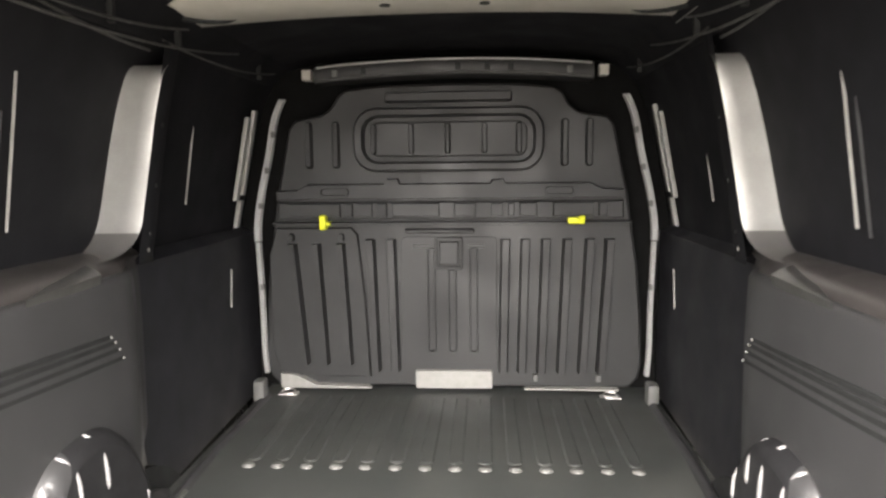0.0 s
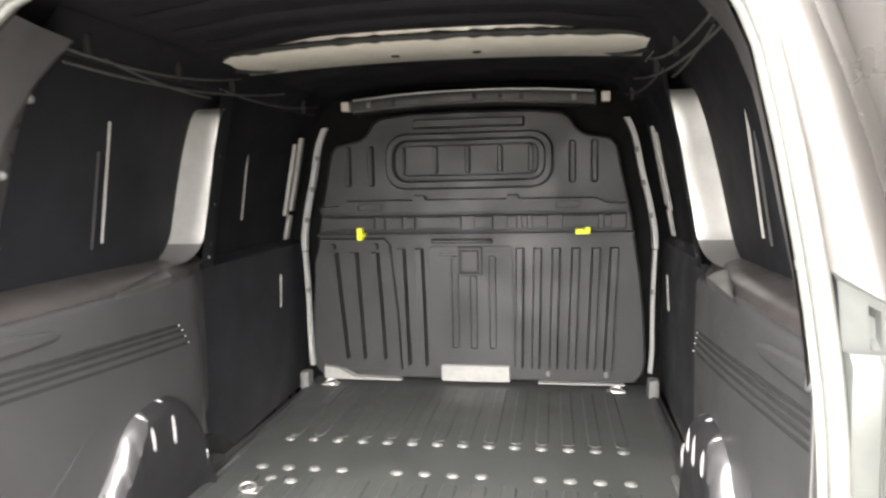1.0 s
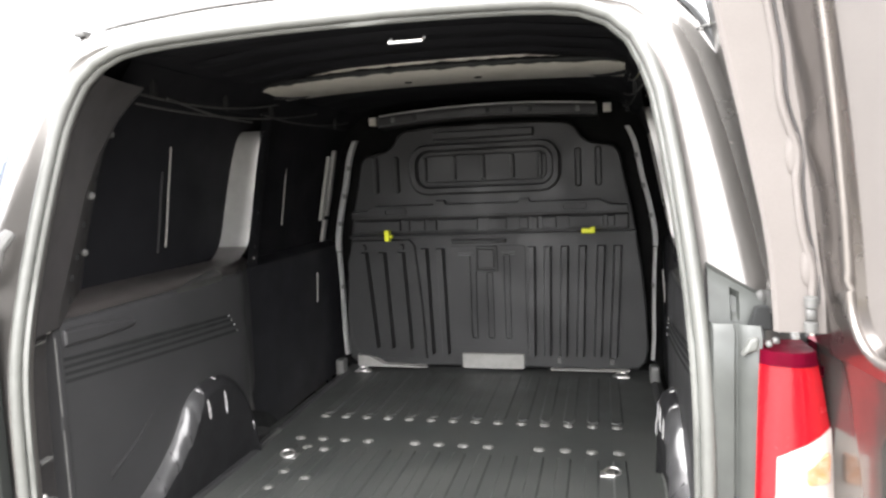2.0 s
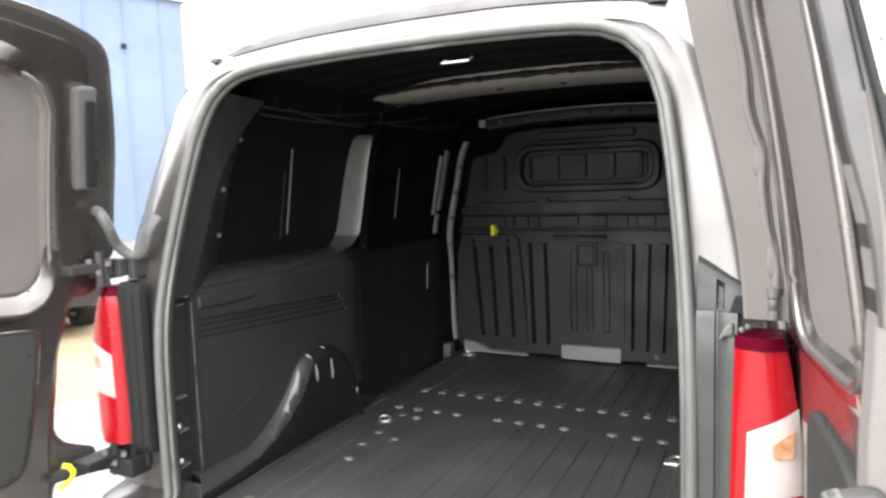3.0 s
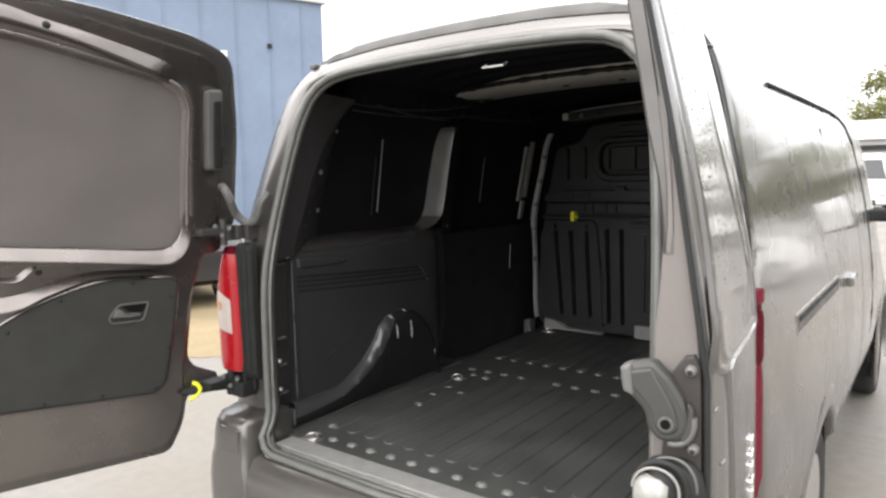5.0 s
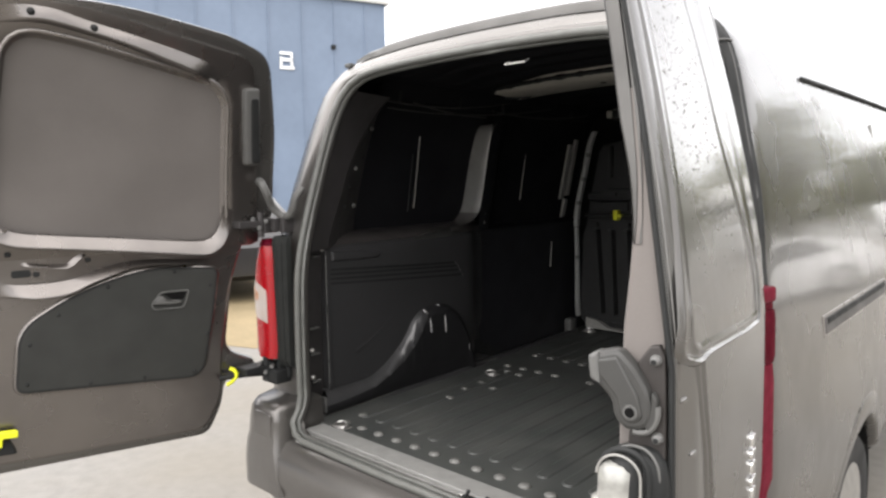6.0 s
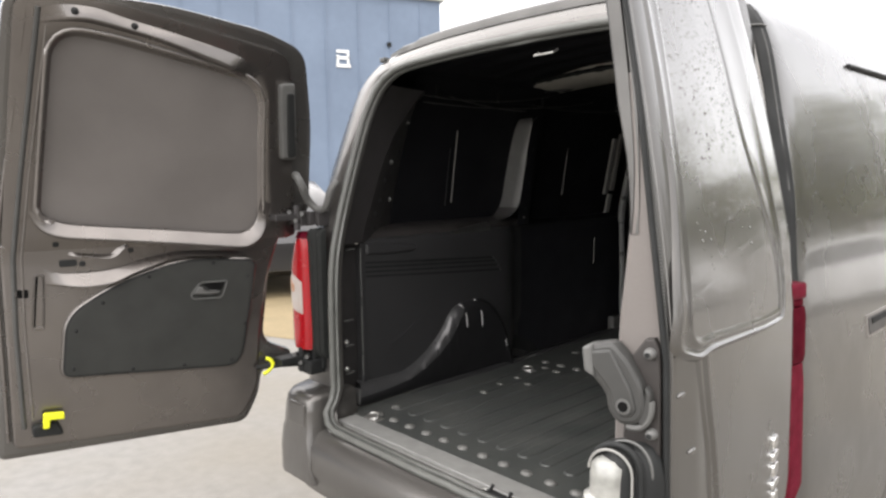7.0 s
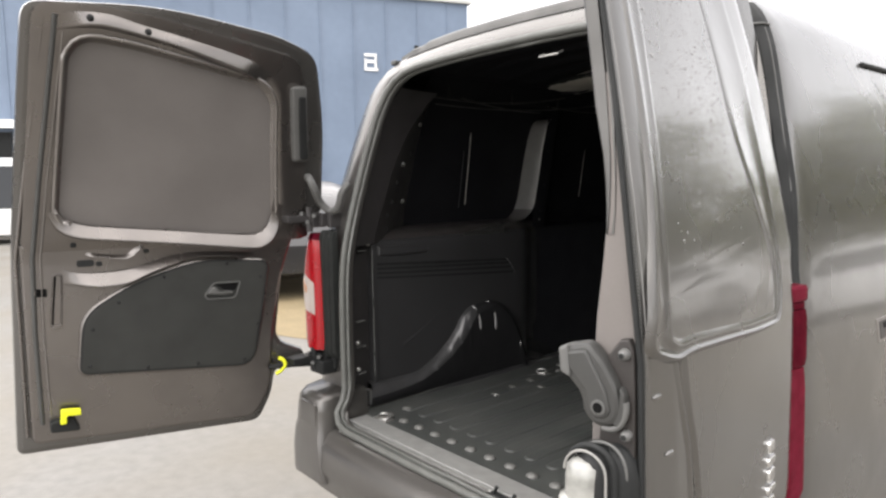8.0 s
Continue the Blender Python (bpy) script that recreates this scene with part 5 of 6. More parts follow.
# highlight beside the seal, added as a pale bar
door_bar("seal_edge", [(0.925, 0.72, -0.001), (0.928, 1.0, 0.0), (0.922, 1.25, 0.0), (0.889, 1.5, 0.001), (0.845, 1.8, 0.001), (0.824, 1.94, 0.0)], 0.0045, BEAD, left_door, left_put)
latch = on_door("latch", roundpoly([(0.84, 0.665), (0.93, 0.672), (0.93, 0.71), (0.86, 0.715)], 0.012, 3), -0.002, 0.030, BLACK, left_panel, left_put, 0.006, "black latch with a yellow release lever")
on_door("release_lever", roundpoly([(0.838, 0.722), (0.838, 0.742), (0.896, 0.748), (0.900, 0.700), (0.882, 0.700), (0.879, 0.726)], 0.004, 3), 0.022, 0.045, YELLOW, latch, left_put, 0.003)
# release mark below the lower hinge, hinges, wiring sleeve
for z, thick in ((1.345, 0.028), (0.79, 0.03)):
    bm = bmesh.new()
    for k in range(4):
        box(bm, -0.905 + 0.03 * k, -0.880 + 0.03 * k, -0.07 + 0.02 * k, -0.01 + 0.02 * k, z - thick - 0.006 * (k % 2), z + thick * 0.8, 0.005)
    tube(bm, [(-0.87, -0.055, z - 0.05), (-0.87, -0.055, z + 0.045)], 0.013, 10)
    box(bm, -0.93, -0.86, -0.15, -0.05, z - 0.012, z + 0.014, 0.005)
    hinge = part("hinge", bm, BLACK if z < 1 else POST, left_door, "steel door hinge")
    for dx, dy, dz in ((-0.018, -0.075, 0.02), (0.0, -0.06, -0.012), (0.022, -0.045, 0.012)):
        bm = bmesh.new()
        tube(bm, [(-0.865 + dx, dy, z + dz), (-0.855 + dx, dy - 0.012, z + dz)], 0.008, 8)
        part("bolt", bm, GREYPL, hinge)
bm = bmesh.new()
tube(bm, [(-0.925, -0.195, 0.745), (-0.918, -0.18, 0.752), (-0.908, -0.165, 0.77), (-0.906, -0.162, 0.785), (-0.912, -0.17, 0.80), (-0.922, -0.182, 0.806)], 0.0075, 8)
smooth(part("release_hook", bm, YELLOW, left_door, "yellow plastic release hook on the door stay"), 70)
bm = bmesh.new()
tube(bm, [(-0.93, -0.22, 0.775), (-0.90, -0.12, 0.772), (-0.85, -0.03, 0.77), (-0.82, 0.01, 0.77)], 0.010, 6)
box(bm, -0.90, -0.80, -0.06, 0.02, 0.735, 0.79, 0.008)
part("door_stay", bm, BLACK, left_door)


def sleeve(path, parent):
    bm = bmesh.new()
    line = resample(path, 46)
    tube(bm, line, [0.0135 if k % 2 else 0.0155 for k in range(46)], 10)
    smooth(part("wiring_sleeve", bm, GREYPL, parent, "corrugated grey wiring sleeve"), 30)


sleeve([left_put(0.02, 1.505, 0.0), (-0.825, -0.075, 1.50), (-0.812, -0.062, 1.46), (-0.826, -0.03, 1.41), (-0.812, 0.0, 1.377), (-0.778, 0.012, 1.380), (-0.755, 0.015, 1.41), (-0.744, 0.018, 1.445), (-0.735, 0.045, 1.48)], left_door)

# right door
B = radians(8.2)
right_plain = door_frame((0.87, -0.03), (math.sin(B), -math.cos(B)), (-math.cos(B), -math.sin(B)), 0.5, 0.10)


def right_put(u, z, w):
    """The right door is thinner towards its top and rolls off towards its free edge."""
    if w < 0:
        roll = 0.22 * max(0.0, u - 0.55) * float(np.interp(z, [1.24, 1.31], [1, 0])) * float(np.interp(-w, [0.047, 0.056], [0, 1]))
        w = w * (1 - float(np.interp(z, [0.6, 1.2, 1.35, 1.8, 2.05], [0.0, 0.012, 0.018, 0.044, 0.046])) / 0.055) + roll
    return right_plain(u, z, w)


RIGHT = [(0.21, 0.556), (0.612, 0.58), (0.615, 1.25), (0.60, 1.6), (0.575, 2.0), (0.4, 2.025), (0.17, 1.995), (0.01, 1.945), (-0.055, 1.70), (-0.07, 1.345), (-0.05, 1.295), (-0.045, 1.1), (-0.025, 0.87), (0.02, 0.815), (0.03, 0.765), (0.152, 0.752), (0.168, 0.66)]
right_door, right_panel = door_leaf("rear_door", "narrow right rear door, grey metallic, standing open", right_put, RIGHT,
    [0.04, 0.03, 0.1, 0.2, 0.05, 0.1, 0.05, 0.06, 0.1, 0.012, 0.012, 0.05, 0.02, 0.012, 0.015, 0.03, 0.04],
    [(-0.02, 1.265), (0.575, 1.265), (0.545, 1.975), (0.33, 1.98), (0.07, 1.925)], [(0.13, 1.30), (0.485, 1.32), (0.475, 1.90), (0.35, 1.89), (0.19, 1.835)],
    [0.04, 0.04, 0.05, 0.1, 0.05], [0.08, 0.07, 0.08, 0.06, 0.09],
    [(0.23, 0.585), (0.58, 0.60), (0.585, 1.30), (0.06, 1.30), (0.128, 1.1), (0.165, 0.87), (0.175, 0.70)], [0.04, 0.03, 0.01, 0.01, 0.05, 0.05, 0.05])
on_door("trim_panel", roundpoly([(0.24, 0.80), (0.52, 0.82), (0.53, 1.12), (0.40, 1.2), (0.19, 1.208), (0.205, 1.0)], 0.04, 5), -0.002, 0.010, PANEL, right_panel, right_put, 0.005, "dark plastic trim panel")
door_bar("upper_swage", [(0.50, 1.955, 0.002), (0.42, 1.93, 0.004), (0.29, 1.88, 0.004), (0.215, 1.838, 0.002)], 0.015, PAINT, right_door, right_put, n=10)
for z, thick in ((1.345, 0.028), (0.79, 0.03)):
    bm = bmesh.new()
    box(bm, 0.80, 0.88, -0.045, 0.02, z - thick, z + thick, 0.010)
    tube(bm, [(0.85, -0.05, z - 0.045), (0.85, -0.05, z + 0.04)], 0.012, 10)
    part("hinge", bm, PAINT, right_door, "painted steel door hinge")
levels = (1.285, 1.353, 1.42, 1.484, 1.607, 1.731, 1.847, 1.93)
bm = bmesh.new()
rows = []
for k in range(22):
    z = 1.30 + (1.93 - 1.30) * k / 21
    x0 = float(np.interp(z, levels, [0.797, 0.793, 0.786, 0.776, 0.750, 0.722, 0.698, 0.675]))
    x1 = float(np.interp(z, levels, [0.866, 0.864, 0.854, 0.847, 0.832, 0.812, 0.790, 0.77]))
    y0 = -0.060
    rows.append([(x0 + 0.02, y0 + 0.05, z), (x0, y0, z), (x0 + 0.006, y0 - 0.008, z), (x0 * 0.5 + x1 * 0.5, -0.068, z), (x1 - 0.006, -0.074, z), (x1, -0.076, z), (x1 + 0.006, -0.068, z)])
grid(bm, rows, False)
hinge_side = smooth(part("hinge_side", bm, SHEET, right_door, "broad painted hinge side of the open door"), 40)
# jamb closing the gap between the hinge side and the body's corner
bm = bmesh.new()
rows = []
for k in range(16):
    z = 1.30 + (1.90 - 1.30) * k / 15
    x0 = float(np.interp(z, levels, [0.797, 0.793, 0.786, 0.776, 0.750, 0.722, 0.698, 0.675]))
    rows.append([(x0 + dx, y, z) for dx, y in ((0.020, -0.012), (0.030, 0.05), (0.035, 0.10), (0.034, 0.17))])
grid(bm, rows, False)
smooth(part("jamb", bm, PAINT, right_door), 50)
# stepped fold along it, bulging at two stays, and the hinge's knuckles
fold = []
for k in range(60):
    z = 1.345 + (1.92 - 1.345) * k / 59
    x = float(np.interp(z, levels, [0.866, 0.864, 0.854, 0.847, 0.832, 0.812, 0.790, 0.77])) - 0.020
    x += 0.007 * math.exp(-((z - 1.575) / 0.03) ** 2) + 0.008 * math.exp(-((z - 1.40) / 0.04) ** 2) - 0.005 * math.exp(-((z - 1.66) / 0.04) ** 2)
    fold.append((x, -0.075, z))
for dx, dy, r, mat, name in ((0.0, 0.0, 0.006, SHEET, "fold"), (0.010, 0.002, 0.0022, POST, "fold_seam")):
    bm = bmesh.new()
    tube(bm, [(x + dx, y + dy, z) for x, y, z in fold], r, 8)
    smooth(part(name, bm, mat, hinge_side), 80)
for z in (1.575, 1.405):
    bm = bmesh.new()
    x = min(fold, key=lambda p: abs(p[2] - z))[0]
    bmesh.ops.create_uvsphere(bm, u_segments=12, v_segments=8, radius=1, matrix=Matrix.Translation((x - 0.004, -0.072, z)) @ Matrix.Diagonal((0.011, 0.008, 0.034, 1)))
    smooth(part("stay", bm, SHEET, hinge_side), 80)
for z, r in ((1.312, 0.010), (1.332, 0.008), (1.350, 0.010)):
    bm = bmesh.new()
    tube(bm, [(0.842, -0.084, z - 0.009), (0.842, -0.084, z - 0.007), (0.842, -0.084, z + 0.007), (0.842, -0.084, z + 0.009)], [r * 0.7, r, r, r * 0.7], 12)
    smooth(part("knuckle", bm, GREYPL, hinge_side), 50)
# outer face: pressed frame round the blanked window, swage lines
wo = roundpoly([(0.085, 1.221), (0.20, 1.224), (0.35, 1.237), (0.50, 1.249), (0.555, 1.246), (0.610, 1.266), (0.603, 1.335), (0.578, 1.42), (0.562, 1.50), (0.552, 1.60), (0.545, 1.72), (0.53, 1.965),
    (0.38, 1.99), (0.17, 1.95), (0.09, 1.85), (0.062, 1.70), (0.052, 1.56), (0.050, 1.42), (0.058, 1.30)], [0.018, 0.05, 0.05, 0.02, 0.02, 0.018, 0.03, 0.035, 0.035, 0.045, 0.06, 0.05, 0.08, 0.06, 0.06, 0.06, 0.06, 0.06, 0.03], 4)
wi = roundpoly([(0.098, 1.231), (0.205, 1.2335), (0.352, 1.2465), (0.495, 1.2585), (0.535, 1.258), (0.564, 1.270), (0.556, 1.345), (0.541, 1.42), (0.530, 1.50), (0.520, 1.60), (0.505, 1.72), (0.485, 1.935),
    (0.38, 1.955), (0.28, 1.925), (0.222, 1.82), (0.200, 1.70), (0.190, 1.57), (0.120, 1.42), (0.078, 1.31)], [0.016, 0.04, 0.05, 0.02, 0.015, 0.014, 0.03, 0.035, 0.035, 0.045, 0.06, 0.05, 0.04, 0.05, 0.05, 0.05, 0.05, 0.06, 0.03], 4)


def between(f):
    return [(a[0] + (b[0] - a[0]) * f, a[1] + (b[1] - a[1]) * f) for a, b in zip(wo, wi)]


bm = bmesh.new()
grid(bm, [[right_put(a, b, w) for a, b in r] for r, w in ((inset(wo, -0.010), -0.0560), (inset(wo, -0.004), -0.0655), (wo, -0.0690), (between(0.12), -0.0672), (between(0.25), -0.0632), (between(0.5), -0.0622), (between(0.75), -0.0628),
          (between(0.88), -0.0648), (wi, -0.0656), (inset(wi, 0.004), -0.0640), (inset(wi, 0.011), -0.0590))], True)
smooth(part("outer_frame", bm, PAINT, right_door, "double rolled frame round the blanked window"), 50)
bm = bmesh.new()
fill(bm, dense(inset(wi, 0.009), 0.05), right_put, -0.0605)
blank = part("outer_blank", bm, PAINT, right_door, "blanked door window, wet with rain drops")
rng = random.Random(5)
bm = bmesh.new()
for _ in range(520):
    u, z = rng.uniform(0.22, 0.50), rng.triangular(1.32, 1.90, 1.62)
    r = rng.uniform(0.0008, 0.0018) * (1.6 if rng.random() < 0.12 else 1)
    lift = Vector(right_put(u, z, -0.0602 - r * 0.35)) - Vector(right_put(u, z, -0.0602))
    out = bmesh.ops.create_icosphere(bm, subdivisions=1, radius=r, matrix=Matrix.Translation(Vector(right_put(u, z, -0.0602)) + lift * 0.4) @ Matrix.Diagonal((0.5, 1, rng.uniform(1.0, 1.7), 1)))
drops = smooth(part("rain_drop", bm, WATER, blank), 180)
tagged(drops, "small rain drops on the blanked window", kind="stuff")
# double swage below the frame's corner
swage_z = [0.60, 0.85, 1.035, 1.105, 1.178, 1.236]
for d, us in ((0, [0.468, 0.466, 0.467, 0.481, 0.505, 0.517]), (1, [0.496, 0.495, 0.498, 0.507, 0.532, 0.549])):
    bm = bmesh.new()
    rows = []
    for k in range(26):
        z = 0.60 + 0.642 * k / 25
        u = float(np.interp(z, swage_z, us))
        rows.append([right_put(u + a, z, w) for a, w in ((0.011, -0.0575), (0.006, -0.0600), (0.003, -0.0632), (0.0, -0.0640), (-0.003, -0.0628), (-0.006, -0.0595), (-0.010, -0.0575))])
    grid(bm, rows, False)
    smooth(part("swage", bm, PAINT, right_door), 60)
# rolled band along the free edge
bm = bmesh.new()
rows = []
for k in range(26):
    z = 0.60 + 0.655 * k / 25
    u0 = float(np.interp(z, swage_z, [0.505, 0.504, 0.507, 0.516, 0.541, 0.556]))
    rows.append([right_put(u0 + (0.604 - u0) * j / 8, z, -0.0594) for j in range(9)] + [right_put(0.609, z, -0.0565)])
grid(bm, rows, False)
smooth(part("edge_roll", bm, PAINT, right_door, "rolled edge of the outer door skin"), 60)
for u, z in ((0.590, 1.203), (0.565, 1.122)):
    bm = bmesh.new()
    bmesh.ops.create_uvsphere(bm, u_segments=10, v_segments=6, radius=1, matrix=Matrix.Translation(right_put(u, z, -0.060)) @ Matrix.Diagonal((0.003, 0.011, 0.004, 1)))
    smooth(part("water_bead", bm, WATER, right_door), 180)
# chrome badge low on the outer face, in plain shapes
badge = None
for k, (h, w) in enumerate(((0.022, 0.030), (0.016, 0.040), (0.024, 0.034), (0.015, 0.044), (0.026, 0.028), (0.018, 0.036), (0.022, 0.032))):
    z = 0.992 - 0.0265 * k
    ob = on_door("badge_piece" if badge else "badge", roundpoly([(0.118 - w / 2, z - h / 2), (0.118 + w / 2, z - h / 2), (0.118 + w / 2, z + h / 2), (0.118 - w / 2, z + h / 2)], 0.005, 3), -0.056, -0.064, CHROME, badge or right_door, right_put, 0.003, "" if badge else "worn chrome badge")
    badge = badge or ob
# free edge: seal, striker plate, lever, barrel
def on_edge(a, b, w):
    return right_put(0.612 + w, b, a)


door_bar("edge_seal", [(0.612, 0.62, -0.036), (0.618, 1.0, -0.038), (0.620, 1.25, -0.038), (0.607, 1.6, -0.036), (0.588, 1.92, -0.036)], 0.004, BLACK, right_door, right_put)
edge_z = [0.60, 0.8, 1.0, 1.2, 1.28, 1.34, 1.4, 1.47, 1.53, 1.6, 1.8, 1.95]
edge_u = [0.600, 0.604, 0.607, 0.609, 0.608, 0.606, 0.604, 0.601, 0.599, 0.596, 0.585, 0.575]
for name, mat, z0, z1, w0, d in (("edge_strip", SHEET, 0.60, 1.62, -0.030, 0.005), ("upper_edge", LIP, 1.41, 1.95, -0.030, 0.0065), ("edge_fold", PAINT, 0.60, 1.95, -0.046, 0.008)):
    bm = bmesh.new()
    rows = []
    for k in range(17):
        z = z0 + (z1 - z0) * k / 16
        u = float(np.interp(z, edge_z, edge_u))
        w1 = -0.040 if name == "edge_fold" else float(np.interp(z, [0.6, 1.2, 1.28, 1.355, 1.42, 1.5, 1.58, 1.95], [0.045, 0.042, 0.038, 0.025, 0.013, 0.011, 0.018, 0.024]))
        if name == "upper_edge":
            w0 = float(np.interp(z, [1.41, 1.60], [w1 - 0.012, -0.030]))
        row = [right_put(u - 0.03, z, w0), right_put(u + d - 0.003, z, w0), right_put(u + d, z, w0 + 0.003)]
        if name == "upper_edge":
            # two rolled folds with a groove between them
            mid = w0 + (w1 - w0) * 0.45
            row += [right_put(u + d, z, mid - 0.006), right_put(u + d - 0.005, z, mid - 0.003), right_put(u + d - 0.005, z, mid + 0.001), right_put(u + d, z, mid + 0.004)]
        rows.append(row + [right_put(u + d, z, w1 - 0.003), right_put(u + d - 0.003, z, w1), right_put(u - 0.03, z, w1)])
    grid(bm, rows, True, True)
    smooth(part(name, bm, mat, right_door), 40)
bm = bmesh.new()
for k in range(280):
    z = 0.66 + 1.22 * k / 279
    u = float(np.interp(z, [0.60, 0.8, 1.0, 1.25, 1.4, 1.6, 1.8, 1.95], [0.600, 0.604, 0.607, 0.609, 0.604, 0.596, 0.585, 0.575])) + 0.009
    a = [right_put(u + d, z + h, w) for w in (-0.044, -0.036) for d in (-0.004, 0.0005) for h in (-0.0016, 0.0016)]
    vs = [bm.verts.new(p) for p in a]
    for f in ((0, 1, 3, 2), (4, 6, 7, 5), (2, 3, 7, 6), (0, 2, 6, 4), (1, 5, 7, 3)):
        bm.faces.new([vs[i] for i in f])
part("ribbed_strip", bm, RUBBER, right_door)
bm = bmesh.new()
slab(bm, dense([(-0.030, 1.0), (0.030, 1.0), (0.026, 1.15), (0.014, 1.255), (-0.006, 1.278), (-0.022, 1.280), (-0.030, 1.265)], 0.03), on_edge, 0.0, 0.012, 0.003)
plate = part("lock_plate", bm, PLATE, right_door, "brown-grey lock plate on the door's edge")
for w, z in ((-0.015, 1.261), (-0.018, 1.157)):
    bm = bmesh.new()
    tube(bm, [right_put(0.622, z, w), right_put(0.627, z, w), right_put(0.634, z, w), right_put(0.636, z, w)], [0.0078, 0.0078, 0.006, 0.003], 12)
    bolt = smooth(part("bolt", bm, GREYPL, plate), 50)
    bm = bmesh.new()
    tube(bm, [right_put(0.634, z, w), right_put(0.6375, z, w)], 0.0035, 8)
    part("socket", bm, BLACK, bolt)
bm = bmesh.new()
lever_loop = roundpoly([(0.076, 1.262), (0.034, 1.273), (0.012, 1.250), (-0.010, 1.215), (-0.012, 1.184), (0.002, 1.166), (0.026, 1.163), (0.043, 1.178), (0.046, 1.203), (0.073, 1.228)], [0.006, 0.010, 0.01, 0.014, 0.011, 0.011, 0.009, 0.011, 0.011, 0.006], 4)
slab(bm, lever_loop, on_edge, 0.006, 0.026, 0.007)
lever = smooth(part("lock_lever", bm, LEVER, right_door, "grey plastic lock lever with a pale tip"), 40)
bm = bmesh.new()
slab(bm, inset(roundpoly([(0.070, 1.260), (0.034, 1.268), (0.004, 1.215), (-0.003, 1.186), (0.008, 1.172), (0.026, 1.170), (0.038, 1.184), (0.042, 1.206), (0.068, 1.234)], 0.007, 4), 0.004), on_edge, 0.02, 0.029, 0.004)
smooth(part("lever_rib", bm, LEVER, lever), 40)
bm = bmesh.new()
slab(bm, roundpoly([(0.0775, 1.260), (0.062, 1.2665), (0.059, 1.222), (0.0745, 1.228)], 0.004, 3), on_edge, 0.004, 0.030, 0.004)
smooth(part("lever_tip", bm, GREYPL, lever), 40)
bm = bmesh.new()
tube(bm, [on_edge(0.018, 1.191, w) for w in (0.024, 0.031, 0.0315, 0.028)], [0.010, 0.010, 0.006, 0.005], 14)
pivot = smooth(part("pivot", bm, GREYPL, lever), 40)
bm = bmesh.new()
tube(bm, [on_edge(0.018, 1.191, w) for w in (0.025, 0.0325)], 0.0068, 12)
part("pivot_hole", bm, VOID, pivot)
bm = bmesh.new()
slab(bm, roundpoly([(-0.020, 1.212), (-0.010, 1.222), (-0.006, 1.19), (0.004, 1.172), (-0.006, 1.163), (-0.020, 1.178)], 0.005, 3), on_edge, 0.010, 0.024, 0.004)
smooth(part("stop", bm, LEVER, lever), 40)
bm = bmesh.new()
tube(bm, [on_edge(0.010 + 0.030 * math.cos(a), 1.196 + 0.034 * math.sin(a), 0.020) for a in (math.pi * (0.95 + 0.62 * k / 14) for k in range(15))], 0.0045, 8)
smooth(part("lever_guard", bm, GREYPL, lever), 60)
# barrel: dark outer collar, grey collar, pale pin with a lip
bm = bmesh.new()
tube(bm, [right_put(0.622, z, -0.002) for z in (0.96, 1.05, 1.10, 1.125, 1.138, 1.143)], [0.030, 0.031, 0.030, 0.025, 0.015, 0.004], 16)
barrel = smooth(part("lock_barrel", bm, BLACK, right_door, "pale lock barrel in a dark collar"), 50)
bm = bmesh.new()
tube(bm, [right_put(0.632, z, 0.022) for z in (0.96, 1.05, 1.10, 1.124, 1.138, 1.144)], [0.034, 0.034, 0.033, 0.028, 0.017, 0.004], 16)
smooth(part("collar", bm, BLACK, barrel), 50)
for u, c, r, top, thick, mat in ((0.640, 0.010, 0.036, 1.146, 0.0022, GREYPL), (0.652, 0.020, 0.034, 1.143, 0.0045, BLACK), (0.660, 0.026, 0.030, 1.137, 0.0018, PALE)):
    bm = bmesh.new()
    tube(bm, [right_put(u, top - r + r * math.sin(a), c + r * math.cos(a)) for a in (math.pi * k / 16 for k in range(17))] + [right_put(u, 0.98, c - r)], thick, 8)
    smooth(part("collar_ring", bm, mat, barrel), 60)
bm = bmesh.new()
tube(bm, [right_put(0.648, z, 0.032) for z in (0.97, 1.060, 1.064, 1.070, 1.074, 1.10, 1.115, 1.122, 1.126)], [0.026, 0.026, 0.035, 0.034, 0.026, 0.026, 0.024, 0.017, 0.004], 18)
smooth(part("barrel_pin", bm, LENSW, barrel, "milky plastic pin with a lip"), 40)

# ---- bumper, wheels, cab ----
bm = bmesh.new()
prof = [(0.10, 0.30), (-0.06, 0.29), (-0.125, 0.33), (-0.145, 0.42), (-0.135, 0.50), (-0.10, 0.545), (-0.03, 0.562), (0.04, 0.56), (0.10, 0.52)]
rows = []
for k in range(29):
    x = -0.955 + 1.91 * k / 28
    q = max(0, (abs(x) - 0.70) / 0.255)
    back = 0.13 * q ** 2.5
    rows.append([(x * (1 - 0.0 * q), y + back * (1 if y < 0.05 else 0.3), z) for y, z in prof])
grid(bm, rows, False)
bumper = smooth(part("bumper", bm, BUMPER, van, "grey rear bumper with raised corners"), 50)
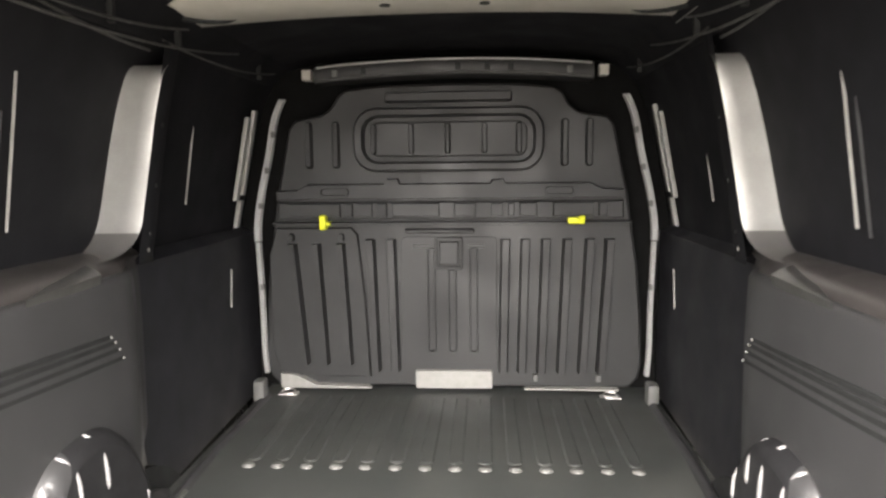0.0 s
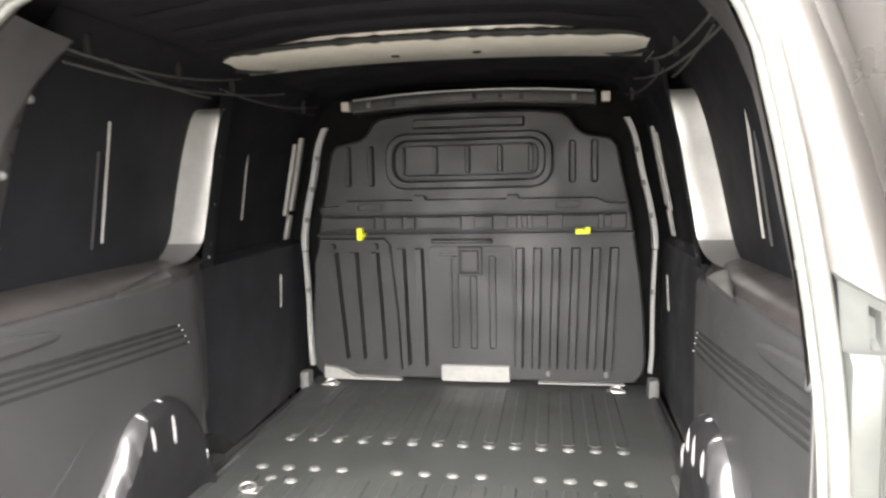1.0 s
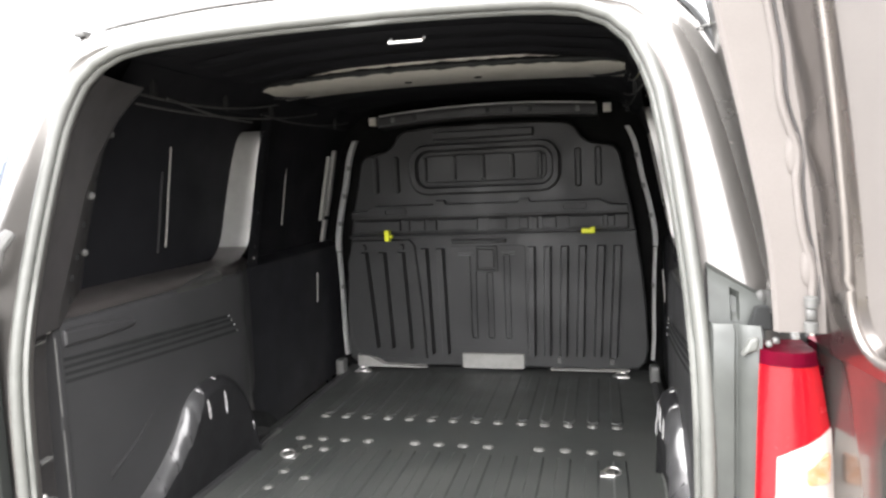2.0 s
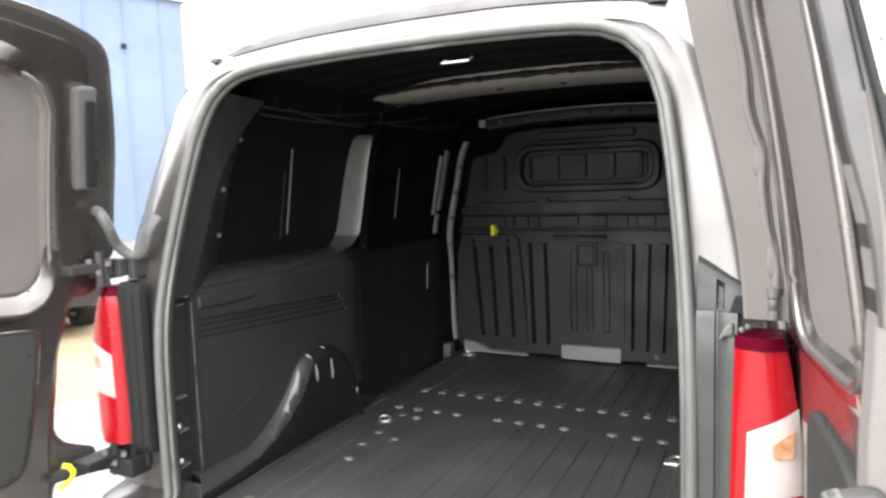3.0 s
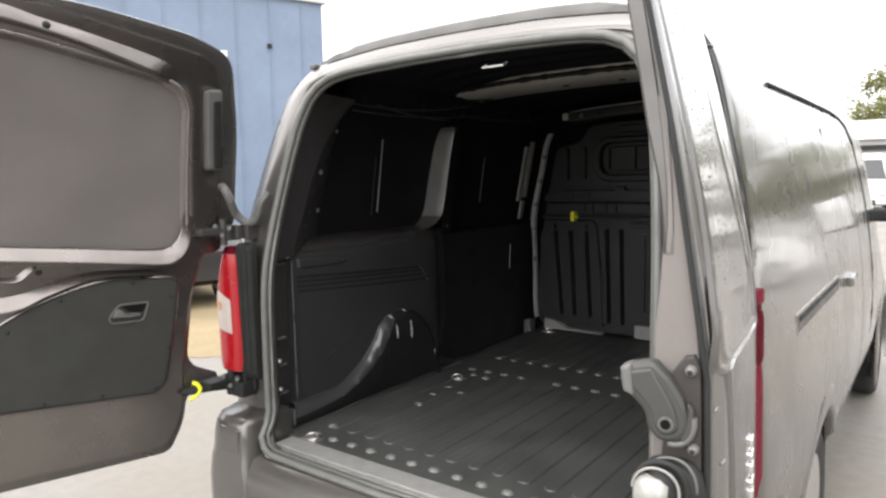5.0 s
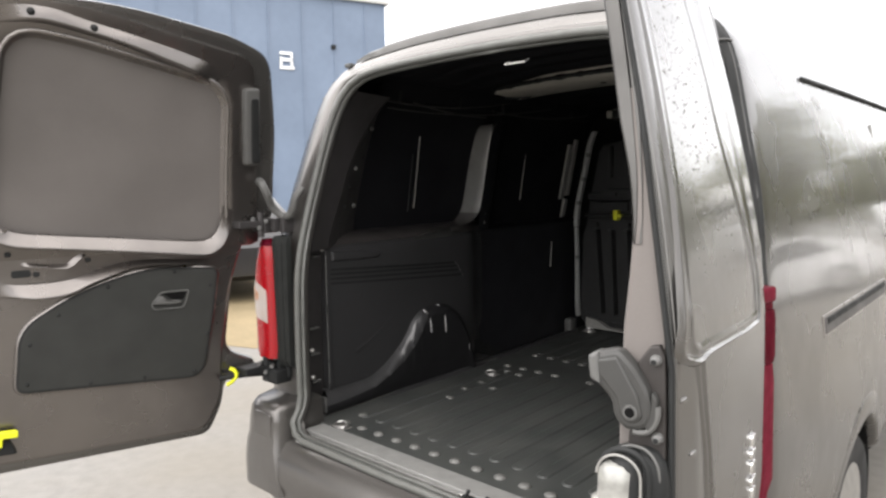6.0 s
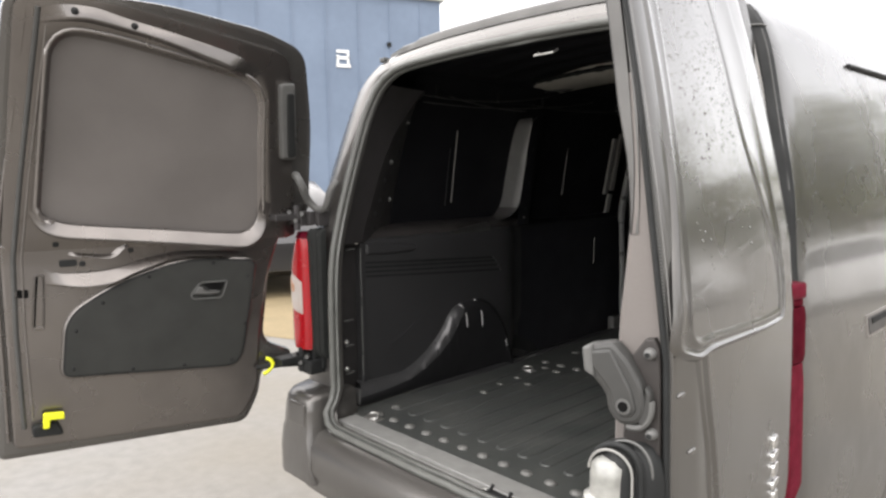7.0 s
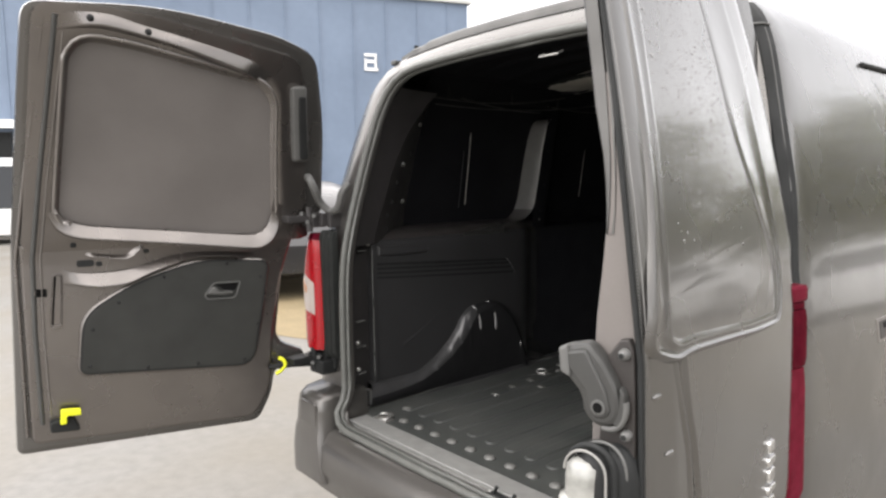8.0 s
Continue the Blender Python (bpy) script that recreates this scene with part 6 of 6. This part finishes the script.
for s in (-1, 1):
    bm = bmesh.new()
    rows = []
    for z, x0, x1, y0 in ((0.36, 0.66, 0.962, -0.15), (0.46, 0.675, 0.962, -0.15), (0.53, 0.692, 0.958, -0.142), (0.555, 0.698, 0.954, -0.134), (0.62, 0.702, 0.948, -0.130), (0.660, 0.706, 0.942, -0.124), (0.676, 0.712, 0.934, -0.112), (0.684, 0.725, 0.92, -0.09)):
        rows.append([(s * x0, 0.08, z), (s * x0, y0 * 0.4, z), (s * (x0 + 0.008), y0 * 0.88, z), (s * (x0 + 0.022), y0, z), (s * (x1 - 0.09), y0, z), (s * (x1 - 0.055), y0 * 0.92, z), (s * (x1 - 0.02), y0 * 0.62, z), (s * x1, y0 * 0.1, z), (s * x1, 0.34, z)])
    rows.append([(s * 0.84, 0.05, 0.688)] * 9)
    grid(bm, rows, False)
    smooth(part("corner", bm, BUMPER, bumper), 40)
    bm = bmesh.new()
    slab(bm, roundpoly([(0.735, 0.562), (0.852, 0.562), (0.846, 0.652), (0.738, 0.652)], 0.012, 4), lambda a, b, w: (s * a, -0.128 - w, b), -0.01, 0.007, 0.005)
    smooth(part("step_pad", bm, BUMPER, bumper), 40)
bm = bmesh.new()
box(bm, -0.62, 0.60, 0.06, 2.9, 0.26, 0.50, 0.03)
part("underbody", bm, BLACK, van)


def wheel(x, y):
    bm = bmesh.new()
    s = 1 if x > 0 else -1
    rows = []
    for r, w in ((0.19, 0.085), (0.21, 0.10), (0.285, 0.105), (0.305, 0.09), (0.312, 0.06), (0.312, -0.03), (0.29, -0.055)):
        rows.append([(x + s * w, y + r * math.cos(a), 0.312 + r * math.sin(a)) for a in (2 * math.pi * k / 48 for k in range(48))])
    grid(bm, rows, True, True)
    w = smooth(part("wheel", bm, TYRE, van, "black tyre on a silver wheel"), 40)
    bm = bmesh.new()
    rows = []
    for r, d in ((0.205, 0.098), (0.195, 0.080), (0.175, 0.062), (0.12, 0.075), (0.06, 0.088), (0.03, 0.092)):
        rows.append([(x + s * d, y + r * math.cos(a), 0.312 + r * math.sin(a)) for a in (2 * math.pi * k / 30 for k in range(30))])
    grid(bm, rows, True, True)
    rimp = smooth(part("rim", bm, ZINC, w), 40)
    for k in range(9):
        a = 2 * math.pi * k / 9
        bm = bmesh.new()
        bmesh.ops.create_cone(bm, cap_ends=True, segments=10, radius1=0.022, radius2=0.018, depth=0.01, matrix=Matrix.Translation((x + s * 0.069, y + 0.145 * math.cos(a), 0.312 + 0.145 * math.sin(a))) @ Matrix.Rotation(radians(90), 4, "Y"))
        part("vent_hole", bm, BLACK, rimp)


FRONT_Y = 3.84
for x in (-0.825, 0.785):
    for y in (WHEEL_Y, FRONT_Y):
        wheel(x, y)


def flank(z):
    return float(np.interp(z, [0.44, 0.5, 0.75, 1.0], [0.86, 0.92, 0.943, 0.935]))


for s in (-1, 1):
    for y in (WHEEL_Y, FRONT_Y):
        angles = [math.pi * (-0.12 + 1.24 * k / 40) for k in range(41)]
        bm = bmesh.new()
        rows = []
        for a in angles:
            row = []
            for r, d in ((ARCH_R, -0.05), (ARCH_R, -0.004), (ARCH_R + 0.006, 0.007), (ARCH_R + 0.022, 0.010), (ARCH_R + 0.045, 0.007), (ARCH_R + 0.085, 0.002), (ARCH_R + 0.09, -0.004)):
                yy, zz = y + r * math.cos(a), WHEEL_Z + r * math.sin(a)
                row.append((s * ((flank(zz) if y < 2 else 0.925) + d) - 0.02, yy, zz))
            rows.append(row)
        grid(bm, rows, False)
        smooth(part("wheel_lip", bm, PAINT, van), 50)
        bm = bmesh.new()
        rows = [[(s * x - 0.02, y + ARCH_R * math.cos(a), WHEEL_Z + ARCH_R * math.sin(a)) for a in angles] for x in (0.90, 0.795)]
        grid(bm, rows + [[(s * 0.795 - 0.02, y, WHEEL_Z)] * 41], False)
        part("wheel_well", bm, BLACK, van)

# cab: screen pillars, bonnet and nose
bm = bmesh.new()
rows = []
for y, top, wide in ((CAB, 1.0, 1.0), (3.25, 0.985, 0.99), (3.5, 0.90, 0.985), (3.8, 0.74, 0.98), (4.1, 0.60, 0.97), (4.4, 0.555, 0.93), (4.6, 0.50, 0.85), (4.68, 0.36, 0.74)):
    rows.append([(x * wide, y, 0.44 + (z - 0.44) * top) for x, z in (BODY[i] for i in upper)])
grid(bm, rows, False)
cap_row = [bm.verts.new(p) for p in rows[-1]]
bm.faces.new(cap_row)
smooth(part("cab_nose", bm, PAINT, van), 35)
bm = bmesh.new()
f = [bm.verts.new(p) for p in ((-0.62, 3.33, 1.86), (0.62, 3.33, 1.86), (0.78, 3.93, 1.36), (-0.78, 3.93, 1.36))]
bm.faces.new(f)
part("windscreen", bm, GLASS, van)


def side_things(s):
    def side_x(z):
        return float(np.interp(z, [0.5, 0.75, 1.0, 1.25, 1.45, 1.65, 1.78], [0.92, 0.943, 0.935, 0.905, 0.87, 0.825, 0.785]))

    def on_skin(a, b, w):
        return (s * (side_x(b) + w) - 0.02, a, b)
    # pressed window blank of the sliding door, with its shut lines
    loop = dense(roundpoly([(0.86, 1.30), (2.45, 1.28), (2.55, 1.70), (2.3, 1.765), (0.80, 1.765)], [0.08, 0.08, 0.1, 0.1, 0.06], 5), 0.08)
    rim("window_pressing", loop, inset(loop, 0.06), 0.0012, van, PAINT, on_skin, 0.024)
    for path, r in (([(0.76, 1.785), (1.5, 1.79), (2.3, 1.785), (2.6, 1.74), (2.68, 1.66)], 0.007), ([(2.68, 1.66), (2.72, 1.2), (2.70, 0.6)], 0.004)):
        bm = bmesh.new()
        tube(bm, [on_skin(a, b, 0.001) for a, b in resample(path, 14)], r, 6)
        part("shut_line", bm, BLACK, van)
    # rail's bright rim and shaded groove are painted as stacked slabs
    bm = bmesh.new()
    slab(bm, dense([(0.52, 1.066), (1.40, 1.066), (1.40, 1.124), (0.52, 1.124)], 0.1), on_skin, -0.006, 0.004, 0.002)
    rail = part("door_rail", bm, BEAD, van, "sliding door rail in the body side")
    bm = bmesh.new()
    slab(bm, dense([(0.535, 1.073), (1.39, 1.073), (1.39, 1.117), (0.535, 1.117)], 0.1), on_skin, 0.0, 0.0055, 0.001)
    part("groove", bm, POST, rail)
    bm = bmesh.new()
    slab(bm, dense([(0.56, 1.098), (1.385, 1.098), (1.385, 1.113), (0.56, 1.113)], 0.1), on_skin, 0.004, 0.0075, 0.001)
    part("groove_shade", bm, BLACK, rail)
    # black strip on the rear corner above the light
    bm = bmesh.new()
    rows = []
    for x, z in resample([(0.900, 1.255), (0.893, 1.29), (0.868, 1.45), (0.822, 1.621), (0.785, 1.755), (0.758, 1.825), (0.730, 1.870), (0.716, 1.882)], 22):
        y = rear_y(z)
        rows.append([(s * (x - 0.022) - 0.018, y + 0.046, z), (s * (x - 0.017) - 0.018, y + 0.032, z), (s * (x - 0.008) - 0.018, y + 0.032, z), (s * (x + 0.001) - 0.018, y + 0.044, z), (s * (x + 0.0045) - 0.018, y + 0.052, z), (s * (x + 0.004) - 0.018, y + 0.055, z), (s * (x + 0.008) - 0.018, y + 0.070, z), (s * (x - 0.015) - 0.018, y + 0.084, z)])
    grid(bm, rows, False)
    strip = smooth(part("corner_strip", bm, BLACK, van, "black strip on the rear corner"), 40)
    bm = bmesh.new()
    tube(bm, [(s * (x + 0.0035) - 0.018, rear_y(z) + 0.0525, z) for x, z in resample([(0.868, 1.45), (0.822, 1.621), (0.785, 1.755), (0.762, 1.815)], 14)], 0.0022, 6)
    smooth(part("strip_bead", bm, GREYPL, strip), 60)
    bm = bmesh.new()
    z = 1.822
    tube(bm, [(s * (0.760 + dx) - 0.018, rear_y(z) + dy, z + dz) for dx, dy, dz in ((-0.024, 0.016, -0.006), (-0.008, 0.026, 0.0), (0.004, 0.048, 0.002), (0.009, 0.068, 0.001))], 0.0025, 6)
    part("strip_joint", bm, GREYPL, strip)
    # door mirror
    bm = bmesh.new()
    box(bm, s * 0.96, s * 1.15, 2.96, 3.06, 1.22, 1.44, 0.03, seg=3)
    mirror = part("door_mirror", bm, BLACK, van, "door mirror in a black housing")
    bm = bmesh.new()
    box(bm, s * 0.975, s * 1.135, 2.952, 2.958, 1.24, 1.425, 0.002)
    part("mirror_glass", bm, MIRROR, mirror)
    bm = bmesh.new()
    box(bm, s * 0.86, s * 0.98, 2.98, 3.04, 1.23, 1.30, 0.015)
    part("mirror_arm", bm, BLACK, mirror)
    bm = bmesh.new()
    slab(bm, dense([(1.62, 1.05), (1.78, 1.055), (1.78, 1.09), (1.62, 1.085)], 0.05), on_skin, -0.002, 0.03, 0.01)
    part("door_handle", bm, PAINT, van)


for side in (-1, 1):
    side_things(side)

# ---- yard round the van ----
CORNER = Vector((-17.8, 16.5, 0))
ALONG = Vector((-0.342, -0.94, 0))
BACK = Vector((-0.94, 0.342, 0))
TOP = 8.15


def box_at(bm, o, a, b, z0, z1, bevel=0.0):
    """A box from a ground corner and two ground edges."""
    vs = [bm.verts.new(o + p + Vector((0, 0, z))) for z in (z0, z1) for p in (Vector(), a, a + b, b)]
    for f in ((0, 1, 2, 3), (7, 6, 5, 4), (0, 4, 5, 1), (1, 5, 6, 2), (2, 6, 7, 3), (3, 7, 4, 0)):
        bm.faces.new([vs[i] for i in f])


warehouse = tagged(new("warehouse"), "tall blue clad warehouse with a pale fascia and windows", "building")
bm = bmesh.new()
box_at(bm, CORNER, ALONG * 60, BACK * 20, 0, TOP)
part("wall", bm, BLUE, warehouse)
bm = bmesh.new()
box_at(bm, CORNER - BACK * 0.15 - ALONG * 0.15, ALONG * 60, BACK * 20, TOP, TOP + 0.12)
part("parapet", bm, GREYWALL, warehouse)
for k in range(40):
    bm = bmesh.new()
    box_at(bm, CORNER + ALONG * (0.8 + 1.2 * k) - BACK * 0.03, ALONG * 0.05, BACK * 0.03, 0, TOP)
    part("cladding_rib", bm, BLUE, warehouse)
for a0, z0, z1 in ((16.0, 4.9, 6.1), (21.0, 4.9, 6.1), (26, 4.9, 6.1)):
    bm = bmesh.new()
    box_at(bm, CORNER + ALONG * a0 - BACK * 0.06, ALONG * 3.0, BACK * 0.06, z0, z1)
    wnd = part("window", bm, GREYWALL, warehouse)
    bm = bmesh.new()
    box_at(bm, CORNER + ALONG * (a0 + 0.1) - BACK * 0.07, ALONG * 2.8, BACK * 0.02, z0 + 0.55, z1 - 0.1)
    part("pane", bm, GLASS, wnd)
bm = bmesh.new()
box_at(bm, CORNER + ALONG * 13 - BACK * 0.4, ALONG * 30, BACK * 0.4, 3.3, 3.55)
part("canopy", bm, WHITE, warehouse)
# plain black band along the wall below the canopy
bm = bmesh.new()
box_at(bm, CORNER + ALONG * 13 - BACK * 0.03, ALONG * 30, BACK * 0.03, 0.0, 3.2)
part("shutter", bm, BLACK, warehouse)
sign = None
for i, (da, z0, wd, ht) in enumerate(((3.6, 5.80, 0.46, 0.11), (3.6, 6.03, 0.46, 0.10), (3.6, 5.55, 0.08, 0.5), (3.98, 5.55, 0.08, 0.4), (3.55, 5.52, 0.52, 0.11))):
    bm = bmesh.new()
    box_at(bm, CORNER + ALONG * da - BACK * 0.05, ALONG * wd, BACK * 0.04, z0, z0 + ht)
    ob = part("sign_bar" if sign else "sign", bm, WHITE, sign or warehouse)
    sign = sign or ob
bm = bmesh.new()
box_at(bm, CORNER + ALONG * 2.0 - BACK * 0.10, ALONG * 0.14, BACK * 0.1, 6.35, 6.5)
part("lamp", bm, BLACK, warehouse)


def parked_car(x, y, turn, paint, label, size=(4.3, 1.8, 1.5), tall=False):
    """A parked car: body lofted from cross-sections, glass, four wheels, lights and plate."""
    car = tagged(new("parked_car"), label, "car", "parked vehicles")
    m = pose(x, y, 0, 0, 0, turn)
    L, W, H = size
    bm = bmesh.new()
    if tall:
        prof = [(-L / 2, 0.35, 0.9), (-L / 2 + 0.05, 0.3, 1.05), (-L / 2 + 0.6, 0.25, 1.15), (-L / 2 + 1.2, 0.25, H * 0.93), (-L / 2 + 1.7, 0.25, H), (L / 2 - 0.3, 0.25, H), (L / 2, 0.35, H * 0.9)]
    else:
        prof = [(-L / 2, 0.35, 0.62), (-L / 2 + 0.08, 0.25, 0.78), (-L / 2 + 0.9, 0.22, 0.92), (-L / 2 + 1.6, 0.22, H * 0.93), (-0.1, 0.22, H), (L / 2 - 1.2, 0.22, H * 0.97), (L / 2 - 0.3, 0.25, H * 0.70), (L / 2, 0.35, 0.7)]
    rows = []
    for u, z0, z1 in prof:
        belt = min(z1, 0.9)
        tw = W / 2 * (0.78 if z1 > 1.1 else 0.92)
        rows.append([m @ Vector(p) for p in ((u, -W / 2 * 0.94, z0), (u, -W / 2, (z0 + belt) / 2), (u, -W / 2 * 0.97, belt), (u, -tw, z1 - 0.04), (u, -tw * 0.8, z1), (u, tw * 0.8, z1), (u, tw, z1 - 0.04), (u, W / 2 * 0.97, belt), (u, W / 2, (z0 + belt) / 2), (u, W / 2 * 0.94, z0))])
    grid(bm, rows, True, True)
    smooth(part("body", bm, paint, car), 35)
    u0 = -L / 2
    bm = bmesh.new()
    zt = H * (0.90 if not tall else 0.88)
    a, b = (0.95, 1.55) if not tall else (0.66, 1.16)
    f = [bm.verts.new(m @ Vector(p)) for p in ((u0 + a, -W * 0.40, 0.98 if not tall else 1.2), (u0 + a, W * 0.40, 0.98 if not tall else 1.2), (u0 + b, W * 0.34, zt), (u0 + b, -W * 0.34, zt))]
    for v in f:
        v.co += m.to_3x3() @ Vector((-0.03, 0, 0.02))
    bm.faces.new(f)
    part("windscreen", bm, GLASS, car)
    for s in (-1, 1):
        bm = bmesh.new()
        f = [bm.verts.new(m @ Vector(p)) for p in ((u0 + 1.35, s * W * 0.488, 0.95), (L / 2 - 0.8, s * W * 0.488, 0.95), (L / 2 - 1.2, s * W * 0.425, H * 0.9), (u0 + 1.75, s * W * 0.425, H * 0.9))]
        bm.faces.new(f)
        part("side_window", bm, GLASS, car)
        bm = bmesh.new()
        box(bm, u0 - 0.01, u0 + 0.15, s * W * 0.36 - 0.2, s * W * 0.36 + 0.2, 0.58, 0.72, 0.03, warp=lambda *p: m @ Vector(p))
        part("headlight", bm, CLEAR, car)
        for u in (u0 + 0.8, L / 2 - 0.8):
            bm = bmesh.new()
            bmesh.ops.create_cone(bm, cap_ends=True, segments=24, radius1=0.31, radius2=0.31, depth=0.2, matrix=m @ Matrix.Translation((u, s * (W / 2 - 0.09), 0.31)) @ Matrix.Rotation(radians(90), 4, "X"))
            wh = part("wheel", bm, TYRE, car)
            bm = bmesh.new()
            bmesh.ops.create_cone(bm, cap_ends=True, segments=20, radius1=0.19, radius2=0.19, depth=0.22, matrix=m @ Matrix.Translation((u, s * (W / 2 - 0.09), 0.31)) @ Matrix.Rotation(radians(90), 4, "X"))
            part("rim", bm, ZINC, wh)
    bm = bmesh.new()
    box(bm, u0 - 0.03, u0 + 0.02, -0.26, 0.26, 0.53, 0.64, 0.005, warp=lambda *p: m @ Vector(p))
    part("plate", bm, WHITE, car)
    bm = bmesh.new()
    box(bm, u0 - 0.02, u0 + 0.1, -0.5, 0.5, 0.28, 0.48, 0.02, warp=lambda *p: m @ Vector(p))
    part("grille", bm, BLACK, car)
    return car


parked_car(-8.2, 3.55, -18, DARKCAR, "black car parked in the yard, nose towards the van", (4.4, 1.85, 1.55))
parked_car(-20.5, 1.6, -100, WHITE, "white panel van parked by the warehouse", (5.2, 2.0, 2.3), True)
parked_car(1.0, 27.0, 95, WHITE, "white van parked across the yard", (5.3, 2.0, 2.25), True)
parked_car(-1.6, 30.0, 95, WHITE, "white van parked across the yard", (5.3, 2.0, 2.2), True)
parked_car(5.2, 12.5, 150, WHITE, "white car parked beside the trees", (4.4, 1.8, 1.5))
parked_car(8.2, 11.0, 150, DARKCAR, "dark car parked beside the trees", (4.4, 1.8, 1.5))
parked_car(11.0, 8.6, 150, WHITE, "white car parked beside the trees", (4.3, 1.8, 1.5))

shed = tagged(new("shed"), "low pale clad shed with a shallow roof", "building")
bm = bmesh.new()
box_at(bm, Vector((-6, 46, 0)), Vector((34, -3, 0)), Vector((1, 12, 0)), 0, 3.4)
part("wall", bm, GREYWALL, shed)
bm = bmesh.new()
vs = [bm.verts.new(p) for p in ((-6.6, 45.6, 3.4), (28.6, 42.6, 3.4), (29, 48.5, 4.6), (-5.5, 51.5, 4.9), (-5, 58, 3.4), (30, 55, 3.4))]
for f in ((0, 1, 2, 3), (3, 2, 5, 4)):
    bm.faces.new([vs[i] for i in f])
part("roof", bm, GREYWALL, shed)
bm = bmesh.new()
box_at(bm, Vector((-6.2, 45.7, 0)), Vector((34.4, -3, 0)), Vector((0, 0.3, 0)), 2.75, 3.05)
part("gutter", bm, BLACK, shed)


def tree(x, y, h, seed, label="bushy tree with olive green leaves"):
    rng = random.Random(seed)
    t = tagged(new("tree"), label, "tree", "trees round the yard")
    bm = bmesh.new()
    tube(bm, [(x, y, 0), (x + 0.05, y, h * 0.25), (x - 0.05, y + 0.05, h * 0.5), (x, y, h * 0.8)], [h * 0.035, h * 0.028, h * 0.02, h * 0.006], 8)
    tips = []
    for k in range(9):
        a, z0 = rng.uniform(0, 6.28), h * rng.uniform(0.25, 0.6)
        r = h * rng.uniform(0.18, 0.34)
        tip = (x + r * math.cos(a), y + r * math.sin(a), z0 + h * rng.uniform(0.15, 0.35))
        tips.append(tip)
        tube(bm, [(x, y, z0), ((x * 0.5 + tip[0] * 0.5), (y * 0.5 + tip[1] * 0.5), z0 + (tip[2] - z0) * 0.6), tip], [h * 0.015, h * 0.01, h * 0.004], 5)
    part("trunk", bm, BARK, t)
    verts, faces = [], []
    for k in range(60):
        if k < 9:
            c = Vector(tips[k])
        else:
            a, f, z = rng.uniform(0, 6.28), rng.random() ** 0.5, rng.uniform(0.3, 0.95)
            wide = h * 0.36 * math.sin(math.pi * min(1, max(0.12, (z - 0.22) / 0.80))) ** 0.6
            c = Vector((x + wide * f * math.cos(a), y + wide * f * math.sin(a), h * z))
        size = h * rng.uniform(0.05, 0.10)
        for _ in range(110):
            d = Vector((rng.gauss(0, 1), rng.gauss(0, 1), rng.gauss(0, 0.8))) * size * 0.75
            p = c + d
            u = Vector((rng.uniform(-1, 1), rng.uniform(-1, 1), rng.uniform(-1, 1))).normalized() * h * 0.016
            v = u.cross(Vector((rng.uniform(-1, 1), rng.uniform(-1, 1), rng.uniform(-1, 1)))).normalized() * h * 0.010
            i = len(verts)
            verts += [p - u, p + v, p + u, p - v]
            faces.append((i, i + 1, i + 2, i + 3))
    me = bpy.data.meshes.new("crown")
    me.from_pydata(verts, [], faces)
    me.materials.append(LEAF)
    ob = new("crown", me)
    ob.parent = t


tree(-2.2, 60, 9.2, 1)
tree(2.0, 62, 8.6, 2)
for k, (x, y, h) in enumerate(((6.0, 19.5, 6.8), (9.0, 17.5, 6.6), (12.5, 16, 6.0), (15.5, 12, 6.4), (17, 6, 6.2), (10.5, 24, 6.6), (18, -1, 6.0), (4.1, 22.5, 4.0))):
    tree(x, y, h, 10 + k)
